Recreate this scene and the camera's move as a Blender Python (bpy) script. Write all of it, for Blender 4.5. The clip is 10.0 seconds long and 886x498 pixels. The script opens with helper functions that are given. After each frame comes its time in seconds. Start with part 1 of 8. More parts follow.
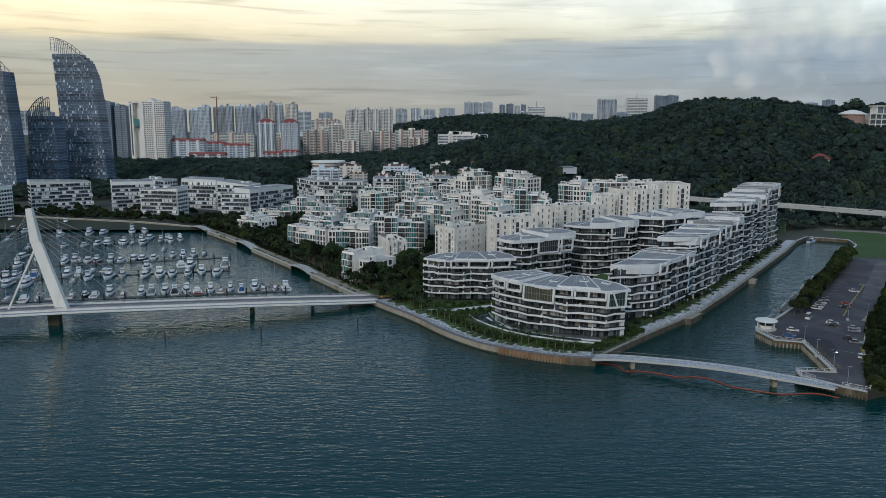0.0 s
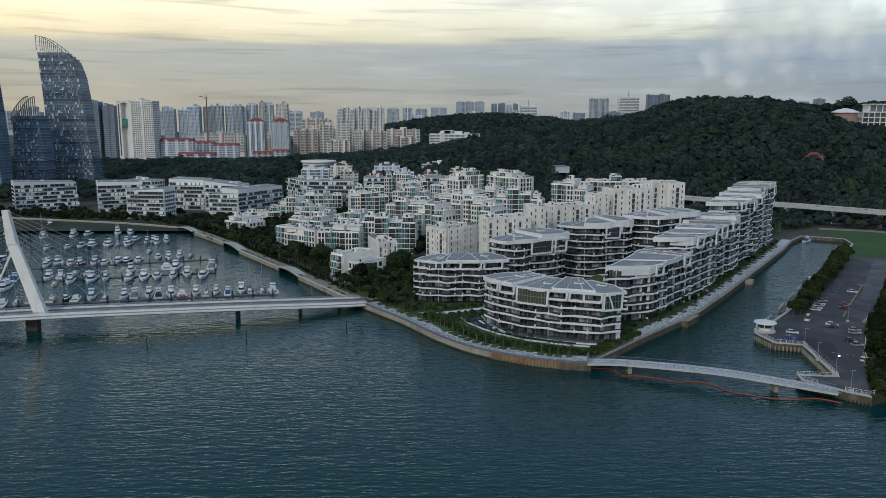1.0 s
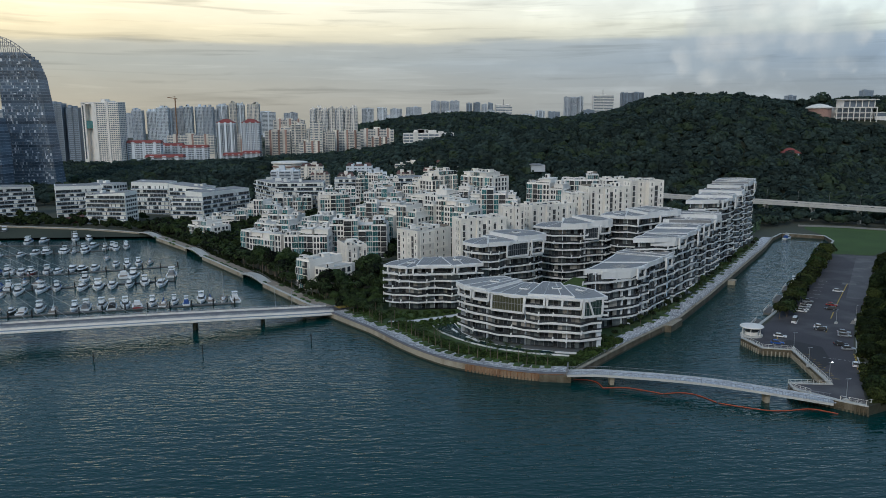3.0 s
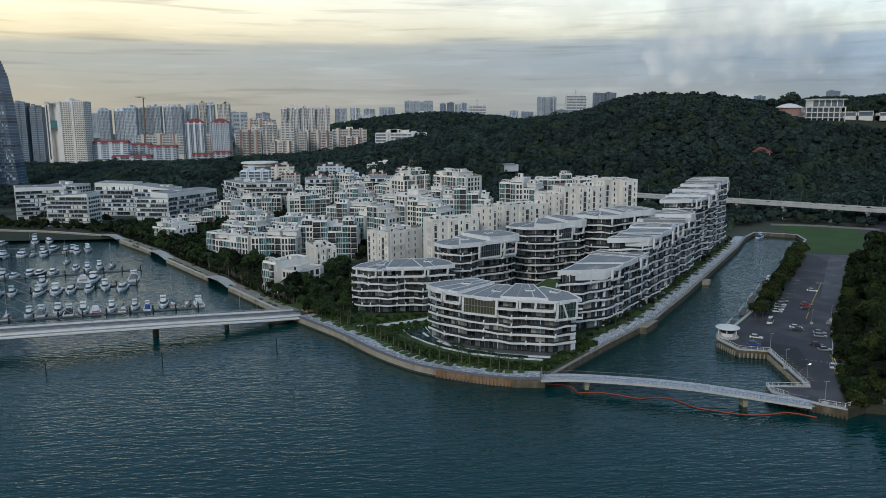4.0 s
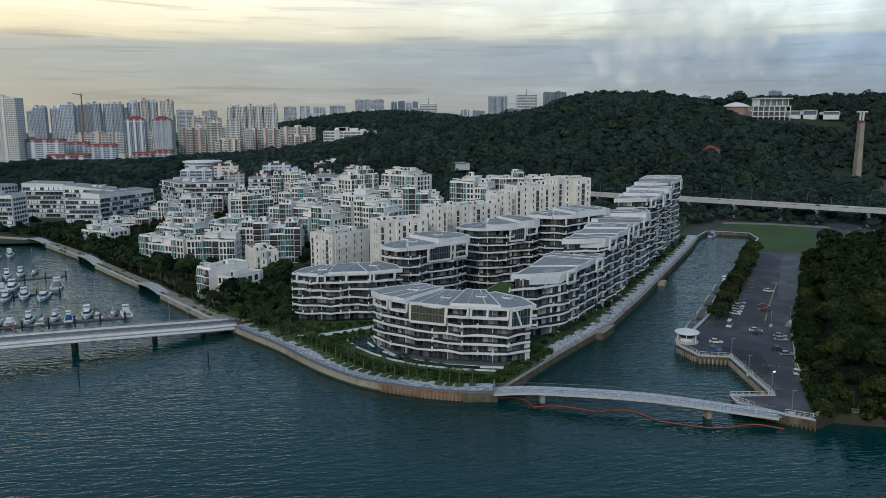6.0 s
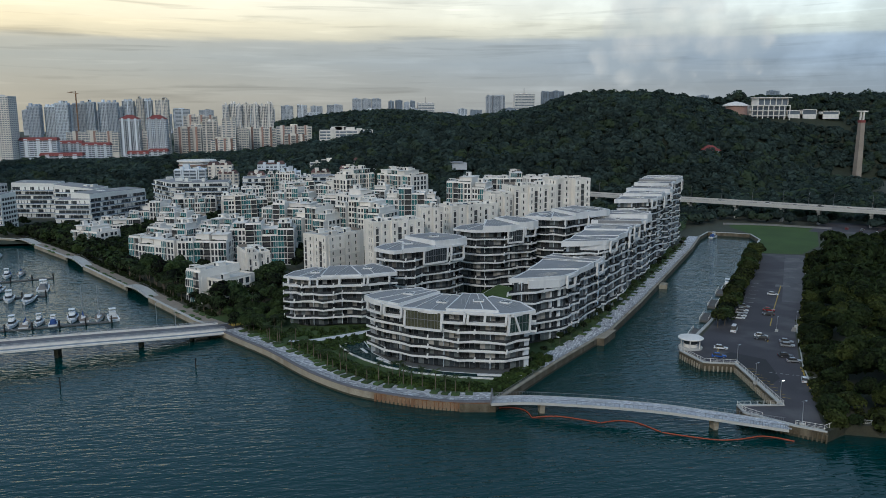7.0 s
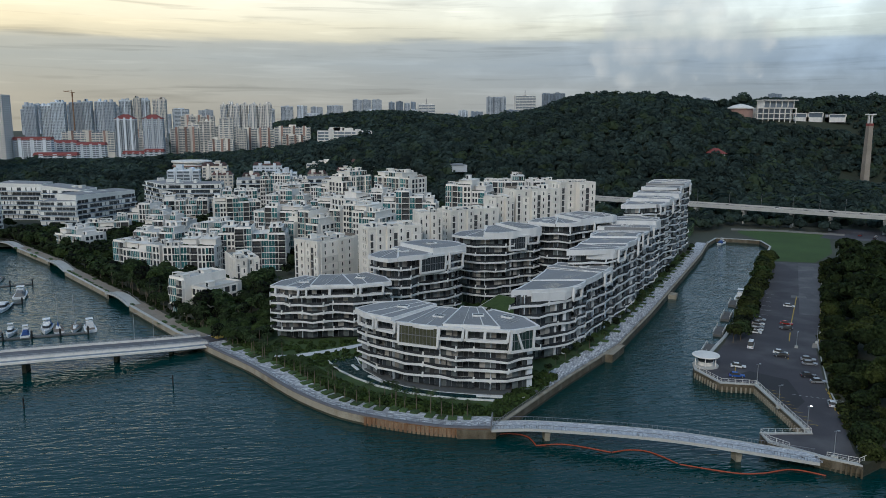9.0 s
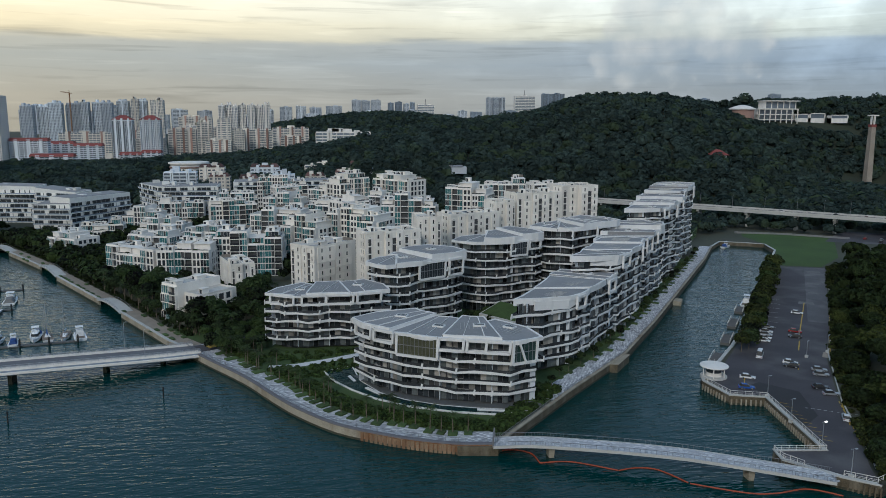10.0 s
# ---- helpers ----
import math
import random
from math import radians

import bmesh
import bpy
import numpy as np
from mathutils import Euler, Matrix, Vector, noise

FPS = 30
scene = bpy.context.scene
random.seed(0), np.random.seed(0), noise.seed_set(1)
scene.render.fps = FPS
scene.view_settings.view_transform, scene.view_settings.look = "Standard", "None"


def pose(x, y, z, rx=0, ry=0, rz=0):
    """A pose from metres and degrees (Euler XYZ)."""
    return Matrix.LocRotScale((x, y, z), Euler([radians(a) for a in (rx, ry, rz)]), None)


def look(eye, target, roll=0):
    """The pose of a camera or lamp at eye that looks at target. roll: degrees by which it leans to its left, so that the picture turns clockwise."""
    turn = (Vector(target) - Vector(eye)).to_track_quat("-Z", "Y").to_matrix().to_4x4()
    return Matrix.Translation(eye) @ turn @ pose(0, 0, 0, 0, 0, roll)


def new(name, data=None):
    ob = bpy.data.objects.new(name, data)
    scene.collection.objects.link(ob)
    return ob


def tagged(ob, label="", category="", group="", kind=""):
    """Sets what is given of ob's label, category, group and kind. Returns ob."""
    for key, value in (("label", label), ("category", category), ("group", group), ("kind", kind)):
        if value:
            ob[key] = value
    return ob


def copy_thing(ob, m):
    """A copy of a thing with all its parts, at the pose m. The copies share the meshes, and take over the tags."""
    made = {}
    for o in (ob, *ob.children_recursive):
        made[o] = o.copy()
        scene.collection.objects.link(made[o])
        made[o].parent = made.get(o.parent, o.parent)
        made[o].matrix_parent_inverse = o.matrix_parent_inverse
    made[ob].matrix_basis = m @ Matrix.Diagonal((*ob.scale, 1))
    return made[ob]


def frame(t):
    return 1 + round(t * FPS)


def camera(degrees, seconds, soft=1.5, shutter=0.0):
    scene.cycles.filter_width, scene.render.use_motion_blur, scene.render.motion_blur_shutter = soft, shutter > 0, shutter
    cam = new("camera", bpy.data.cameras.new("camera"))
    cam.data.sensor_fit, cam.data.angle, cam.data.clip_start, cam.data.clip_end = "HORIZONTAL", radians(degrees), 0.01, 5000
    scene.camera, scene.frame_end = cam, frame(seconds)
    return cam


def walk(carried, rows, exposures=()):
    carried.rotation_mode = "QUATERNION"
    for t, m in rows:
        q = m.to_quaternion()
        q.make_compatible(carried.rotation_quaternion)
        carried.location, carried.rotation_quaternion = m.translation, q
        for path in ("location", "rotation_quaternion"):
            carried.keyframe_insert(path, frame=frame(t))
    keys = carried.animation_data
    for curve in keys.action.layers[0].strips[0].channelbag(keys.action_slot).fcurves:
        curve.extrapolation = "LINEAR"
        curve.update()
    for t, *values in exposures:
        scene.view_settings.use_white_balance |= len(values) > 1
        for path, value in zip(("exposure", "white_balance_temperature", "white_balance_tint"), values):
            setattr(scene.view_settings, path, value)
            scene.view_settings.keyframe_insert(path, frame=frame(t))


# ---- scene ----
cam = camera(60.9, 10.0, soft=0.6)
PATH = [
    (0, (-2.917, -16.806, 84.854), (-2.89, -14.835, 84.517), 0.3),
    (0.5, (-2.851, -12.232, 84.316), (-2.813, -10.261, 83.979), 0.3),
    (1, (-2.179, -8.568, 84.166), (-2.132, -6.597, 83.828), 0.2),
    (1.5, (-1.799, -4.471, 84.063), (-1.739, -2.501, 83.725), 0.0),
    (2, (-0.739, -0.249, 83.615), (-0.667, 1.721, 83.277), -0.1),
    (2.5, (0.053, 4.048, 83.341), (0.138, 6.017, 83.003), -0.2),
    (4, (3.204, 16.431, 82.106), (3.378, 18.394, 81.768), -0.3),
    (4.5, (3.91, 20.234, 81.676), (4.122, 22.194, 81.339), -0.2),
    (5, (4.716, 24.646, 81.711), (4.965, 26.601, 81.371), -0.3),
    (5.5, (6.009, 28.962, 81.119), (6.292, 30.912, 80.779), -0.3),
    (7, (8.914, 41.516, 80.441), (9.219, 43.463, 80.098), -0.1),
    (7.5, (9.738, 45.614, 80.175), (10.044, 47.561, 79.833), -0.0),
    (8, (10.591, 50.035, 79.988), (10.898, 51.982, 79.646), 0.1),
    (8.5, (11.423, 54.228, 80.07), (11.729, 56.175, 79.729), 0.2),
    (9, (12.454, 58.635, 79.87), (12.759, 60.583, 79.531), 0.2),
    (9.5, (13.128, 62.21, 80.553), (13.433, 64.157, 80.213), 0.2),
    (10, (13.45, 66.143, 80.663), (13.757, 68.09, 80.325), 0.2),
]
walk(cam, [(t, look(eye, target, roll)) for t, eye, target, roll in PATH], exposures=((0, 0.0, 6105, 9), (10, 0.0, 6105, 9)))

# ---- light ----
SUN_ELEV, SUN_AZ = 34.0, 208.0
CUMULUS = ((24.0, 8.0, 0.036), (24.8, 9.4, 0.036), (22.3, 4.7, 0.05), (24.6, 5.6, 0.055), (27.0, 6.6, 0.05), (23.5, 7.0, 0.042), (29.5, 5.4, 0.045))
world = bpy.data.worlds.new("sky")
scene.world = world
world.use_nodes = True


def build_world(w):
    nt = w.node_tree
    nt.nodes.clear()
    n = nt.nodes.new
    lk = nt.links.new
    out = n("ShaderNodeOutputWorld")
    bg = n("ShaderNodeBackground")
    lk(bg.outputs[0], out.inputs[0])
    sky = n("ShaderNodeTexSky")
    sky.sky_type = 'NISHITA'
    sky.sun_disc = False
    sky.sun_elevation = radians(SUN_ELEV)
    sky.sun_rotation = radians(SUN_AZ)
    sky.air_density, sky.dust_density, sky.ozone_density = 1.0, 2.0, 1.0
    tc = n("ShaderNodeTexCoord")
    sep = n("ShaderNodeSeparateXYZ")
    lk(tc.outputs["Generated"], sep.inputs[0])

    def math_node(op, a, b=None):
        m = n("ShaderNodeMath")
        m.operation = op
        for i, v in enumerate((a, b)):
            if v is None:
                continue
            if isinstance(v, (int, float)):
                m.inputs[i].default_value = v
            else:
                lk(v, m.inputs[i])
        return m.outputs[0]

    # cloud sheet, stretched sideways towards the horizon
    mp = n("ShaderNodeMapping")
    mp.inputs["Scale"].default_value = (2.2, 2.2, 26.0)
    mp.inputs["Location"].default_value = (3.1, 0.4, 0.35)
    lk(tc.outputs["Generated"], mp.inputs[0])
    nz = n("ShaderNodeTexNoise")
    nz.inputs["Scale"].default_value = 1.5
    nz.inputs["Detail"].default_value = 8.0
    nz.inputs["Roughness"].default_value = 0.55
    nz.inputs["Distortion"].default_value = 0.35
    lk(mp.outputs[0], nz.inputs["Vector"])
    # height in the sky, shifted by the noise, drives the colour of the layers
    shift = math_node("MULTIPLY", math_node("SUBTRACT", nz.outputs["Fac"], 0.5), 0.034)
    elev = math_node("ADD", sep.outputs["Z"], shift)
    ramp = n("ShaderNodeValToRGB")
    lk(elev, ramp.inputs[0])
    cr = ramp.color_ramp
    stops = [(0.0, (0.43, 0.43, 0.41)), (0.03, (0.48, 0.48, 0.46)), (0.07, (0.46, 0.50, 0.53)), (0.092, (0.55, 0.575, 0.575)), (0.0985, (0.86, 0.81, 0.65)),
             (0.112, (1.06, 0.99, 0.78)), (0.15, (1.24, 1.21, 1.05)), (0.185, (0.74, 0.86, 0.95)), (0.22, (0.42, 0.56, 0.70)), (0.28, (0.27, 0.39, 0.53)), (0.38, (0.225, 0.335, 0.475)), (1.0, (0.18, 0.285, 0.41))]
    while len(cr.elements) < len(stops):
        cr.elements.new(0.5)
    for e, (p, c) in zip(cr.elements, stops):
        e.position, e.color = p, (*c, 1)
    # the sun's side of the cloud is warmer, the far side cooler
    warm = n("ShaderNodeMix")
    warm.data_type = 'RGBA'
    warm.blend_type = 'MULTIPLY'
    side = math_node("ADD", math_node("MULTIPLY", sep.outputs["X"], 0.9), 0.42)
    tint = n("ShaderNodeValToRGB")
    tint.color_ramp.elements[0].color = (1.13, 1.0, 0.78, 1)
    tint.color_ramp.elements[1].color = (0.60, 0.71, 0.84, 1)
    lk(side, tint.inputs[0])
    fade = math_node("SUBTRACT", 2.3, math_node("MULTIPLY", sep.outputs["Z"], 8.5))
    fade = math_node("MINIMUM", math_node("MAXIMUM", fade, 0.0), 1.0)
    lk(fade, warm.inputs[0])
    lk(ramp.outputs[0], warm.inputs[6])
    lk(tint.outputs[0], warm.inputs[7])
    # streaks and billows that lighten and darken the cloud
    mp2 = n("ShaderNodeMapping")
    mp2.inputs["Scale"].default_value = (3.0, 3.0, 16.0)
    lk(tc.outputs["Generated"], mp2.inputs[0])
    nz2 = n("ShaderNodeTexNoise")
    nz2.inputs["Scale"].default_value = 2.6
    nz2.inputs["Detail"].default_value = 9.0
    nz2.inputs["Roughness"].default_value = 0.6
    lk(mp2.outputs[0], nz2.inputs["Vector"])
    mp3 = n("ShaderNodeMapping")
    mp3.inputs["Scale"].default_value = (7.0, 7.0, 12.0)
    mp3.inputs["Location"].default_value = (0.6, 0.2, 0.1)
    lk(tc.outputs["Generated"], mp3.inputs[0])
    nz3 = n("ShaderNodeTexNoise")
    nz3.inputs["Scale"].default_value = 1.6
    nz3.inputs["Detail"].default_value = 7.0
    lk(mp3.outputs[0], nz3.inputs["Vector"])
    billow = n("ShaderNodeMapRange")
    billow.inputs["From Min"].default_value, billow.inputs["From Max"].default_value = 0.5, 0.72
    billow.inputs["To Min"].default_value, billow.inputs["To Max"].default_value = 0.0, 0.3
    lk(nz3.outputs["Fac"], billow.inputs[0])
    gain = math_node("ADD", math_node("ADD", math_node("MULTIPLY", nz2.outputs["Fac"], 0.24), 0.86), math_node("MULTIPLY", billow.outputs[0], math_node("MAXIMUM", math_node("MULTIPLY", sep.outputs["X"], 2.2), 0.12)))
    # thin dark and bright wisps
    mp4 = n("ShaderNodeMapping")
    mp4.inputs["Scale"].default_value = (2.6, 2.6, 46.0)
    mp4.inputs["Location"].default_value = (1.3, 0.8, 0.2)
    lk(tc.outputs["Generated"], mp4.inputs[0])
    nz4 = n("ShaderNodeTexNoise")
    nz4.inputs["Scale"].default_value = 2.2
    nz4.inputs["Detail"].default_value = 7.0
    nz4.inputs["Distortion"].default_value = 0.5
    lk(mp4.outputs[0], nz4.inputs["Vector"])
    wisp = n("ShaderNodeMapRange")
    wisp.inputs["From Min"].default_value, wisp.inputs["From Max"].default_value = 0.56, 0.72
    wisp.inputs["To Min"].default_value, wisp.inputs["To Max"].default_value = 0.0, -0.26
    lk(nz4.outputs["Fac"], wisp.inputs[0])
    flare = n("ShaderNodeMapRange")
    flare.inputs["From Min"].default_value, flare.inputs["From Max"].default_value = 0.42, 0.26
    flare.inputs["To Min"].default_value, flare.inputs["To Max"].default_value = 0.0, 0.16
    lk(nz4.outputs["Fac"], flare.inputs[0])
    gain = math_node("ADD", gain, math_node("ADD", wisp.outputs[0], flare.outputs[0]))
    # the towering cumulus over the hill
    heap = None
    for az, el, rad in CUMULUS:
        c = (math.sin(radians(az)) * math.cos(radians(el)), math.cos(radians(az)) * math.cos(radians(el)), math.sin(radians(el)))
        dist = n("ShaderNodeVectorMath")
        dist.operation = 'DISTANCE'
        lk(tc.outputs["Generated"], dist.inputs[0])
        dist.inputs[1].default_value = c
        v = math_node("SUBTRACT", 1.0, math_node("DIVIDE", dist.outputs["Value"], rad))
        heap = v if heap is None else math_node("MAXIMUM", heap, v)
    nz5 = n("ShaderNodeTexNoise")
    nz5.inputs["Scale"].default_value = 20.0
    nz5.inputs["Detail"].default_value = 7.0
    nz5.inputs["Roughness"].default_value = 0.55
    lk(tc.outputs["Generated"], nz5.inputs["Vector"])
    puffs = n("ShaderNodeTexVoronoi")
    puffs.feature = 'SMOOTH_F1'
    puffs.inputs["Scale"].default_value = 38.0
    puffs.inputs["Smoothness"].default_value = 0.35
    warp = n("ShaderNodeVectorMath")
    warp.operation = 'MULTIPLY_ADD'
    lk(nz5.outputs["Color"], warp.inputs[0])
    warp.inputs[1].default_value = (0.02, 0.02, 0.02)
    lk(tc.outputs["Generated"], warp.inputs[2])
    lk(warp.outputs[0], puffs.inputs["Vector"])
    round_up = math_node("SUBTRACT", 0.45, puffs.outputs["Distance"])
    heap = math_node("ADD", heap, math_node("ADD", math_node("MULTIPLY", math_node("SUBTRACT", nz5.outputs["Fac"], 0.5), 0.6), math_node("MULTIPLY", round_up, 0.6)))
    mask = n("ShaderNodeMapRange")
    mask.interpolation_type = 'SMOOTHSTEP'
    mask.inputs["From Min"].default_value, mask.inputs["From Max"].default_value = -0.02, 0.34
    mask.inputs["To Max"].default_value = 0.46
    lk(heap, mask.inputs[0])
    # billows: light on their upper left flanks, grey between
    mp6 = n("ShaderNodeMapping")
    mp6.inputs["Location"].default_value = (0.006, 0.0, -0.007)
    lk(tc.outputs["Generated"], mp6.inputs[0])
    nz6 = n("ShaderNodeTexNoise")
    nz6.inputs["Scale"].default_value = 20.0
    nz6.inputs["Detail"].default_value = 5.0
    lk(mp6.outputs[0], nz6.inputs["Vector"])
    relief = math_node("MULTIPLY", math_node("SUBTRACT", nz5.outputs["Fac"], nz6.outputs["Fac"]), 1.8)
    body = n("ShaderNodeValToRGB")
    body.color_ramp.elements[0].color = (0.40, 0.45, 0.48, 1)
    body.color_ramp.elements[1].color = (0.78, 0.75, 0.68, 1)
    body.color_ramp.elements[0].position, body.color_ramp.elements[1].position = 0.25, 0.85
    lk(math_node("ADD", math_node("ADD", math_node("MULTIPLY", relief, 0.5), math_node("ADD", math_node("MULTIPLY", round_up, 0.7), 0.3)), math_node("MULTIPLY", sep.outputs["Z"], 1.7)), body.inputs[0])
    lit = n("ShaderNodeMix")
    lit.data_type = 'RGBA'
    lit.blend_type = 'MULTIPLY'
    lit.inputs[0].default_value = 1.0
    lk(warm.outputs[2], lit.inputs[6])
    lk(gain, lit.inputs[7])
    # a little clear sky behind it
    mix = n("ShaderNodeMix")
    mix.data_type = 'RGBA'
    mix.inputs[0].default_value = 0.93
    sc = n("ShaderNodeMix")
    sc.data_type = 'RGBA'
    sc.blend_type = 'MULTIPLY'
    sc.inputs[0].default_value = 1.0
    lk(sky.outputs[0], sc.inputs[6])
    sc.inputs[7].default_value = (0.1, 0.1, 0.1, 1)
    lk(sc.outputs[2], mix.inputs[6])
    tower = n("ShaderNodeMix")
    tower.data_type = 'RGBA'
    lk(mask.outputs[0], tower.inputs[0])
    lk(lit.outputs[2], tower.inputs[6])
    lk(body.outputs[0], tower.inputs[7])
    lk(tower.outputs[2], mix.inputs[7])
    lk(mix.outputs[2], bg.inputs[0])
    bg.inputs[1].default_value = 1.0


build_world(world)
sun_data = bpy.data.lights.new("sun", "SUN")
sun_data.energy, sun_data.angle, sun_data.color = 1.1, radians(16), (1.0, 0.95, 0.86)
sun = new("sun", sun_data)
a_s, e_s = radians(SUN_AZ), radians(SUN_ELEV)
sun.matrix_basis = look((math.sin(a_s) * math.cos(e_s) * 500, math.cos(a_s) * math.cos(e_s) * 500, math.sin(e_s) * 500), (0, 0, 0))


# ---- materials ----
def mat(name, color, rough=0.6, metal=0.0, vary=0.15, scale=0.5, fine=8.0, bump=0.15, island=0.0, spec=0.5, dirt=None, obj=0.0, leafy=0.0, clump=0.0, fresh=None):
    """A surface with variation at two scales and a fine relief; scale and fine in cycles per metre."""
    m = bpy.data.materials.new(name)
    m.use_nodes = True
    nt = m.node_tree
    b = nt.nodes["Principled BSDF"]
    n, lk = nt.nodes.new, nt.links.new
    tc = n("ShaderNodeNewGeometry")
    n1 = n("ShaderNodeTexNoise")
    n1.inputs["Scale"].default_value = scale
    n1.inputs["Detail"].default_value = 5
    n2 = n("ShaderNodeTexNoise")
    n2.inputs["Scale"].default_value = fine
    n2.inputs["Detail"].default_value = 3
    lk(tc.outputs["Position"], n1.inputs["Vector"])
    lk(tc.outputs["Position"], n2.inputs["Vector"])
    add = n("ShaderNodeMath")
    add.operation = 'ADD'
    lk(n1.outputs["Fac"], add.inputs[0])
    lk(n2.outputs["Fac"], add.inputs[1])
    val = add.outputs[0]
    src = []
    if island:
        src.append((tc.outputs["Random Per Island"], island))
    if obj:
        oi = n("ShaderNodeObjectInfo")
        src.append((oi.outputs["Random"], obj))
    for o, k in src:
        ma = n("ShaderNodeMath")
        ma.operation = 'MULTIPLY_ADD'
        ma.inputs[1].default_value = k / max(vary, 0.01)
        lk(o, ma.inputs[0])
        sub = n("ShaderNodeMath")
        sub.operation = 'SUBTRACT'
        sub.inputs[1].default_value = 0.5 * k / max(vary, 0.01)
        lk(val, ma.inputs[2])
        lk(ma.outputs[0], sub.inputs[0])
        val = sub.outputs[0]
    mr = n("ShaderNodeMapRange")
    mr.inputs["From Min"].default_value, mr.inputs["From Max"].default_value = 0.6, 1.4
    mr.inputs["To Min"].default_value, mr.inputs["To Max"].default_value = 1 - vary, 1 + vary
    mr.clamp = False
    lk(val, mr.inputs[0])
    mul = n("ShaderNodeMix")
    mul.data_type, mul.blend_type = 'RGBA', 'MULTIPLY'
    mul.inputs[0].default_value = 1.0
    mul.inputs[6].default_value = (*color, 1)
    lk(mr.outputs[0], mul.inputs[7])
    colour = mul.outputs[2]
    if dirt:
        dc, amount, dscale = dirt
        n3 = n("ShaderNodeTexNoise")
        n3.inputs["Scale"].default_value = dscale
        n3.inputs["Detail"].default_value = 6
        mp = n("ShaderNodeMapping")
        mp.inputs["Scale"].default_value = (1, 1, 0.35)
        lk(tc.outputs["Position"], mp.inputs[0])
        lk(mp.outputs[0], n3.inputs["Vector"])
        r3 = n("ShaderNodeMapRange")
        r3.inputs["From Min"].default_value, r3.inputs["From Max"].default_value = 0.5, 0.68
        r3.inputs["To Max"].default_value = amount
        lk(n3.outputs["Fac"], r3.inputs[0])
        mx = n("ShaderNodeMix")
        mx.data_type = 'RGBA'
        lk(r3.outputs[0], mx.inputs[0])
        lk(colour, mx.inputs[6])
        mx.inputs[7].default_value = (*dc, 1)
        colour = mx.outputs[2]
    if clump:
        # trees of different kinds: each patch of about the given width takes its own tone, some a fresher green
        vo = n("ShaderNodeTexVoronoi")
        vo.inputs["Scale"].default_value = 1.0 / clump
        lk(tc.outputs["Position"], vo.inputs["Vector"])
        sp = n("ShaderNodeSeparateColor")
        lk(vo.outputs["Color"], sp.inputs[0])
        tone = n("ShaderNodeMapRange")
        tone.inputs["To Min"].default_value, tone.inputs["To Max"].default_value = 0.62, 1.35
        lk(sp.outputs[0], tone.inputs[0])
        mt = n("ShaderNodeMix")
        mt.data_type, mt.blend_type = 'RGBA', 'MULTIPLY'
        mt.inputs[0].default_value = 1.0
        lk(colour, mt.inputs[6])
        lk(tone.outputs[0], mt.inputs[7])
        pick = n("ShaderNodeMapRange")
        pick.inputs["From Min"].default_value, pick.inputs["From Max"].default_value = 0.7, 1.0
        pick.inputs["To Max"].default_value = 0.85
        lk(sp.outputs[1], pick.inputs[0])
        mf = n("ShaderNodeMix")
        mf.data_type = 'RGBA'
        lk(pick.outputs[0], mf.inputs[0])
        lk(mt.outputs[2], mf.inputs[6])
        mf.inputs[7].default_value = (*(fresh or color), 1)
        colour = mf.outputs[2]
    lk(colour, b.inputs["Base Color"])
    b.inputs["Roughness"].default_value = rough
    b.inputs["Metallic"].default_value = metal
    b.inputs["Specular IOR Level"].default_value = spec
    if leafy:
        tr = n("ShaderNodeBsdfTranslucent")
        lk(colour, tr.inputs["Color"])
        ms = n("ShaderNodeMixShader")
        ms.inputs[0].default_value = leafy
        out = nt.nodes["Material Output"]
        lk(b.outputs[0], ms.inputs[1])
        lk(tr.outputs[0], ms.inputs[2])
        lk(ms.outputs[0], out.inputs[0])
    if bump:
        bp = n("ShaderNodeBump")
        bp.inputs["Strength"].default_value = bump
        bp.inputs["Distance"].default_value = 0.05
        lk(n2.outputs["Fac"], bp.inputs["Height"])
        lk(bp.outputs[0], b.inputs["Normal"])
    return m


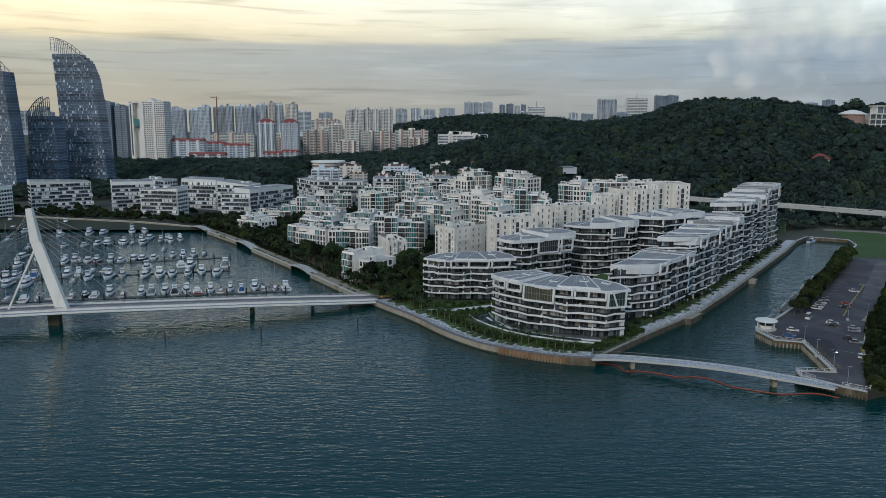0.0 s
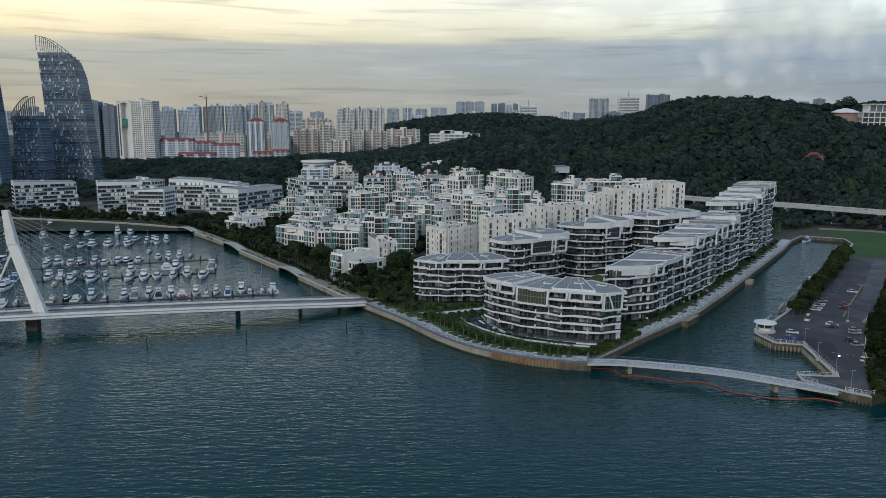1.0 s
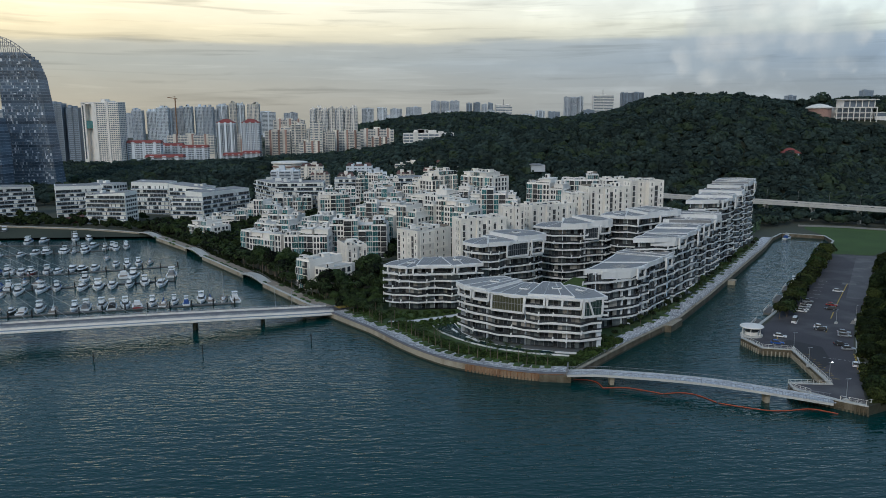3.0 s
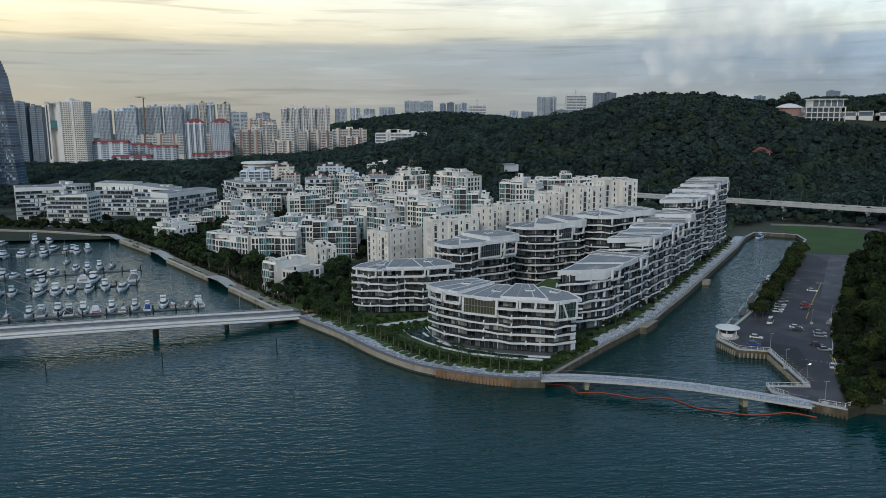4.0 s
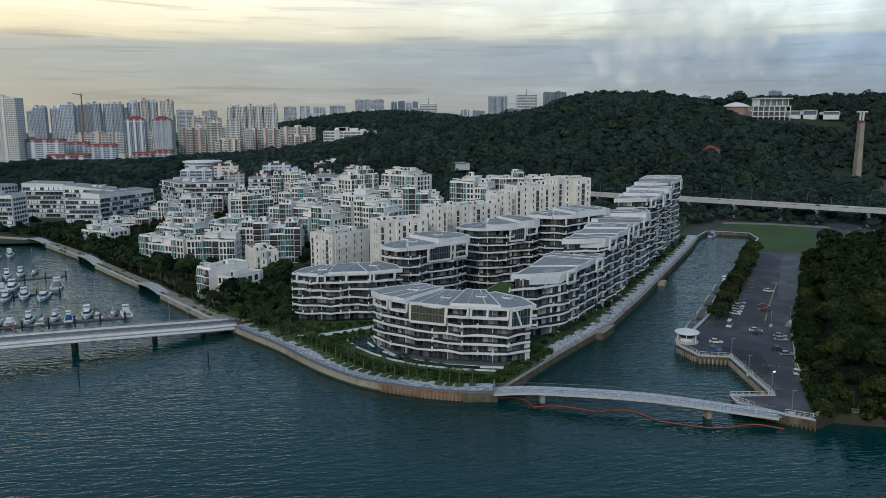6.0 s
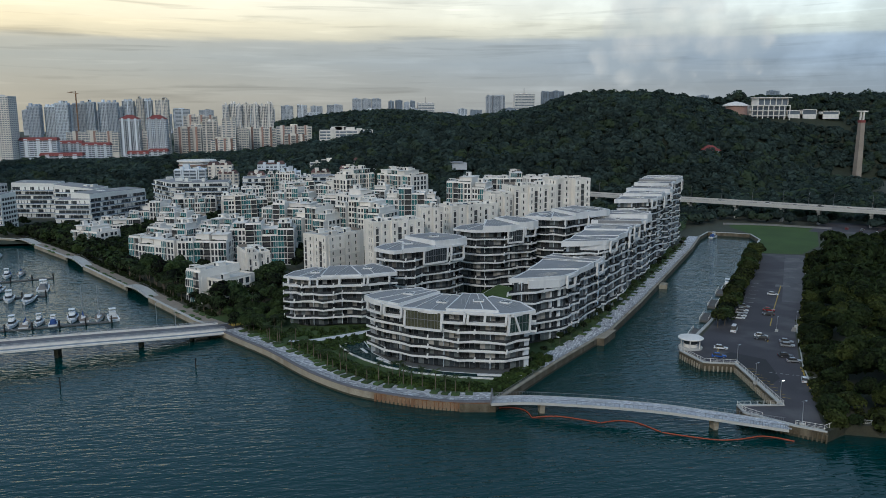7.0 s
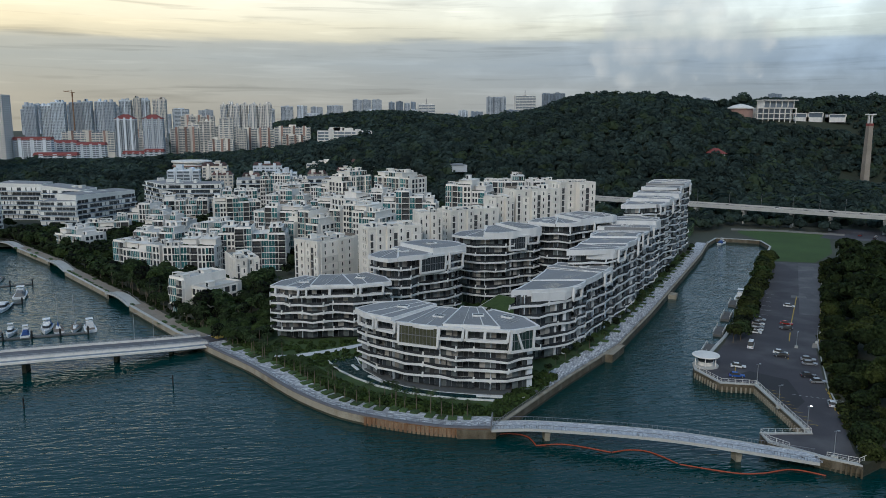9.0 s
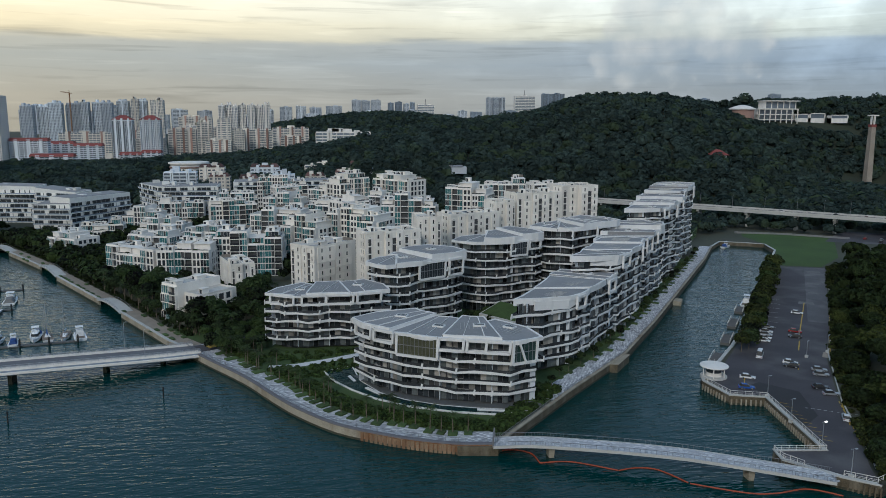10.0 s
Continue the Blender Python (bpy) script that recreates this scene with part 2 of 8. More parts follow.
def water_material(name, deep, s=1.0):
    m = bpy.data.materials.new(name)
    m.use_nodes = True
    nt = m.node_tree
    b = nt.nodes["Principled BSDF"]
    n, lk = nt.nodes.new, nt.links.new
    g = n("ShaderNodeNewGeometry")
    big = n("ShaderNodeTexNoise")
    big.inputs["Scale"].default_value = 0.012
    big.inputs["Detail"].default_value = 4
    lk(g.outputs["Position"], big.inputs["Vector"])
    cr = n("ShaderNodeMix")
    cr.data_type = 'RGBA'
    cr.inputs[6].default_value = (*deep, 1)
    cr.inputs[7].default_value = (deep[0] * 1.5, deep[1] * 1.35, deep[2] * 1.25, 1)
    lk(big.outputs["Fac"], cr.inputs[0])
    lk(cr.outputs[2], b.inputs["Base Color"])
    b.inputs["Roughness"].default_value = 0.04
    b.inputs["IOR"].default_value = 1.33
    # long swell, wind waves and ripples
    waves = []
    for sc, st, turn, d in ((0.045, (1, 2.6, 1), 18, 0.30), (0.17, (1, 3.6, 1), 46, 0.36), (0.21, (1, 3.4, 1), -20, 0.34), (0.62, (1, 2.2, 1), 8, 0.14)):
        mp = n("ShaderNodeMapping")
        mp.inputs["Scale"].default_value = st
        mp.inputs["Rotation"].default_value = (0, 0, radians(turn))
        lk(g.outputs["Position"], mp.inputs[0])
        t = n("ShaderNodeTexNoise")
        t.inputs["Scale"].default_value = sc
        t.inputs["Detail"].default_value = 1.5
        t.inputs["Distortion"].default_value = 0.4
        lk(mp.outputs[0], t.inputs["Vector"])
        q = n("ShaderNodeMath")
        q.operation = 'MULTIPLY'
        q.inputs[1].default_value = d * s
        lk(t.outputs["Fac"], q.inputs[0])
        waves.append(q.outputs[0])
    total = waves[0]
    for q in waves[1:]:
        ad = n("ShaderNodeMath")
        lk(total, ad.inputs[0])
        lk(q, ad.inputs[1])
        total = ad.outputs[0]
    bp = n("ShaderNodeBump")
    bp.inputs["Strength"].default_value = 1.0
    bp.inputs["Distance"].default_value = 0.52
    lk(total, bp.inputs["Height"])
    lk(bp.outputs[0], b.inputs["Normal"])
    return m


M = dict(
    water=water_material("sea_water", (0.0005, 0.030, 0.0305)),
    pool=water_material("pool_water", (0.009, 0.036, 0.038), 0.2),
    land=mat("ground_soil", (0.06, 0.062, 0.04), 0.9, vary=0.3, scale=0.05, fine=1.2),
    grass=mat("lawn", (0.055, 0.092, 0.026), 0.9, vary=0.35, scale=0.08, fine=2.0, bump=0.5),
    paving=mat("grey_paving", (0.38, 0.385, 0.41), 0.8, vary=0.2, scale=0.3, fine=2.5, obj=0.12),
    paving2=mat("buff_paving", (0.30, 0.25, 0.20), 0.85, vary=0.2, scale=0.3, fine=2.5),
    seawall=mat("stained_concrete", (0.36, 0.32, 0.25), 0.9, vary=0.3, scale=0.35, fine=3.0, dirt=((0.19, 0.13, 0.075), 0.6, 0.3)),
    tide=mat("wet_algae_stone", (0.05, 0.048, 0.03), 0.7, vary=0.4, scale=0.5, fine=3.0),
    rust=mat("rusty_steel", (0.22, 0.105, 0.05), 0.85, vary=0.6, scale=0.5, fine=4.0, dirt=((0.34, 0.28, 0.2), 0.8, 0.5)),
    concrete=mat("light_concrete", (0.50, 0.49, 0.46), 0.85, vary=0.16, scale=0.2, fine=3.0),
    white=mat("white_render", (0.85, 0.80, 0.74), 0.75, vary=0.07, scale=0.12, fine=2.0, dirt=((0.52, 0.51, 0.48), 0.35, 0.25)),
    band=mat("white_balcony_paint", (0.77, 0.755, 0.735), 0.55, vary=0.06, scale=0.2, fine=2.0, dirt=((0.50, 0.50, 0.48), 0.3, 0.4)),
    roofgrey=mat("pale_grey_roof", (0.27, 0.265, 0.265), 0.7, vary=0.15, scale=0.15, fine=1.5, obj=0.1),
    glass=mat("dark_glazing", (0.035, 0.042, 0.048), 0.12, vary=0.4, scale=0.3, fine=1.0, bump=0.0, island=0.5, obj=0.3),
    teal=mat("green_tinted_glass", (0.045, 0.15, 0.155), 0.12, vary=0.3, scale=0.25, fine=1.0, bump=0.0, island=0.4, obj=0.4),
    warmglass=mat("olive_glazing", (0.075, 0.075, 0.045), 0.1, vary=0.4, scale=0.3, fine=1.5, bump=0.0, island=0.5),
    # near-black tone that carries the shade inside rooms, loggias and slots
    dark=mat("recess_shade", (0.06, 0.06, 0.062), 0.8, vary=0.4, scale=0.4, fine=2.0, island=0.4),
    metal=mat("grey_metal", (0.28, 0.28, 0.29), 0.45, 0.6, vary=0.15),
    rail=mat("dark_glass_rail", (0.045, 0.048, 0.052), 0.25, vary=0.3, bump=0.0, obj=0.3, spec=0.35),
    asphalt=mat("asphalt", (0.066, 0.060, 0.067), 0.85, vary=0.35, scale=0.07, fine=4.0, dirt=((0.13, 0.122, 0.125), 0.85, 0.06)),
    freshasphalt=mat("fresh_asphalt", (0.035, 0.033, 0.036), 0.85, vary=0.2, scale=0.1, fine=4.0),
    yellow=mat("yellow_paint", (0.50, 0.33, 0.05), 0.7, vary=0.3),
    red=mat("red_roof", (0.24, 0.06, 0.052), 0.7, vary=0.2),
    beige=mat("beige_render", (0.75, 0.69, 0.61), 0.8, vary=0.1, scale=0.1, fine=1.0, obj=0.2),
    # bluish cast of this paint stands in for distance haze
    pale=mat("hazed_pale_city_paint", (0.66, 0.695, 0.73), 0.8, vary=0.08, scale=0.05, fine=0.6, obj=0.2),
    # pale grey that imitates haze over the distant towers
    greypale=mat("hazed_grey_city_paint", (0.48, 0.51, 0.55), 0.8, vary=0.1, scale=0.05, fine=0.6, obj=0.2),
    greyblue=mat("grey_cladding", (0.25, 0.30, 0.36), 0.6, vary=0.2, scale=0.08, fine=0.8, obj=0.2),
    cityglass=mat("city_window", (0.13, 0.155, 0.185), 0.3, vary=0.3, scale=0.15, fine=1.0, bump=0.0, obj=0.3),
    leaf=mat("broad_leaves", (0.036, 0.056, 0.020), 0.75, vary=0.45, scale=0.06, fine=1.2, bump=0.3, island=0.6, obj=0.6, spec=0.25, leafy=0.4, clump=6.0, fresh=(0.06, 0.095, 0.024)),
    gardenleaf=mat("garden_shrub_leaves", (0.054, 0.088, 0.024), 0.75, vary=0.5, scale=0.2, fine=1.5, bump=0.3, island=0.5, spec=0.25, leafy=0.4, clump=3.0, fresh=(0.085, 0.13, 0.03)),
    # far leaves, lightened and blued: aerial haze put into their colour
    leafhaze=mat("hazed_wood_leaves", (0.060, 0.088, 0.076), 0.8, vary=0.45, scale=0.012, fine=0.2, bump=0.3, island=0.2, spec=0.15, leafy=0.5, clump=13.0, fresh=(0.085, 0.12, 0.060)),
    leafmix=mat("mixed_green_leaves", (0.027, 0.042, 0.014), 0.75, vary=0.5, scale=0.12, fine=1.2, bump=0.3, island=0.5, spec=0.2, leafy=0.4, clump=5.0, fresh=(0.042, 0.060, 0.016)),
    leafolive=mat("olive_yellow_leaves", (0.052, 0.066, 0.017), 0.75, vary=0.45, scale=0.2, fine=1.2, bump=0.3, island=0.5, obj=0.3, spec=0.25, leafy=0.4),
    palmleaf=mat("palm_leaves", (0.055, 0.082, 0.028), 0.7, vary=0.35, island=0.4, obj=0.3, spec=0.3, leafy=0.4),
    bark=mat("bark", (0.15, 0.12, 0.09), 0.9, vary=0.3, scale=1.0, fine=6.0),
    orange=mat("orange_boom", (0.40, 0.07, 0.03), 0.6, vary=0.2),
    teak=mat("timber_deck", (0.24, 0.19, 0.15), 0.8, vary=0.25, scale=0.5, fine=5.0, obj=0.2),
    hull=mat("white_gelcoat", (0.75, 0.76, 0.77), 0.3, vary=0.05, obj=0.1),
    navy=mat("blue_canvas", (0.03, 0.08, 0.25), 0.8, vary=0.2),
    black=mat("black_plastic", (0.02, 0.02, 0.02), 0.5, vary=0.2),
    silver=mat("silver_paint", (0.45, 0.46, 0.48), 0.3, 0.5, vary=0.05),
    carwhite=mat("white_car_paint", (0.75, 0.75, 0.75), 0.25, vary=0.04),
    cardark=mat("dark_car_paint", (0.035, 0.037, 0.042), 0.25, vary=0.1),
    carblue=mat("blue_car_paint", (0.03, 0.10, 0.35), 0.25, vary=0.05),
    carred=mat("red_car_paint", (0.30, 0.03, 0.03), 0.25, vary=0.05),
)


# ---- mesh helpers ----
class Geo:
    """Collects faces and turns them into one mesh."""

    def __init__(self):
        self.v, self.f, self.m = [], [], []

    def box(self, x0, y0, z0, x1, y1, z1, mi=0):
        k = len(self.v)
        self.v += [(x0, y0, z0), (x1, y0, z0), (x1, y1, z0), (x0, y1, z0), (x0, y0, z1), (x1, y0, z1), (x1, y1, z1), (x0, y1, z1)]
        for q in ((0, 3, 2, 1), (4, 5, 6, 7), (0, 1, 5, 4), (1, 2, 6, 5), (2, 3, 7, 6), (3, 0, 4, 7)):
            self.f.append(tuple(k + i for i in q))
            self.m.append(mi)
        return self

    def beam(self, a, b, w, h, mi=0, up=(0, 0, 1)):
        """A bar from a to b, w wide and h high, centred on its line."""
        a, b = Vector(a), Vector(b)
        d = (b - a).normalized()
        s = d.cross(Vector(up))
        s = s.normalized() if s.length > 1e-4 else Vector((1, 0, 0))
        u = s.cross(d).normalized()
        k = len(self.v)
        for p in (a, b):
            for i, j in ((-1, -1), (1, -1), (1, 1), (-1, 1)):
                self.v.append(tuple(p + s * (w / 2 * i) + u * (h / 2 * j)))
        for q in ((3, 2, 1, 0), (4, 5, 6, 7), (0, 1, 5, 4), (1, 2, 6, 5), (2, 3, 7, 6), (3, 0, 4, 7)):
            self.f.append(tuple(k + i for i in q))
            self.m.append(mi)
        return self

    def prism(self, poly, z0, z1, mi=0, mtop=None, taper=None):
        """An upright prism over a plan outline (counter-clockwise); taper: another outline for the top."""
        k, n = len(self.v), len(poly)
        top = taper or poly
        self.v += [(p[0], p[1], z0) for p in poly] + [(p[0], p[1], z1 if len(p) < 3 else p[2]) for p in top]
        for i in range(n):
            j = (i + 1) % n
            self.f.append((k + i, k + j, k + n + j, k + n + i))
            self.m.append(mi)
        self.f.append(tuple(k + n + i for i in range(n)))
        self.m.append(mi if mtop is None else mtop)
        self.f.append(tuple(k + n - 1 - i for i in range(n)))
        self.m.append(mi)
        return self

    def ring(self, outer, inner, z0, z1, mi=0):
        """A band between two outlines with the same number of points."""
        k, n = len(self.v), len(outer)
        for z in (z0, z1):
            for o in (outer, inner):
                self.v += [(p[0], p[1], z) for p in o]
        o0, i0, o1, i1 = k, k + n, k + 2 * n, k + 3 * n
        for i in range(n):
            j = (i + 1) % n
            self.f += [(o0 + i, o0 + j, o1 + j, o1 + i), (i0 + j, i0 + i, i1 + i, i1 + j), (o1 + i, o1 + j, i1 + j, i1 + i), (o0 + j, o0 + i, i0 + i, i0 + j)]
            self.m += [mi] * 4
        return self

    def band(self, outer, inner, lo, hi, mi=0):
        """A kinked band: like ring, with a height of its own at each corner."""
        k, n = len(self.v), len(outer)
        for zz in (lo, hi):
            for o in (outer, inner):
                self.v += [(p[0], p[1], z) for p, z in zip(o, zz)]
        o0, i0, o1, i1 = k, k + n, k + 2 * n, k + 3 * n
        for i in range(n):
            j = (i + 1) % n
            self.f += [(o0 + i, o0 + j, o1 + j, o1 + i), (i0 + j, i0 + i, i1 + i, i1 + j), (o1 + i, o1 + j, i1 + j, i1 + i), (o0 + j, o0 + i, i0 + i, i0 + j)]
            self.m += [mi] * 4
        return self

    def tube(self, pts, radii, sides=8, mi=0):
        k0 = len(self.v)
        for c, (p, r) in enumerate(zip(pts, radii)):
            p = Vector(p)
            d = (Vector(pts[min(c + 1, len(pts) - 1)]) - Vector(pts[max(c - 1, 0)])).normalized()
            s = d.cross(Vector((0.13, 0.97, 0.2))).normalized()
            u = s.cross(d)
            for i in range(sides):
                an = 2 * math.pi * i / sides
                self.v.append(tuple(p + s * (r * math.cos(an)) + u * (r * math.sin(an))))
        for c in range(len(pts) - 1):
            for i in range(sides):
                j = (i + 1) % sides
                self.f.append((k0 + c * sides + i, k0 + c * sides + j, k0 + (c + 1) * sides + j, k0 + (c + 1) * sides + i))
                self.m.append(mi)
        self.f.append(tuple(k0 + (len(pts) - 1) * sides + i for i in range(sides)))
        self.m.append(mi)
        self.f.append(tuple(k0 + sides - 1 - i for i in range(sides)))
        self.m.append(mi)
        return self

    def lathe(self, cx, cy, prof, sides=20, mi=0):
        k = len(self.v)
        for r, z in prof:
            for i in range(sides):
                an = 2 * math.pi * i / sides
                self.v.append((cx + r * math.cos(an), cy + r * math.sin(an), z))
        for c in range(len(prof) - 1):
            for i in range(sides):
                j = (i + 1) % sides
                self.f.append((k + c * sides + i, k + c * sides + j, k + (c + 1) * sides + j, k + (c + 1) * sides + i))
                self.m.append(mi)
        self.f.append(tuple(k + (len(prof) - 1) * sides + i for i in range(sides)))
        self.m.append(mi)
        return self

    def mesh(self, name, *mats):
        me = bpy.data.meshes.new(name)
        me.from_pydata(self.v, [], self.f)
        for m in mats:
            me.materials.append(m)
        if len(mats) > 1:
            me.polygons.foreach_set("material_index", self.m)
        me.update()
        return me


def thing(name, label, category, at=None, group="", kind=""):
    """An empty that stands for one thing."""
    ob = new(name)
    if at is not None:
        ob.matrix_basis = at
    return tagged(ob, label, category, group, kind)


def part(name, me, parent, label="", at=None):
    ob = new(name, me)
    ob.parent = parent
    if at is not None:
        ob.matrix_basis = at
    return tagged(ob, label)


def solo(name, me, label, category="", kind="", group="", at=None):
    ob = new(name, me)
    if at is not None:
        ob.matrix_basis = at
    return tagged(ob, label, category, group, kind)


def smooth_line(pts, n):
    """Points along a Catmull-Rom line through pts, n per stretch."""
    out = []
    P = [Vector(p) for p in pts]
    for i in range(len(P) - 1):
        a, b, c, d = P[max(i - 1, 0)], P[i], P[i + 1], P[min(i + 2, len(P) - 1)]
        for k in range(n):
            t = k / n
            out.append(0.5 * ((2 * b) + (c - a) * t + (2 * a - 5 * b + 4 * c - d) * t * t + (3 * b - a - 3 * c + d) * t ** 3))
    out.append(P[-1])
    return out


def offset_line(pts, d):
    """The line moved d to its left."""
    out = []
    for i, p in enumerate(pts):
        t = (Vector(pts[min(i + 1, len(pts) - 1)][:2]) - Vector(pts[max(i - 1, 0)][:2])).normalized()
        out.append(Vector((p[0] - t.y * d, p[1] + t.x * d)))
    return out


def strip(geo, left, right, z0, z1, mi=0):
    """A slab between two lines."""
    k, n = len(geo.v), len(left)
    for z in (z0, z1):
        for line in (left, right):
            for i, p in enumerate(line):
                dz = p[2] if len(p) > 2 else 0
                geo.v.append((p[0], p[1], z + dz))
    l0, r0, l1, r1 = k, k + n, k + 2 * n, k + 3 * n
    for i in range(n - 1):
        j = i + 1
        geo.f += [(l1 + i, r1 + i, r1 + j, l1 + j), (l0 + j, r0 + j, r0 + i, l0 + i), (r0 + i, r0 + j, r1 + j, r1 + i), (l0 + j, l0 + i, l1 + i, l1 + j)]
        geo.m += [mi] * 4
    geo.f += [(l0, r0, r1, l1), (l0 + n - 1, l1 + n - 1, r1 + n - 1, r0 + n - 1)]
    geo.m += [mi] * 2
    return geo


def lattice(name, width, height, xh, zh, front, rec, pick, mats, open_holes=False):
    """A wall panel in one piece, standing front before its wall, with window openings xh by zh sunk by rec; open_holes leaves them without a pane."""
    xs = sorted({0.0, width, *[v for h in xh for v in h]})
    zs = sorted({0.0, height, *[v for h in zh for v in h]})
    g = Geo()
    n = len(xs)
    for z in zs:
        for x in xs:
            g.v.append((x - width / 2, -front, z))
    for j in range(len(zs) - 1):
        for i in range(n - 1):
            a, b, c, d = j * n + i, j * n + i + 1, (j + 1) * n + i + 1, (j + 1) * n + i
            if any(abs(h[0] - xs[i]) < 1e-6 for h in xh) and any(abs(h[0] - zs[j]) < 1e-6 for h in zh):
                k = len(g.v)
                for q in (a, b, c, d):
                    x, y, z = g.v[q]
                    g.v.append((x, y + rec, z))
                g.f += [(a, b, k + 1, k), (b, c, k + 2, k + 1), (c, d, k + 3, k + 2), (d, a, k, k + 3)]
                g.m += [0, 0, 0, 0]
                if not open_holes:
                    g.f.append((k, k + 1, k + 2, k + 3))
                    g.m.append(pick())
            else:
                g.f.append((a, b, c, d))
                g.m.append(0)
    rim = list(range(n)) + [j * n + n - 1 for j in range(1, len(zs))] + [(len(zs) - 1) * n + i for i in range(n - 2, -1, -1)] + [j * n for j in range(len(zs) - 2, 0, -1)]
    k = len(g.v)
    for q in rim:
        x, y, z = g.v[q]
        g.v.append((x, 0.06, z))
    for i in range(len(rim)):
        j = (i + 1) % len(rim)
        g.f.append((rim[j], rim[i], k + i, k + j))
        g.m.append(0)
    return g.mesh(name, *[M[q] for q in mats])


def crown_variant(seed, leaves, size, flat=0.75, jitter=0.45):
    """Leaf clumps round a lumpy crown of radius one: vertices and triangles."""
    rnd = np.random.RandomState(seed)
    lobes = rnd.normal(size=(7, 3))
    lobes /= np.linalg.norm(lobes, axis=1)[:, None]
    d = rnd.normal(size=(leaves, 3))
    d[:, 2] = np.abs(d[:, 2]) * 1.1 - 0.35
    d /= np.linalg.norm(d, axis=1)[:, None]
    r = 0.72 + 0.30 * np.max(np.clip(d @ lobes.T, 0, 1) ** 6, axis=1) + rnd.uniform(-0.1, 0.06, leaves)
    c = d * r[:, None]
    c[:, 2] *= flat
    nrm = d + rnd.normal(size=(leaves, 3)) * jitter + [0, 0, 0.25]
    nrm /= np.linalg.norm(nrm, axis=1)[:, None]
    t = np.cross(nrm, rnd.normal(size=(leaves, 3)))
    t /= np.linalg.norm(t, axis=1)[:, None]
    b = np.cross(nrm, t)
    s = size * rnd.uniform(0.6, 1.3, leaves)[:, None]
    V = np.stack([c + t * s, c + b * s * 0.8 - t * 0.3 * s + nrm * s * 0.2, c - t * s * 0.9, c - b * s * 0.8], 1).reshape(-1, 3)
    k = np.arange(leaves)[:, None] * 4
    F = np.concatenate([k + [0, 1, 2], k + [0, 2, 3]], 0)
    return V, F


# ---- setting: sea, land, walls ----
QUAY, WL = 4.5, 2.0
g = Geo()
g.v = [(-4800, -2500, WL), (4800, -2500, WL), (4800, 4900, WL), (-4800, 4900, WL)]
g.f = [(0, 1, 2, 3)]
tagged(new("water", g.mesh("water", M["water"])), "dark teal sea water with small wind waves", "water", kind="structure")

FRONT = smooth_line([(-34.5, 321.5), (-22.7, 304.2), (-11.4, 288.0), (-1.9, 271.3), (5.0, 260.4), (14.6, 248.7), (24.6, 241.4), (34.2, 236.0), (43.5, 232.4), (52.7, 231.0)], 3)
CANAL_L = [Vector(p) for p in ((52.7, 231.0), (81, 262.5), (110.5, 293.5), (138.4, 331.5), (164.2, 368.5), (222.4, 452.0), (247.5, 491))]
CANAL_END = [Vector(p) for p in ((247.5, 491), (262, 508), (275, 501.5), (284.5, 495), (278, 473.5))]
CANAL_R = [Vector(p) for p in ((278, 473.5), (249.7, 434.4), (207, 374.5), (165, 316), (150, 297), (137, 282))]
JETTY = [Vector(p) for p in ((137, 282), (125.5, 271), (123.0, 265.5), (124.6, 253), (133.7, 250), (127.7, 216.3), (116, 218.4), (115, 213), (123, 203), (128.5, 198.5))]
SHORE_R = [Vector(p) for p in ((128.5, 198.5), (136, 202), (146, 198), (185, 184), (300, 130), (700, -40), (2200, -500), (4700, -900))]
MARINA = [Vector(p) for p in ((-34.5, 321.5), (-41.6, 331), (-67.7, 373.8), (-83.1, 398.8), (-117, 451.8), (-135, 482.3), (-167.6, 528.3), (-187.5, 553), (-212, 566), (-235.7, 577), (-311, 599.5), (-366, 616), (-520, 640), (-1200, 640), (-4700, 300))]

outline = [tuple(p) for p in (list(reversed(MARINA)) + FRONT[1:] + CANAL_L[1:] + CANAL_END[1:] + CANAL_R[1:] + JETTY[1:] + SHORE_R[1:])] + [(4700, 4850), (-4700, 4850)]
from mathutils import geometry
tri = geometry.delaunay_2d_cdt([Vector(p) for p in outline], [], [list(range(len(outline)))], 1, 0.001)
g = Geo()
g.v = [(p.x, p.y, QUAY) for p in tri[0]]
g.f = [tuple(f) for f in tri[2]]
me = g.mesh("ground", M["land"])
if me.polygons[0].normal.z < 0:
    me.flip_normals()
tagged(new("ground", me), "flat dark soil and grass of the waterfront land", "ground", kind="structure")


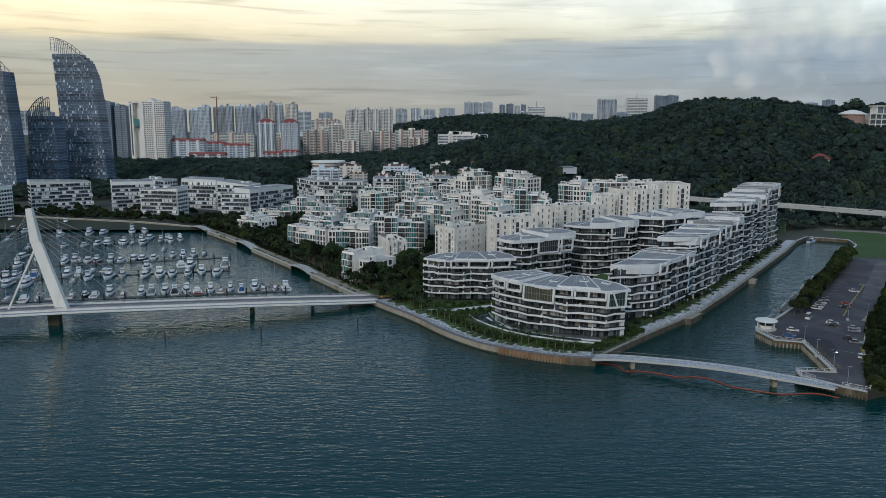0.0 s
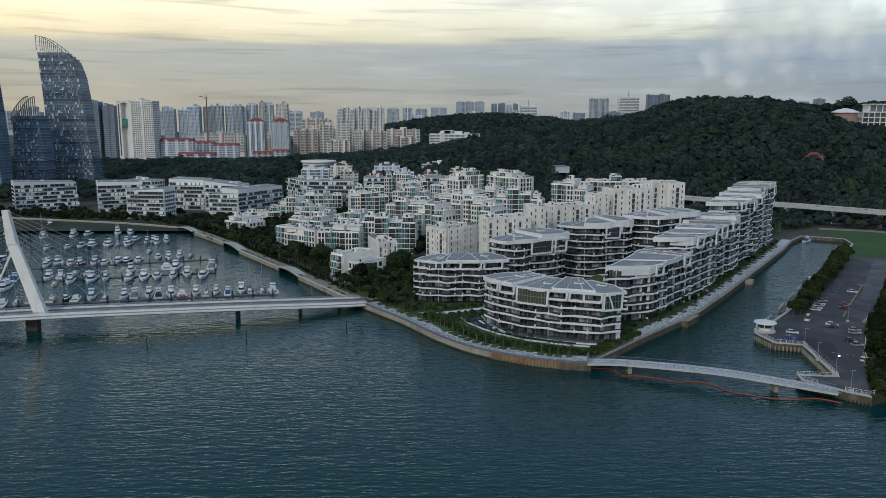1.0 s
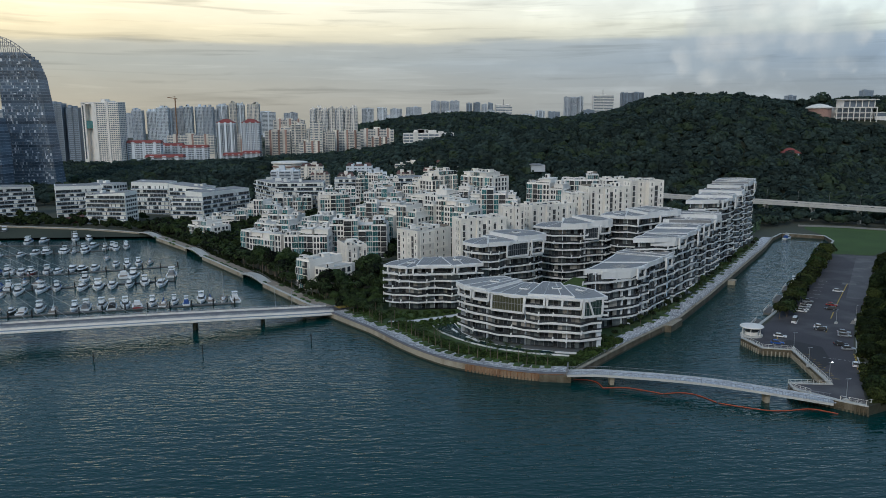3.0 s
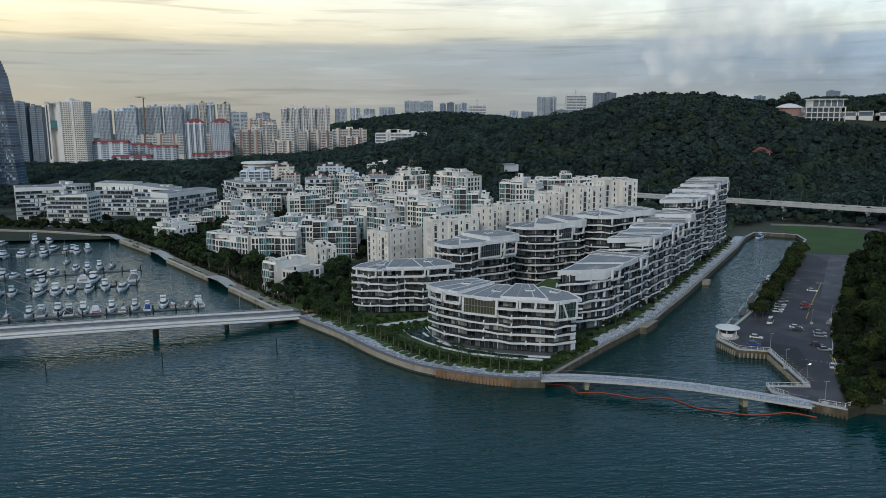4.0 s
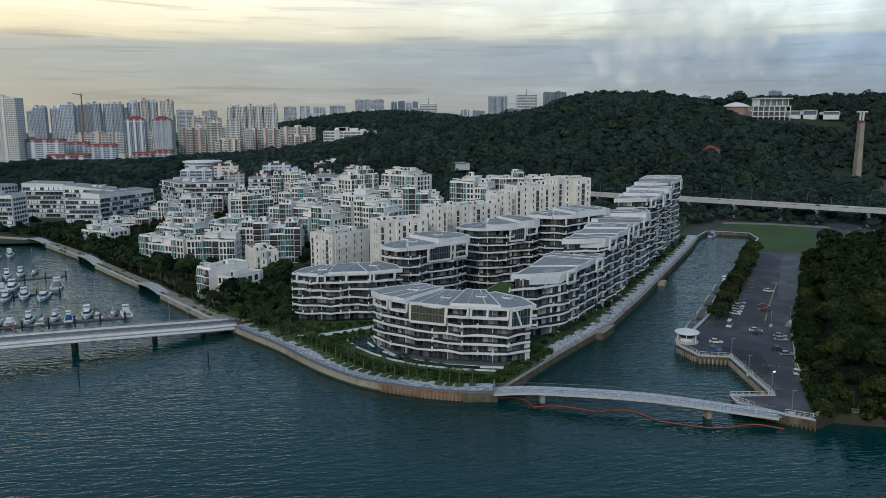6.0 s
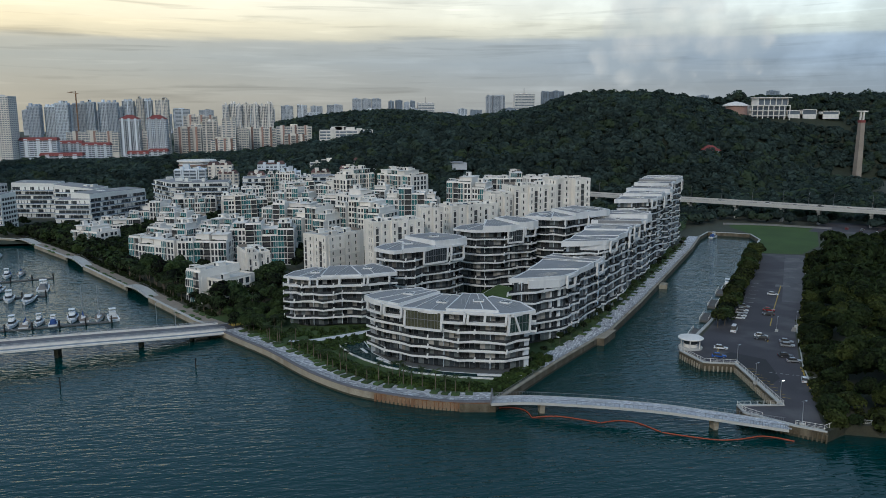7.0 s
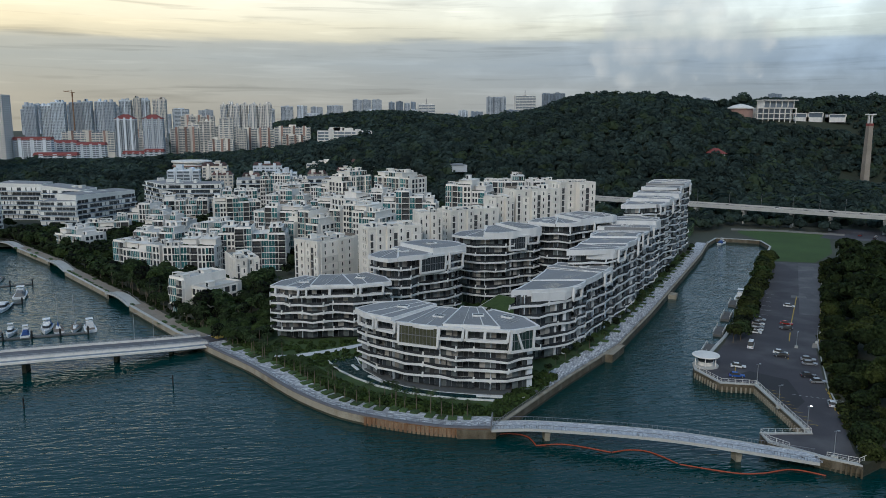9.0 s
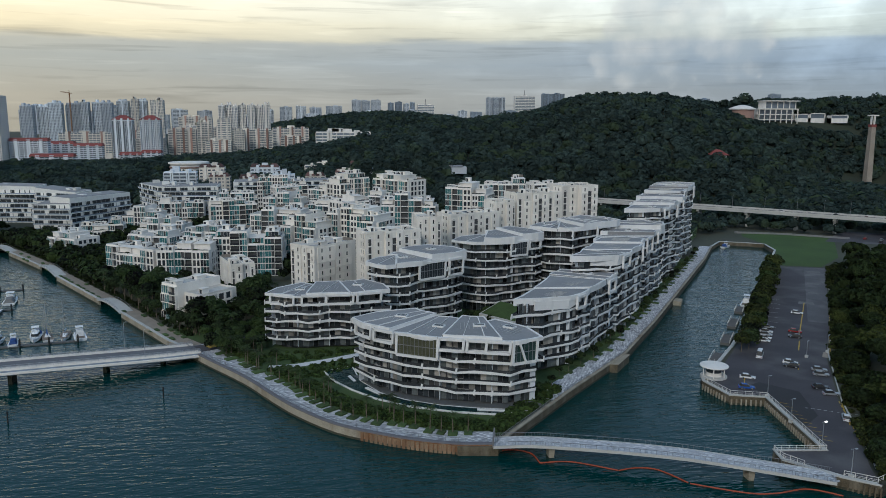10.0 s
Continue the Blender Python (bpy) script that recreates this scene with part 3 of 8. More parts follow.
def wall_line(name, line, material, label, top=QUAY + 0.35, thick=0.9, tide=True, cap="concrete"):
    """A quay wall under one stretch of shore, with a coping and a wet foot."""
    ob = thing(name, label, "wall", kind="structure")
    inner = offset_line(line, thick)
    part("wall_face", strip(Geo(), inner, line, -2.5, top - 0.35).mesh("wall_face", material), ob)
    out = offset_line(line, -0.18)
    part("coping", strip(Geo(), inner, out, top - 0.35, top).mesh("coping", M[cap]), ob, "concrete coping")
    if material.name.startswith("rusty"):
        pile = Geo().box(-0.4, -0.16, -2.5, 0.4, 0.1, top - 0.7).box(-0.2, -0.22, top - 1.6, 0.2, -0.14, top - 1.3).mesh("sheet_pile", M["darkrust"])
        for p, q in zip(line, line[1:]):
            d = (q - p).normalized()
            k = max(1, int((q - p).length / 1.05))
            for i in range(k):
                c = p.lerp(q, i / k)
                part("sheet_pile", pile, ob, at=Matrix.Translation((c.x, c.y, 0)) @ Matrix.Rotation(math.atan2(d.y, d.x), 4, 'Z'))
    if tide:
        part("wet_foot", strip(Geo(), line, offset_line(line, -0.12), -2.5, WL + 0.55).mesh("wet_foot", M["tide"]), ob, "dark wet stone with algae")
    return ob


M["darkrust"] = mat("rust_streaked_concrete", (0.27, 0.18, 0.11), 0.9, vary=0.45, scale=0.3, fine=3.0, dirt=((0.19, 0.085, 0.038), 0.95, 0.11))
M["brownwall"] = mat("brown_stained_wall", (0.12, 0.095, 0.06), 0.9, vary=0.5, scale=0.4, fine=3.0, dirt=((0.28, 0.24, 0.18), 0.5, 0.35))
M["darkcap"] = mat("dark_kerb_stone", (0.17, 0.165, 0.18), 0.8, vary=0.2, scale=0.4, fine=3.0)
wall_line("wall_front", FRONT[:18], M["seawall"], "stained pale concrete quay wall along the curved promenade", cap="darkcap")
wall_line("wall_point", FRONT[17:], M["rust"], "rust-stained sheet pile quay wall at the point", cap="darkcap")
wall_line("wall_canal_west", CANAL_L, M["brownwall"], "stained concrete quay wall along the canal", cap="seawall")
wall_line("wall_canal_end", CANAL_END, M["brownwall"], "concrete quay wall round the canal head")
wall_line("wall_canal_east", CANAL_R, M["seawall"], "concrete quay wall below the car park")
wall_line("wall_jetty", JETTY, M["brownwall"], "brown stained quay wall of the car park jetty")
wall_line("bank_east", SHORE_R, M["tide"], "dark rocky bank below the trees", cap="tide")
for a, b in ((1, 2), (3, 4), (5, 6), (7, 14)):
    wall_line("wall_marina", [MARINA[i] for i in range(b, a - 1, -1)], M["seawall"], "pale stone quay wall along the marina promenade")
wall_line("wall_marina", [MARINA[1], MARINA[0]], M["seawall"], "pale stone quay wall beside the road bridge")


# ---- the curved apartment blocks ----
M["curtain"] = mat("pale_curtain", (0.30, 0.28, 0.25), 0.7, vary=0.3, island=0.5, bump=0.0)
# paler panes: reflected sky and room light put into the base colour
M["greypane"] = mat("sky_lit_grey_panes", (0.12, 0.135, 0.135), 0.15, vary=0.35, scale=0.3, fine=1.0, bump=0.0, island=0.6)
M["greenglass"] = mat("dark_green_glazing", (0.03, 0.055, 0.05), 0.1, vary=0.4, scale=0.3, fine=1.0, bump=0.0, island=0.5)


def back_of(f, depth, taper, backline=None):
    """The rear line of a block: given, or the front moved back and drawn in."""
    if backline:
        return [Vector(p) for p in backline]
    back = offset_line(f, depth)
    mid = sum((p for p in back), Vector((0, 0))) / len(back)
    return [mid + (p - mid) * taper for p in back]


def outline_of(front, depth, taper=0.75, backline=None):
    """A closed plan, counter-clockwise: the front line from left to right, then the back."""
    f = [Vector(p) for p in front]
    back = back_of(f, depth, taper, backline)
    out = list(reversed(back))
    n0, n1 = (f[0] - f[1]).normalized(), (f[-1] - f[-2]).normalized()
    return f + [f[-1].lerp(back[-1], 0.45) + n1 * 2.2] + out + [f[0].lerp(back[0], 0.45) + n0 * 2.2]


def grown(poly, d, wob=None):
    """The outline moved outwards by d, corner by corner."""
    n, out = len(poly), []
    for i, p in enumerate(poly):
        a, b = poly[i - 1], poly[(i + 1) % n]
        e1, e2 = (p - a).normalized(), (b - p).normalized()
        n1, n2 = Vector((e1.y, -e1.x)), Vector((e2.y, -e2.x))
        m = n1 + n2
        m = m / max(0.6, m.length_squared / 2) if m.length > 1e-3 else n1
        out.append(p + m * (d + (wob[i] if wob else 0)))
    return out


def resample(poly, step):
    out = []
    for i, p in enumerate(poly):
        q = poly[(i + 1) % len(poly)]
        k = max(1, round((q - p).length / step))
        out += [p.lerp(q, j / k) for j in range(k)]
    return out


def curved_block(label, front, depth, floors, rise=3.0, base=QUAY + 0.9, seed=1, taper=0.8, frames=(), bay=13.0, endwall=False, backline=None, climb=0.0):
    """An apartment block of stacked kinked balcony bands with dark glazing behind and a folded pale roof."""
    rnd = random.Random(seed)
    ob = thing("apartment_block", label, "building", group="curved blocks on the point")
    core = resample(outline_of(front, depth, taper, backline), 4.3)
    n = len(core)
    glass = grown(core, -1.5)
    # solid ground floor block, its near-black colour stands for unlit rooms
    part("lobby", Geo().prism(grown(core, -2.6), QUAY - 0.5, base + rise * 0.9).mesh("lobby", M["dark"]), ob, "ground floor block coloured with indoor shade")
    fin = Geo().beam((0, 0, -0.5), (0.3, 0.0, 1.1), 0.26, 0.5).mesh("fin", M["band"])
    zig = [rnd.choice((0.1, 0.5, 1.1, -0.3)) for _ in range(n)]
    for k in range(1, floors + 1):
        z = base + k * rise
        if k % 2 == 0:
            zig = [v if rnd.random() < 0.6 else rnd.choice((0.1, 0.5, 1.2, -0.3)) for v in zig]
        edge = grown(core, 0.3, zig)
        if k < floors:
            g = Geo()
            g.prism(grown(edge, -0.1), z - 0.3, z - 0.02)
            dz = [rnd.choice((-0.22, 0.0, 0.18, 0.3)) for _ in range(n)]
            inn = grown(edge, -0.25)
            g.band(edge, inn, [z - 0.36 + d * 0.7 for d in dz], [z + 0.3 + d for d in dz])
            part("balcony_slab", g.mesh("balcony_slab", M["band"]), ob)
            r0 = grown(edge, -0.1)
            part("balcony_rail", Geo().band(r0, grown(r0, -0.06), [z + 0.26 + d for d in dz], [z + 1.02] * n).mesh("balcony_rail", M["rail"]), ob, "dark glass balcony rail")
            for i in range(0, n):
                if (zig[i] > 0.9 or rnd.random() < 0.2) and rnd.random() < 0.75:
                    p = edge[i]
                    d = (edge[(i + 1) % n] - edge[i - 1]).normalized()
                    part("fin", fin, ob, at=Matrix.Translation((p.x, p.y, z)) @ Matrix.Rotation(math.atan2(d.y, d.x), 4, 'Z'))
        # glazing of this storey with mullions and party walls
        top = z - 0.3 if k < floors else z + 0.2
        z0 = z - rise
        g = Geo()
        for i in range(n):
            a, b = glass[i], glass[(i + 1) % n]
            e = b - a
            m = max(1, int(e.length / 1.35))
            for j in range(m):
                s = 0.35 if rnd.random() < 0.78 else -0.7
                nn = Vector((e.y, -e.x)).normalized()
                p, q = a.lerp(b, j / m) + nn * s, a.lerp(b, (j + 1) / m) + nn * s
                v = len(g.v)
                g.v += [(p.x, p.y, z0), (q.x, q.y, z0), (q.x, q.y, top), (p.x, p.y, top)]
                g.f.append((v, v + 1, v + 2, v + 3))
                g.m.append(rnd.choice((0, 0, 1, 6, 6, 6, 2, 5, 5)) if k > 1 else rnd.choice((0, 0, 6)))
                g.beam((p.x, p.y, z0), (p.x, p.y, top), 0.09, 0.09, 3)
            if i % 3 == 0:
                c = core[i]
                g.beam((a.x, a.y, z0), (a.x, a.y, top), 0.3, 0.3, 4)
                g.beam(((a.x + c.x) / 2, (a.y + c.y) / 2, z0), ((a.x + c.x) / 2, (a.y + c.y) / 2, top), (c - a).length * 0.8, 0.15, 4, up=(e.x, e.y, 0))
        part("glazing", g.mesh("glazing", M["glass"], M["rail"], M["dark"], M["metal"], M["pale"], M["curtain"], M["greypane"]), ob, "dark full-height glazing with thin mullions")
    # solid filling behind the panes, indoor shade painted as near-black
    part("core", Geo().prism(grown(core, -3.2), QUAY, base + floors * rise).mesh("core", M["dark"]), ob, "solid core coloured with the shade inside the flats")
    # roof caps: each bay has a white folded fascia and rim of its own height round a sunken grey panel
    zt = base + floors * rise
    fr = [Vector(p) for p in front]
    bk = back_of(fr, depth, taper, backline)

    def on(line, t):
        t = min(1.0, max(0.0, t)) * (len(line) - 1)
        j = min(int(t), len(line) - 2)
        return line[j].lerp(line[j + 1], t - j)

    m = max(2, round(sum((q - p).length for p, q in zip(fr, fr[1:])) / bay))
    ts = [0.0] + [(i + rnd.uniform(-0.18, 0.18)) / m for i in range(1, m)] + [1.0]
    e0, e1 = (fr[0] - fr[1]).normalized() * 1.3, (fr[-1] - fr[-2]).normalized() * 1.3
    skew = [rnd.uniform(-0.05, 0.05) for _ in ts]
    hb = 0.0
    for i in range(m):
        hb = rnd.choice([v for v in (0.3, 0.65, 1.0, 1.3) if abs(v - hb) > 0.2])
        lift = hb + climb * i / max(1, m - 1)
        poly, tops = [], []
        for k, u in enumerate((0.0, 0.35, 0.7, 1.0)):
            t = ts[i] + (ts[i + 1] - ts[i]) * u
            f, b_ = on(fr, t), on(bk, t + skew[i if u < 0.5 else i + 1])
            o = (f - b_).normalized()
            p = f + o * (rnd.choice((0.7, 1.3, 2.0)) if k in (1, 2) else 0.9)
            if i == 0 and k == 0:
                p = p + e0
            if i == m - 1 and k == 3:
                p = p + e1
            poly.append(p)
            tops.append(zt + lift + rnd.uniform(-0.25, 0.15))
        for k, u in enumerate((1.0, 0.6, 0.25, 0.0)):
            t = ts[i] + (ts[i + 1] - ts[i]) * u
            f, b_ = on(fr, t), on(bk, t + skew[i if u < 0.5 else i + 1])
            o = (f - b_).normalized()
            p = b_ - o * rnd.choice((0.5, 1.0))
            if i == 0 and k == 3:
                p = p + e0
            if i == m - 1 and k == 0:
                p = p + e1
            poly.append(p)
            tops.append(zt + lift + rnd.uniform(0.0, 0.5))
        if i == m - 1:
            poly.insert(4, poly[3].lerp(poly[4], 0.45) + e1 * 1.7)
            tops.insert(4, zt + lift + 0.2)
        if i == 0:
            poly.append(poly[-1].lerp(poly[0], 0.55) + e0 * 1.7)
            tops.append(zt + lift + 0.2)
        n8 = len(poly)
        thin = [0.0 if (k in (1, 2, 5, 6) or (i == 0 and k >= n8 - 2) or (i == m - 1 and 3 <= k <= 5)) else 0.42 for k in range(n8)]
        inner = grown(poly, -rnd.uniform(0.5, 0.7), thin)
        g = Geo()
        g.band(poly, grown(poly, -0.4), [zt - 0.45] * n8, tops)
        g.band(grown(poly, -0.38), inner, [z_ - 0.35 for z_ in tops], [z_ + 0.02 for z_ in tops])
        part("roof_rim", g.mesh("roof_rim", M["band"]), ob, "white folded roof fascia and rim")
        lid = [(q.x, q.y, z_ - 0.12) for q, z_ in zip(grown(inner, 0.15), tops)]
        part("roof_panel", Geo().prism(grown(inner, 0.15), zt - 0.35, 0, taper=lid).mesh("roof_panel", M["roofgrey"]), ob, "pale grey roof panel")
        zm = sum(tops) / n8
        # folds and seams across the panel
        for a_, b2 in ((1, 6), (2, 5), (1, 4)):
            if rnd.random() < 0.3:
                w_ = rnd.choice((0.1, 0.16, 0.24))
                p, q = inner[a_], inner[b2]
                part("roof_fold", Geo().beam((p.x, p.y, tops[a_] - 0.02), (q.x, q.y, tops[b2] - 0.02), w_, 0.2).mesh("roof_fold", M["band"]), ob, "white raised roof fold")
        c = sum(inner, Vector((0, 0))) / n8
        ang = math.atan2(fr[-1].y - fr[0].y, fr[-1].x - fr[0].x) + rnd.uniform(-0.3, 0.3)
        seams = Geo()
        for u in range(-3, 4):
            seams.box(u * 1.2 - 0.04, -3.2, 0, u * 1.2 + 0.04, 3.2, 0.1)
        part("roof_seams", seams.mesh("roof_seams", M["concrete"]), ob, "raised standing seams", Matrix.Translation((c.x, c.y, zm - 0.14)) @ Matrix.Rotation(ang, 4, 'Z'))
        if rnd.random() < 0.6:
            g = Geo().box(-1.7, -1.1, -0.5, 1.7, 1.1, 0.3).box(-1.4, -0.8, 0.3, 1.4, 0.8, 0.33, 1)
            part("roof_light", g.mesh("roof_light", M["band"], M["rail"]), ob, "dark roof light with a white kerb", Matrix.Translation((c.x + rnd.uniform(-2, 2), c.y + rnd.uniform(-2, 2), zm)) @ Matrix.Rotation(ang, 4, 'Z'))
    if endwall:
        p, q = fr[0] + e0, bk[0] + e0
        q = p.lerp(q, 0.6)
        g = Geo().beam((p.x, p.y, zt - rise * 0.4), (q.x, q.y, zt - rise * 0.2), 0.6, rise * 0.8)
        p2 = p.lerp(on(fr, 0.12) + (fr[0] - bk[0]).normalized() * 0.9, 1.0)
        g.beam((p.x, p.y, zt - rise * 0.5), (p2.x, p2.y, zt - rise * 0.1), 0.6, rise * 0.7)
        part("end_wall", g.mesh("end_wall", M["band"]), ob, "solid white end wall of the penthouse")
    # white portal frames round the upper storeys
    fl = resample_open(fr, 1.0)
    for (t0, t1, k0, k1, kind) in frames:
        pts = [fl[min(len(fl) - 1, int(t * (len(fl) - 1)))] for t in (t0, t1)]
        out = offset_line(pts, -1.35)
        za, zb = zt - k0 * rise + 0.3, zt - k1 * rise + 0.1
        g = Geo()
        A, B2 = out
        lean = (B2 - A).normalized() * 0.9
        g.beam((A.x, A.y, zb), (B2.x, B2.y, zb), 0.7, 0.75)
        g.beam((A.x, A.y, za), (B2.x, B2.y, za), 0.7, 0.8)
        g.beam((A.x, A.y, zb), (A.x + lean.x * 0.3, A.y + lean.y * 0.3, za), 0.7, 0.7, up=(B2.x - A.x, B2.y - A.y, 0))
        g.beam((B2.x, B2.y, zb), (B2.x + lean.x * 0.3, B2.y + lean.y * 0.3, za), 0.7, 0.7, up=(B2.x - A.x, B2.y - A.y, 0))
        part("portal_frame", g.mesh("portal_frame", M["band"]), ob, "white frame round the penthouse windows")
        if kind:
            nn = max(3, int((B2 - A).length / 1.1))
            tw, th = (B2 - A).length, za - zb
            pane = lattice("tall_window", tw, th, [(tw * j / nn + 0.06, tw * (j + 1) / nn - 0.06) for j in range(nn)], [(0.1, th * 0.5 - 0.1), (th * 0.5 + 0.1, th - 0.1)], 0.1, 0.09, lambda: 1, ("metal", kind))
            mc = (A + B2) / 2
            part("tall_window", pane, ob, "tall penthouse window with thin mullions", Matrix.Translation((mc.x, mc.y, zb)) @ Matrix.Rotation(math.atan2(B2.y - A.y, B2.x - A.x), 4, 'Z'))
            if kind == "greenglass":
                c0, c1 = A.lerp(B2, 0.55), A.lerp(B2, 0.25)
                off = offset_line([A, B2], -0.3)[0] - A
                part("slanting_strut", Geo().beam((c0.x + off.x, c0.y + off.y, zb), (c1.x + off.x, c1.y + off.y, za), 0.5, 0.5).mesh("slanting_strut", M["band"]), ob, "white slanting strut")
    return ob


def resample_open(line, step):
    out = []
    for p, q in zip(line, line[1:]):
        k = max(1, round((q - p).length / step))
        out += [p.lerp(q, j / k) for j in range(k)]
    return out + [line[-1]]


curved_block("long curved white block of six storeys beside the pool", [(22, 279), (27, 271), (34, 264.5), (43, 259.5), (52, 256), (61, 253), (69, 255.5)], 18, 6, rise=2.9, seed=3,
             frames=((0.02, 0.16, 0.0, 1.0, ""), (0.17, 0.3, 0, 1, ""), (0.31, 0.52, 0.0, 1.95, "warmglass"), (0.53, 0.66, 0, 1, ""), (0.67, 0.76, 0, 1, ""), (0.76, 0.86, 0, 1, ""), (0.87, 0.99, 0.0, 2.0, "greenglass")))
curved_block("curved white block of seven storeys behind the palm garden", [(-5.5, 318), (0, 314.5), (7, 313), (14, 314), (21, 313), (28, 314.5), (33, 316)], 15, 6, rise=2.95, seed=5,
             frames=((0.04, 0.27, 0, 1, ""), (0.3, 0.5, 0, 1, ""), (0.52, 0.74, 0, 1, ""), (0.76, 0.97, 0, 1, "")))
curved_block("curved white block of seven storeys on the inner garden side", [(29, 334), (35, 327.5), (42, 329), (49, 334), (57, 338), (64.5, 343)], 17, 7, rise=3.4, seed=8,
             frames=((0.5, 0.78, 0, 1.7, "glass"), (0.82, 0.99, 0, 1.7, "")), climb=1.6)
curved_block("curved white block of eight storeys on the inner garden side", [(65, 361), (72, 354), (80, 353), (87.5, 355.5), (94, 358), (100, 361)], 17, 8, rise=3.4, seed=11,
             frames=((0.6, 0.8, 0, 1.6, "glass"), (0.83, 0.98, 0, 1.0, "")), climb=2.2)
curved_block("curved white block of nine storeys on the inner garden side", [(99.5, 370), (105, 363), (113, 360), (122, 364.5), (130, 369), (138.5, 375)], 17, 9, rise=3.4, seed=12,
             frames=((0.1, 0.42, 0, 1.0, ""), (0.7, 0.95, 0, 1.2, "")), climb=2.2)
# the stepped row along the canal: plan along the inner edge of its promenade
CU = (Vector((207.8, 440.2)) - Vector((113.7, 300.5))).normalized()
CN = Vector((-CU.y, CU.x))
C0 = Vector((113.7, 300.5))


def canal_front(s0, s1, bulge, seed):
    """The front of a canal block seen from the canal: left to right runs against the line."""
    rnd = random.Random(seed)
    pts = []
    for i in range(6):
        s = s1 + (s0 - s1) * i / 5
        pts.append(C0 + CU * s + CN * (6.6 + bulge * math.sin(math.pi * i / 5 + 0.3) * -1 + rnd.uniform(-0.8, 0.8)))
    return [(p.x, p.y) for p in reversed(pts)]


curved_block("stepped white block with a solid white penthouse beside the canal", [(87.5, 283.5), (93, 288.5), (98.5, 295), (103.5, 301), (108.5, 306.5), (112.5, 311.5)], 19, 6, rise=3.5, seed=20, bay=12.0, endwall=True,
             backline=[(68, 277.5), (75, 287), (82, 297), (87.5, 307), (91.5, 313.5), (95.5, 318.5)], frames=((0.08, 0.2, 0, 1.0, ""), (0.8, 0.97, 0, 1.1, "")), climb=1.0)
ROW = [(14, 50, 8, 14, 1.9), (60, 97, 8, 18, 2.2), (108, 136, 10, 15, 1.5), (140, 166, 10, 19, 1.6), (170, 207, 11, 18, 1.8)]
for i, (s0, s1, fl, dp, up) in enumerate(ROW):
    fr = canal_front(s0, s1, 2.0, 30 + i)
    bl = [C0 + CU * (s0 - 11 + (s1 - s0 + 5) * k / 5) + CN * (6.0 + dp) for k in range(6)]
    curved_block("stepped white block with dark balconies along the canal, %s storeys" % {8: "eight", 10: "ten", 11: "eleven"}[fl], fr, dp, fl, rise=3.4, seed=21 + i, bay=12.0, endwall=i in (0, 3), backline=bl, climb=up,
                 frames=((0.04, 0.2, 0, 1.1, ""), (0.7, 0.95, 0, 1.5, "glass")) if i % 2 == 0 else ((0.04, 0.2, 0, 1.6, ""), (0.5, 0.9, 0, 1.1, "")))


# ---- the white estate ----
M["palegreen"] = mat("pale_green_glass", (0.14, 0.22, 0.23), 0.15, vary=0.3, scale=0.3, fine=1.0, bump=0.0, island=0.4)
M["creamwall"] = mat("cream_white_render", (0.85, 0.795, 0.72), 0.8, vary=0.08, scale=0.1, fine=2.0, dirt=((0.50, 0.47, 0.42), 0.3, 0.25), obj=0.12)
M["terracetile"] = mat("pale_terrace_tiles", (0.50, 0.485, 0.46), 0.8, vary=0.2, scale=0.4, fine=3.0, obj=0.35)
M["timberscreen"] = mat("grey_brown_screen", (0.22, 0.19, 0.16), 0.8, vary=0.2, obj=0.3)


PANELS = {}


def panel(style, w, h, storeys, variant, wall):
    """One storey, or a column of storeys, of a facade: a glazed bay, an open loggia or a wall with windows."""
    w, h = round(w * 2) / 2, round(h, 2)
    key = (style, w, h, storeys, variant % 3, wall)
    if key in PANELS:
        return PANELS[key]
    mats = (wall, "glass", "teal", "palegreen", "dark")
    r = random.Random(hash((int(w * 10), storeys, variant % 3, len(style))) % 9973)
    if style == "glass_bay":
        n = max(2, round(w / 1.35))
        xh = [(w * i / n + 0.06, w * (i + 1) / n - 0.06) for i in range(n)]
        zh = [(f * h + 0.34, f * h + h - 0.1) for f in range(storeys)]
        me = lattice(style, w, h * storeys, xh, zh, (0.9, 1.2, 0.7)[variant % 3], 0.14, lambda: r.choice((2, 2, 2, 1, 3, 4)), mats)
    elif style == "loggia":
        # loggia backs mostly near-black, the recess's shade put into the colour
        xh = [(0.15, w - 0.15)]
        zh = [(f * h + 0.2, f * h + h - 0.12) for f in range(storeys)]
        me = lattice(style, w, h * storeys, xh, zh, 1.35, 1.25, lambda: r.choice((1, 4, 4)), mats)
    elif style == "window_wall":
        if w > 3.4:
            xh = [(w * 0.1, w * 0.44), (w * 0.58, w * 0.88)]
        elif w > 2.2:
            xh = [(w * 0.24, w * 0.5), (w * 0.53, w * 0.79)]
        else:
            xh = [(w * 0.3, w * 0.72)]
        lo = (0.3, 0.7, 0.5)[variant % 3]
        zh = [(f * h + lo, f * h + h - 0.4) for f in range(storeys)]
        me = lattice(style, w, h * storeys, xh, zh, 0.32, 0.27, lambda: r.choice((1, 1, 1, 4)), mats)
    else:
        xh = [(w * 0.36, w * 0.36 + min(1.0, w * 0.25))] if w < 4 else [(w * 0.2, w * 0.2 + 0.9), (w * 0.66, w * 0.66 + 1.0)]
        zh = [(f * h + 0.95, f * h + h - 0.6) for f in range(storeys)]
        me = lattice(style, w, h * storeys, xh, zh, 0.32, 0.27, lambda: r.choice((1, 1, 4)), mats)
    PANELS[key] = me
    return me


LOGGIA_RAILS = {}


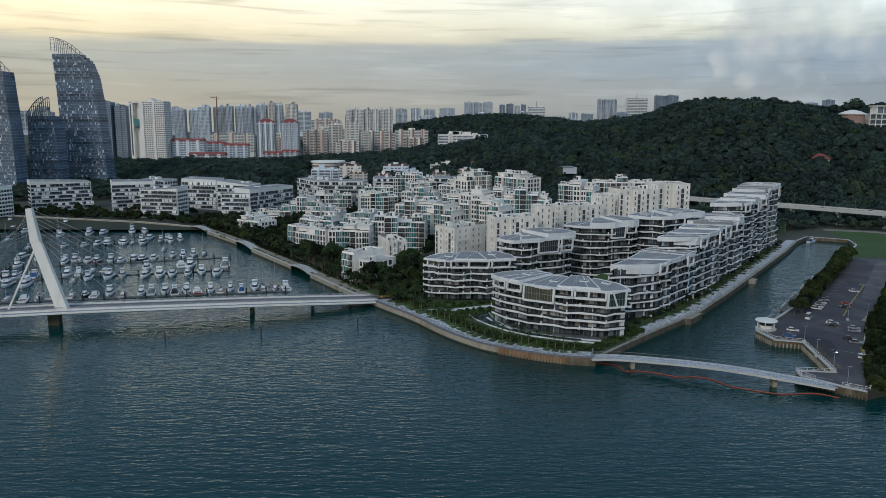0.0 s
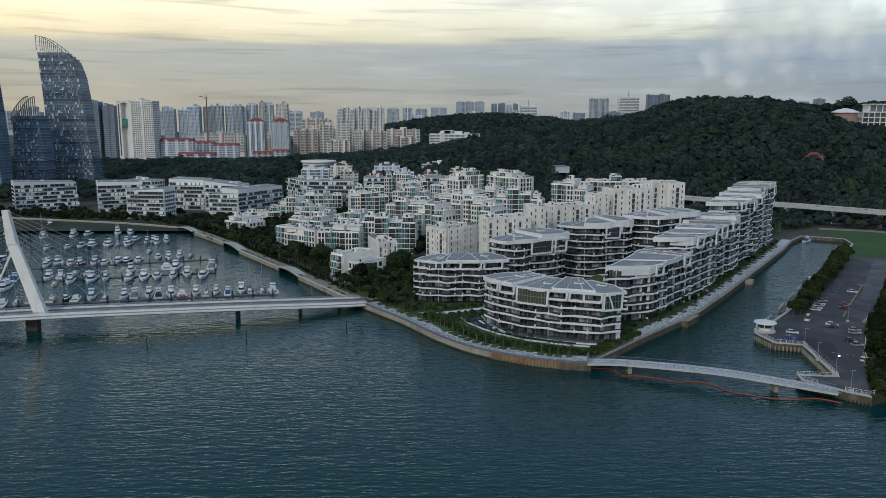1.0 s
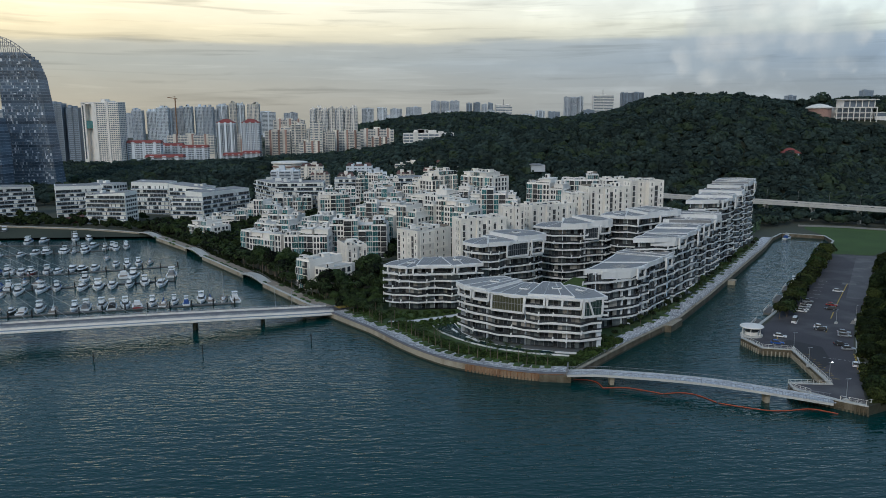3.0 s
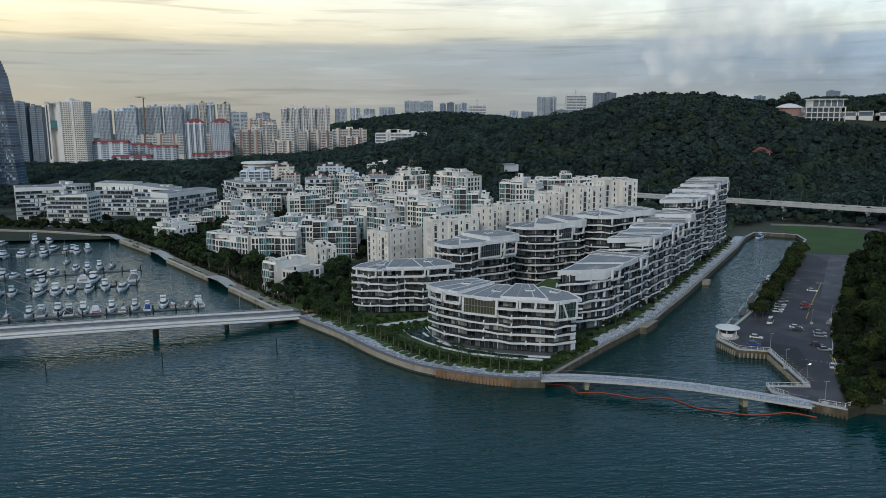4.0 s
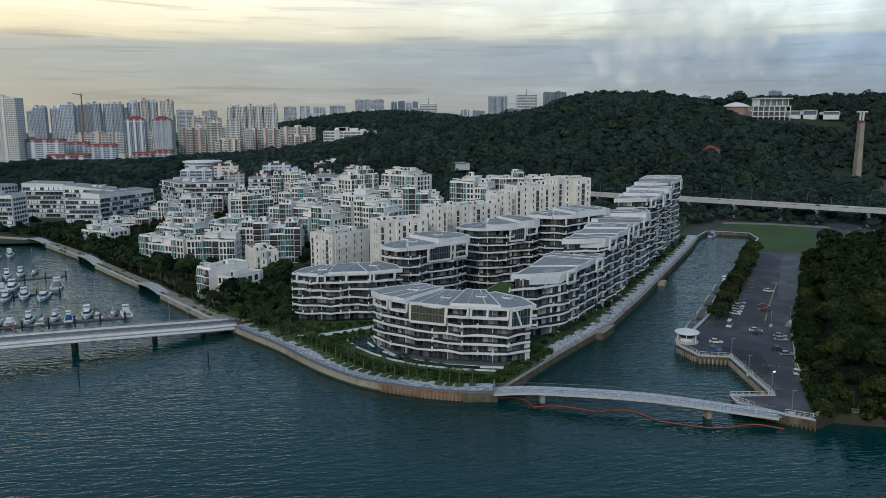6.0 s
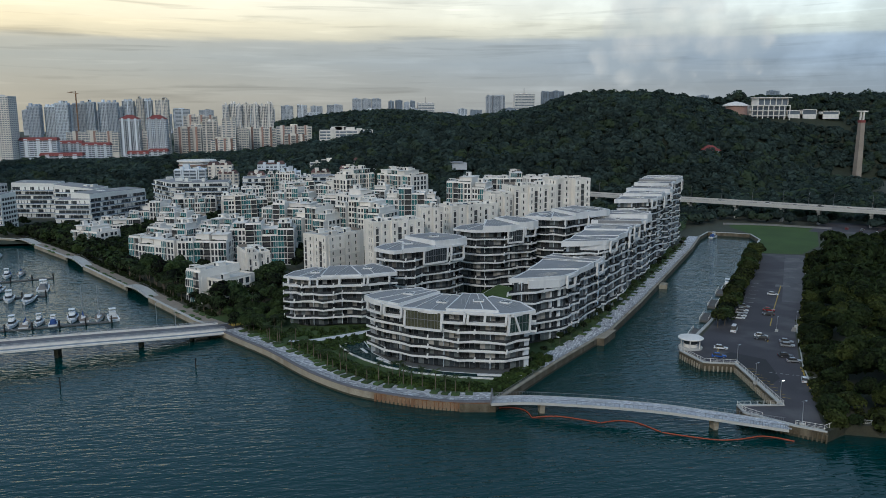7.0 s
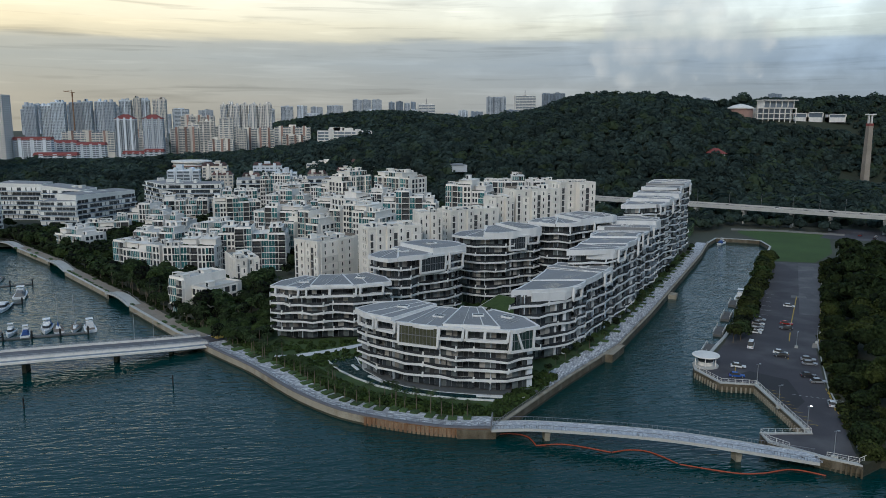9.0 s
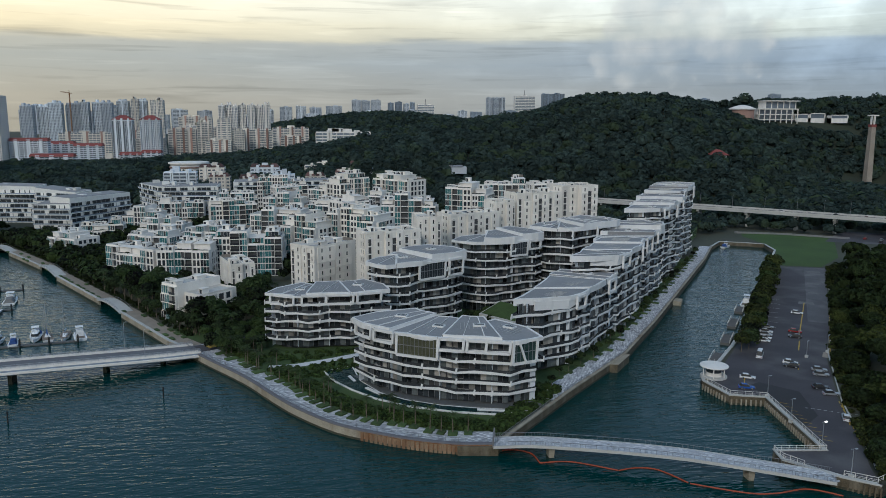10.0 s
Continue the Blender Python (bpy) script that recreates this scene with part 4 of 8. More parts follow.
def loggia_rail(w):
    if w not in LOGGIA_RAILS:
        LOGGIA_RAILS[w] = Geo().box(-w / 2 + 0.1, -1.42, 0.3, w / 2 - 0.1, -1.34, 1.25).mesh("balcony_rail", M["rail"])
    return LOGGIA_RAILS[w]


PERGOLAS = {}
PERGOLA_POST = Geo().box(-0.09, -0.09, 0, 0.09, 0.09, 2.15).mesh("post", M["white"])


def pergola(w, d, parent, at):
    """A white roof pergola: a slatted top in one piece on four posts."""
    w = round(w, 1)
    if w not in PERGOLAS:
        n = max(3, int(w / 0.65))
        PERGOLAS[w] = lattice("pergola", w, d, [(w * i / n + 0.08, w * (i + 1) / n - 0.08) for i in range(n)], [(0.15, d - 0.15)], 0.2, 0.2, lambda: 0, ("white",), True)
    ob = part("pergola", PERGOLAS[w], parent, "white roof pergola", at @ Matrix.Translation((w / 2, d, 2.1)) @ Matrix.Rotation(radians(90), 4, 'X'))
    for x in (-w / 2 + 0.1, w / 2 - 0.1):
        for y in (0.1, d - 0.1):
            part("post", PERGOLA_POST, ob, at=Matrix.Translation((x, 0.0, y)) @ Matrix.Rotation(radians(90), 4, 'X'))


PLANTS = []
for k in range(3):
    V, F = crown_variant(70 + k, 90, 0.26)
    me = bpy.data.meshes.new("roof_plant")
    me.from_pydata((V * [1.7, 0.8, 0.8]).tolist(), [], F.tolist())
    me.materials.append(M["leaf"])
    PLANTS.append(me)


def white_block(a, b, top, depth, seed, plain=False, base=QUAY, label=""):
    """A stepped white apartment block whose front runs from a to b (left to right), its roof at top."""
    rnd = random.Random(seed)
    a, b = Vector(a), Vector(b)
    w = (b - a).length
    fl = max(3, round((top - base) / 3.2))
    h = (top - base) / fl
    wall = "creamwall" if plain or rnd.random() < 0.3 else "white"
    ob = thing("white_apartment_block", label or ("plain cream-white apartment block with small windows and shade-coloured air well strips" if plain else "white apartment block with green glass bays and roof terraces"), "building",
               at=Matrix.Translation((a.x, a.y, base)) @ Matrix.Rotation(math.atan2(b.y - a.y, b.x - a.x), 4, 'Z'), group="white estate")
    far = a.y > 445

    def column(style, cx, y, w_, n, turn=0, z=0.0, x=None):
        """n storeys of one facade column whose middle is at cx."""
        w_ = round(w_ * 2) / 2
        m = Matrix.Translation((cx if x is None else x, y, z)) @ Matrix.Rotation(radians(turn), 4, 'Z')
        v = rnd.randrange(3)
        if far:
            part(style, panel(style, w_, h, n, v, wall), ob, at=m)
        else:
            for f in range(n):
                part(style, panel(style, w_, h, 1, v + (f % 2 if style == "glass_bay" else 0), wall), ob, at=m @ Matrix.Translation((0, 0, f * h)))
        if style == "loggia" and not far:
            for f in range(n):
                part("balcony_rail", loggia_rail(w_), ob, "dark glass balcony rail", m @ Matrix.Translation((0, 0, f * h)))

    k = max(2, round(w / 8))
    cuts = [w * i / k for i in range(k + 1)]
    for i in range(k):
        x0, x1 = cuts[i], cuts[i + 1]
        wx = x1 - x0
        y0 = rnd.choice((0.4, 1.2, 2.6, -0.6))
        set_back = (not plain) and rnd.random() < 0.6
        drop = rnd.choice((0, 1, 1)) if i in (0, k - 1) and not plain else rnd.choice((0, 0, 0, 1)) if not plain else 0
        n = fl - drop - (1 if set_back else 0)
        hh = n * h
        g = Geo().box(x0 + 0.02, y0, -0.5, x1 - 0.02, depth, hh, 0)
        for p, q in (((x0 + 0.1, y0 - 0.3), (x1 - 0.1, y0)), ((x0 + 0.1, depth - 0.3), (x1 - 0.1, depth)), ((x0 + 0.1, y0), (x0 + 0.4, depth - 0.3)), ((x1 - 0.4, y0), (x1 - 0.1, depth - 0.3))):
            g.box(p[0], p[1], hh - 0.1, q[0], q[1], hh + 0.85, 0)
        part("wing", g.mesh("wing", M[wall]), ob)
        part("roof_deck", Geo().box(x0 + 0.4, y0, hh, x1 - 0.4, depth - 0.3, hh + 0.1).mesh("roof_deck", M["terracetile"]), ob, "grey tiled roof terrace")
        # the front: two or three columns side by side
        if plain:
            if i == k // 2 and wx > 6:
                column("small_window_wall", x0 + wx * 0.19, y0, wx * 0.36, n)
                # strip laid on the wall; the slot's shade is its dark colour
                part("air_well", Geo().box(x0 + wx * 0.4, y0 - 0.05, 1.0, x0 + wx * 0.6, y0 + 0.2, hh - h * 0.7).mesh("air_well", M["dark"]), ob, "dark strip with an air well's shade in its colour")
                for f in range(n - 1):
                    part("ledge", Geo().box(x0 + wx * 0.41, y0 - 0.5, 0, x0 + wx * 0.59, y0 + 0.1, 0.5).mesh("ledge", M["concrete"]), ob, "small service ledge", Matrix.Translation((0, 0, 1.2 + f * h)))
                column("small_window_wall", x0 + wx * 0.81, y0, wx * 0.36, n)
            else:
                column("small_window_wall", x0 + wx * (0.3 if i % 2 else 0.66), y0, min(3.5, wx * 0.5), n)
                u = x0 + wx * (0.72 if i % 2 else 0.12)
                # same dark strip, a recess's shade painted rather than cut in
                part("air_well", Geo().box(u, y0 - 0.05, 1.0, u + wx * 0.15, y0 + 0.2, hh - h * 0.5).mesh("air_well", M["dark"]), ob, "dark strip with an air well's shade in its colour")
                for f in range(n):
                    part("ledge", Geo().box(u - 0.1, y0 - 0.55, 0, u + wx * 0.15 + 0.1, y0 + 0.1, 0.45).mesh("ledge", M["white"]), ob, "white service ledge", Matrix.Translation((0, 0, 1.0 + f * h)))
        else:
            styles = rnd.choice((("glass_bay", "window_wall"), ("window_wall", "glass_bay"), ("loggia", "glass_bay"), ("glass_bay", "loggia"), ("glass_bay", "loggia")))
            f1 = rnd.choice((0.42, 0.5, 0.58))
            column(styles[0], x0 + wx * f1 / 2, y0, wx * f1 - 0.2, n)
            column(styles[1], x0 + wx * (1 + f1) / 2, y0, wx * (1 - f1) - 0.2, n)
        # a set-back penthouse on the terrace
        top_z = hh
        if set_back:
            py = y0 + rnd.choice((2.2, 3.0))
            px0, px1 = x0 + rnd.choice((0.3, 1.6)), x1 - rnd.choice((0.3, 1.6))
            pd = depth - rnd.choice((0.5, 2.0))
            part("penthouse", Geo().box(px0, py, hh, px1, pd, hh + h).box(px0 - 0.3, py - 0.7, hh + h, px1 + 0.3, pd + 0.2, hh + h + 0.22).mesh("penthouse", M[wall]), ob, "set-back white penthouse")
            pw = round((px1 - px0 - 0.6) * 2) / 2
            part("window_wall", panel("glass_bay" if rnd.random() < 0.5 else "window_wall", pw, h, 1, 2, wall), ob, at=Matrix.Translation(((px0 + px1) / 2, py + 0.5, hh)))
            if rnd.random() < 0.7:
                part("balcony_rail", Geo().box(x0 + 0.3, y0 - 0.2, hh + 0.85, x1 - 0.3, y0 - 0.12, hh + 1.25).mesh("balcony_rail", M["rail"]), ob, "dark glass terrace rail")
            if rnd.random() < 0.5:
                part("roof_plant", PLANTS[rnd.randrange(3)], ob, "green roof terrace plants", Matrix.Translation((rnd.uniform(x0 + 1.5, x1 - 1.5), y0 + 1.0, hh + 0.9)))
            top_z = hh + h + 0.22
            y_lo = py
        else:
            y_lo = y0
            px0, px1, pd = x0 + 0.4, x1 - 0.4, depth - 0.4
        # roof clutter: stair rooms, screens, cooling units, pergolas and solar panels
        for _ in range(rnd.choice((1, 2, 2))):
            ww, dd, h2 = rnd.uniform(1.8, 3.4), rnd.uniform(2.4, 4.2), rnd.uniform(1.0, 2.2)
            xx, yy = rnd.uniform(px0 + 0.2, max(px0 + 0.3, px1 - ww - 0.2)), rnd.uniform(y_lo + 1, max(y_lo + 1.1, pd - dd - 0.4))
            part("roof_room", Geo().box(xx, yy, top_z, xx + ww, yy + dd, top_z + h2).box(xx - 0.2, yy - 0.3, top_z + h2, xx + ww + 0.2, yy + dd + 0.2, top_z + h2 + 0.18).mesh("roof_room", M[wall]), ob)
            part("door", Geo().box(xx + 0.3, yy - 0.04, top_z + 0.1, xx + min(1.5, ww - 0.2), yy + 0.05, top_z + h2 - 0.25).mesh("door", M["glass"]), ob, "dark glazed roof door")
        if rnd.random() < 0.36:
            pergola(min(3.6, px1 - px0 - 0.5), 2.8, ob, Matrix.Translation((px0 + 0.3, y_lo + rnd.uniform(0.6, 2), top_z)))
        if rnd.random() < 0.6:
            xx, yy = rnd.uniform(px0 + 0.3, max(px0 + 0.4, px1 - 2.6)), rnd.uniform(y_lo + depth * 0.3, max(y_lo + depth * 0.3 + 0.1, pd - 2.4))
            part("roof_panel", Geo().prism([(xx, yy), (xx + 2.4, yy), (xx + 2.4, yy + 2), (xx, yy + 2)], top_z, 0, taper=[(xx, yy, top_z + 0.25), (xx + 2.4, yy, top_z + 0.25), (xx + 2.4, yy + 2, top_z + 0.7), (xx, yy + 2, top_z + 0.7)]).mesh("roof_panel", M["rail"]), ob, "dark tilted roof panel")
        for _ in range(rnd.choice((0, 1, 2))):
            xx, yy = rnd.uniform(px0 + 0.3, px1 - 1.4), rnd.uniform(y_lo + 0.8, pd - 1.4)
            part("cooling_unit", Geo().box(xx, yy, top_z, xx + 1.1, yy + 0.8, top_z + 0.95).mesh("cooling_unit", M["concrete"]), ob, "grey roof cooling unit")
        if rnd.random() < 0.35:
            part("roof_screen", Geo().box(px0 + 0.2, pd - 0.7, top_z, px1 - 0.2, pd - 0.55, top_z + 1.5).mesh("roof_screen", M["timberscreen"]), ob, "grey-brown slatted roof screen")
        # end walls
        if i == k - 1:
            for cy in ((depth * 0.3, depth * 0.7) if depth > 9 else (depth * 0.5,)):
                column("small_window_wall" if plain else rnd.choice(("window_wall", "glass_bay", "window_wall")), 0, cy, depth * 0.38 if depth > 9 else depth * 0.6, n, 90, x=x1 - 0.02)
        if i == 0:
            for cy in ((depth * 0.3, depth * 0.7) if depth > 9 and not plain else (depth * 0.4,)):
                column("small_window_wall" if plain else "window_wall", 0, cy, depth * 0.38 if depth > 9 else depth * 0.6, n, -90, x=x0 + 0.02)
    return ob


WHITE = [
    ((-48.7, 363.4), (-35.2, 351.4), 18, 20, 0), ((-27, 395.3), (-16.9, 398.8), 18, 24, 1), ((-2.6, 393.7), (7.9, 382.8), 27, 26, 1),
    ((-66, 435), (-41, 431), 22, 15, 0), ((-96, 460), (-68, 440), 18, 14, 0), ((-41, 440.6), (-8, 439.7), 26, 18, 0), ((-66.6, 499), (-46.5, 490.5), 22, 16, 0),
    ((-9.7, 461.5), (8.9, 447.6), 32, 18, 0), ((14, 462), (38, 446), 35, 22, 0), ((-58.5, 560), (-30, 566), 29, 18, 0), ((-28, 590), (-2.2, 582), 31, 18, 0),
    ((-22, 641), (-2.8, 648), 33, 16, 0), ((1, 601), (30, 586), 35, 18, 0), ((25, 574), (45.5, 590), 44, 18, 0), ((46, 580), (67.6, 556), 44, 18, 0),
    ((24, 486), (45, 500), 38, 16, 0), ((45, 497), (76, 491), 38, 18, 0), ((30.4, 374.2), (53.8, 382.3), 34, 13, 1), ((53.8, 390), (64, 391), 38, 15, 1),
    ((79.7, 481.5), (100.4, 470), 46, 18, 0), ((105, 492), (128, 487.6), 47, 18, 0), ((71.9, 413), (97.5, 424), 36, 13, 1), ((97.5, 427), (107, 430), 40, 14, 1),
    ((108.4, 430), (133, 436), 44, 15, 1), ((134, 434), (153, 439), 47, 18, 1), ((125.7, 462), (141.8, 463), 49, 14, 0),
    ((-142, 519), (-124, 505), 17, 16, 0), ((-138, 556), (-112, 560), 18, 16, 0), ((-123, 600), (-98, 592), 22, 16, 0), ((-100, 540), (-72, 532), 21, 18, 0), ((-96, 500), (-72, 488), 20, 16, 0), ((-102, 620), (-72, 622), 25, 16, 0),
    ((-60, 610), (-36, 612), 29, 16, 0), ((60, 640), (90, 640), 38, 16, 0), ((-30, 510), (0, 500), 29, 18, 0), ((0, 530), (24, 522), 32, 16, 0), ((40, 540), (64, 530), 36, 14, 0), ((-40, 690), (0, 690), 34, 14, 0), ((10, 650), (44, 646), 36, 14, 0),
]
for i, (a, b, top, dp, pl) in enumerate(WHITE):
    white_block(a, b, top, dp, 100 + i, bool(pl))


# ---- hill and woods ----
CREST = [(-1500, 6), (-900, 7), (-400, 8), (-240, 11), (-100, 20), (-34, 30), (44, 48), (131, 60), (220, 71), (312, 81), (370, 103), (430, 102), (490, 103), (570, 93), (650, 99), (760, 99), (900, 103), (1300, 100), (2200, 60)]
FOOT = [(-1500, 900), (-400, 880), (-150, 800), (0, 730), (100, 680), (300, 655), (420, 690), (500, 770), (640, 860), (800, 890), (2200, 900)]


def interp(table, x):
    for (x0, y0), (x1, y1) in zip(table, table[1:]):
        if x <= x1:
            return y0 + (y1 - y0) * max(0.0, (x - x0)) / (x1 - x0)
    return table[-1][1]


def hill_height(x, y):
    f = interp(FOOT, x)
    if y <= f:
        return -1.0
    t = (y - f) / (1100 - f)
    k = math.sin(min(t, 1) * math.pi / 2) if t < 1 else max(0.35, 1 - (y - 1100) / 1200)
    nz = noise.noise(Vector((x * 0.006, y * 0.006, 0.0))) * 7 * min(1, t * 3)
    return interp(CREST, x) * k + nz


g = Geo()
NX, NY = 92, 62
for j in range(NY + 1):
    for i in range(NX + 1):
        x, y = -1500 + 40 * i, 540 + 30 * j
        g.v.append((x, y, QUAY + hill_height(x, y)))
for j in range(NY):
    for i in range(NX):
        k = j * (NX + 1) + i
        g.f.append((k, k + 1, k + NX + 2, k + NX + 1))
M["hillsoil"] = mat("wooded_hill_soil", (0.03, 0.036, 0.018), 0.95, vary=0.4, scale=0.02, fine=0.3)
tagged(new("hill", g.mesh("hill", M["hillsoil"])), "dark wooded hillside", "ground", kind="structure")


def wood(name, label, spots, material, leaves=44, size=0.30, jitter=0.3):
    """Many crowns joined into one object."""
    var = [crown_variant(900 + i, leaves, size, 0.75, jitter) for i in range(6)]
    ico = bmesh.new()
    bmesh.ops.create_icosphere(ico, subdivisions=1, radius=0.74)
    iv = np.array([v.co[:] for v in ico.verts])
    iv *= 1.02 + 0.22 * np.random.RandomState(3).uniform(-1, 1, len(iv))[:, None]
    iv[:, 2] *= 0.75
    fi = np.array([[v.index for v in f.verts] for f in ico.faces])
    ico.free()
    rnd = np.random.RandomState(5)
    VV, FF, n = [], [], 0
    for x, y, z, r in spots:
        V, F = var[rnd.randint(6)]
        an = rnd.uniform(0, 6.28)
        R = np.array([[math.cos(an), -math.sin(an), 0], [math.sin(an), math.cos(an), 0], [0, 0, rnd.uniform(0.85, 1.25)]])
        for v, f in ((V, F), (iv, fi)):
            VV.append(v @ R.T * r + [x, y, z])
            FF.append(f + n)
            n += len(v)
    VV, FF = np.concatenate(VV), np.concatenate(FF)
    me = bpy.data.meshes.new(name)
    me.from_pydata(VV.tolist(), [], FF.tolist())
    me.materials.append(material)
    return tagged(new(name, me), label, "trees", kind="stuff")


rnd = random.Random(77)
spots = []
y = 590.0
while y < 1190:
    step = 10.5 + (y - 590) * 0.004
    x = -330 + (y - 590) * -0.5
    while x < 420 + (y - 590) * 1.0:
        px, py = x + rnd.uniform(-4, 4), y + rnd.uniform(-4, 4)
        h = hill_height(px, py)
        if h < 1.0 and px > 330 and py > 560:
            h = 0.5
        if h > 0.4 and not (px < -150 and py < 880) and not (-180 < px < -110 and 930 < py < 985) and not (128 < px < 148 and 752 < py < 766) and not (600 < px < 690 and py < 870) and not (532 < px < 712 and 955 < py < 1012):
            r = rnd.uniform(4.6, 8.6) * (1.35 if rnd.random() < 0.06 else 1)
            spots.append((px, py, QUAY + h + 3 + r * 0.35, r))
        x += step
    y += step * 0.92
for px, py, up, r in ((532, 1000, 14, 8), (524, 1004, 10, 7), (566, 1012, 22, 10), (574, 1016, 21, 9), (556, 1014, 17, 8), (640, 1000, 12, 9), (655, 1005, 9, 7), (700, 1040, 10, 9), (720, 1045, 14, 9), (460, 1080, 9, 9), (330, 1090, 9, 8), (400, 1085, 10, 9)):
    spots.append((px, py, QUAY + hill_height(px, py) + up, r))
hill_far = thing("hill_far", "dark wooded ridge behind the town", "ground", kind="structure")
gf = Geo()
for j in range(9):
    for i in range(31):
        gf.v.append((-420 + i * 60, 1950 + j * 90, -20 + 112 * math.exp(-((i * 60 - 620) / 520.0) ** 2) * math.sin(math.pi * j / 8) ** 0.7 + noise.noise(Vector((i * 0.5, j * 0.5, 3.0))) * 9))
for j in range(8):
    for i in range(30):
        k = j * 31 + i
        gf.f.append((k, k + 1, k + 32, k + 31))
part("slope", gf.mesh("slope", M["hillsoil"]), hill_far)
far_spots = [(x + rnd.uniform(-9, 9), y + rnd.uniform(-9, 9), -20 + 112 * math.exp(-((x + 420 - 620) / 520.0) ** 2) * math.sin(math.pi * (y - 1950) / 720) ** 0.7 + 4, rnd.uniform(10, 15)) for y in range(1990, 2340, 17) for x in range(-380, 900, 17)]
wood("far_wood", "dark trees covering the ridge behind the town", far_spots, M["leafhaze"], 26, 0.5)
wood("hill_wood", "dense dark green rainforest trees covering the hill", spots, M["leafhaze"], 66, 0.245, 0.22)
spots = []
y = 660.0
while y < 1180:
    x = -820.0
    while x < -40 + (y - 660) * 0.1:
        px, py = x + rnd.uniform(-5, 5), y + rnd.uniform(-5, 5)
        if hill_height(px, py) < 30 and -0.62 * py < px < 60 and not (-410 < px < -180 and 880 < py < 930) and not (-185 < px < -105 and 900 < py < 985):
            r = rnd.uniform(4.5, 8.0)
            if py > 740 + max(0, (px + 130)) * 0.3 or px < -330 and py > 720:
                spots.append((px, py, QUAY + max(0, hill_height(px, py)) + 4 + r * 0.4, r))
        x += 12.5
    y += 12
wood("lowland_wood", "dark green trees on the flat land before the housing blocks", spots, M["leafhaze"])


# ---- dockside apartments with sloping parapets ----
M["dockwall"] = mat("off_white_render", (0.76, 0.745, 0.70), 0.8, vary=0.12, scale=0.08, fine=1.0, obj=0.15)


def dock_block(a, b, top, depth, seed):
    rnd = random.Random(seed)
    a, b = Vector(a), Vector(b)
    w = (b - a).length
    H = top - QUAY
    fl = max(4, round(H / 3.7))
    h = (H - 2.2) / fl
    ob = thing("dock_apartment_block", "off-white dockside apartment block with balconies and a sloping roofline", "building",
               at=Matrix.Translation((a.x, a.y, QUAY)) @ Matrix.Rotation(math.atan2(b.y - a.y, b.x - a.x), 4, 'Z'), group="dockside apartments")
    r0, r1 = rnd.choice((-0.8, 2.2)), rnd.choice((0, 1.6))
    g = Geo()
    g.prism([(0, 0), (w, 0), (w, depth), (0, depth)], 0, 0, taper=[(0, 0, H - r0), (w, 0, H - r1), (w, depth, H - r1 + 0.8), (0, depth, H - r0 + 0.8)])
    part("wall", g.mesh("wall", M["dockwall"]), ob)
    g = Geo().prism([(0.8, 0.8), (w - 0.8, 0.8), (w - 0.8, depth - 0.8), (0.8, depth - 0.8)], H - 3, 0, taper=[(0.8, 0.8, H - r0 + 0.3), (w - 0.8, 0.8, H - r1 + 0.3), (w - 0.8, depth - 0.8, H - r1 + 1.0), (0.8, depth - 0.8, H - r0 + 1.0)])
    part("roof", g.mesh("roof", M["roofgrey"]), ob, "pale sloping metal roof")
    # each storey: a dark ribbon of glazing behind a white balcony slab with a railing, broken by white piers
    for f in range(fl):
        g = Geo()
        z = f * h
        g.box(0.6, -0.08, z + 0.4, w - 0.6, 0.1, z + h - 0.25, 0)
        g.box(w - 0.1, 0.8, z + 0.9, w + 0.08, depth - 0.8, z + h - 0.5, 0)
        g.box(-0.08, 0.8, z + 0.9, 0.1, depth - 0.8, z + h - 0.5, 0)
        u = 0.6
        while u < w - 1:
            s_ = rnd.uniform(2.0, 4.6)
            if rnd.random() < 0.34:
                g.box(u, -0.16, z + 0.2, u + s_ * 0.8, 0.1, z + h, 1)
            else:
                g.box(u - 0.05, -0.14, z + 0.3, u + 0.05, 0.1, z + h - 0.2, 1)
            u += s_
        for v in range(int(depth / 3)):
            g.box(w - 0.1, 0.8 + v * 3, z + 0.6, w + 0.16, 1.5 + v * 3, z + h, 1)
        cut = rnd.uniform(0.2, 0.8) * w
        for x0, x1, d in ((-0.2, cut - 0.3, rnd.choice((0.5, 1.3))), (cut + 0.3, w + 0.2, rnd.choice((0.4, 1.5)))):
            g.box(x0, -d, z - 0.1, x1, 0.2, z + 0.3, 1)
            g.box(x0, -d, z + 0.3, x1, -d + 0.06, z + 1.05, 2)
        part("storey", g.mesh("storey", M["glass"], M["dockwall"], M["greyblue"]), ob, "ribbon of dark glazing and white balcony slab")
    for k in range(2):
        u = rnd.uniform(0.1, 0.8) * w
        part("roof_room", Geo().box(u, depth * 0.4, H - 2, u + rnd.uniform(2, 4), depth * 0.7, H + rnd.uniform(0.8, 1.5)).mesh("roof_room", M["dockwall"]), ob)
    return ob


for i, (a, b, top, dp) in enumerate([
        ((-127, 675), (-106, 636), 34, 16), ((-106, 636), (-64, 634), 34, 16), ((-169, 574), (-146, 570), 29, 18), ((-146, 572), (-121, 619), 30, 16),
        ((-230, 667), (-197, 661), 31, 16), ((-194, 652), (-162, 637), 30, 16), ((-243, 603), (-211, 597), 29, 18), ((-279, 687), (-247, 670), 31, 16),
        ((-282, 640), (-250, 655), 30, 16), ((-352, 640), (-312, 668), 30, 16), ((-395, 610), (-358, 600), 29, 16), ((-60, 700), (30, 705), 32, 18)]):
    dock_block(a, b, top, dp, 300 + i)


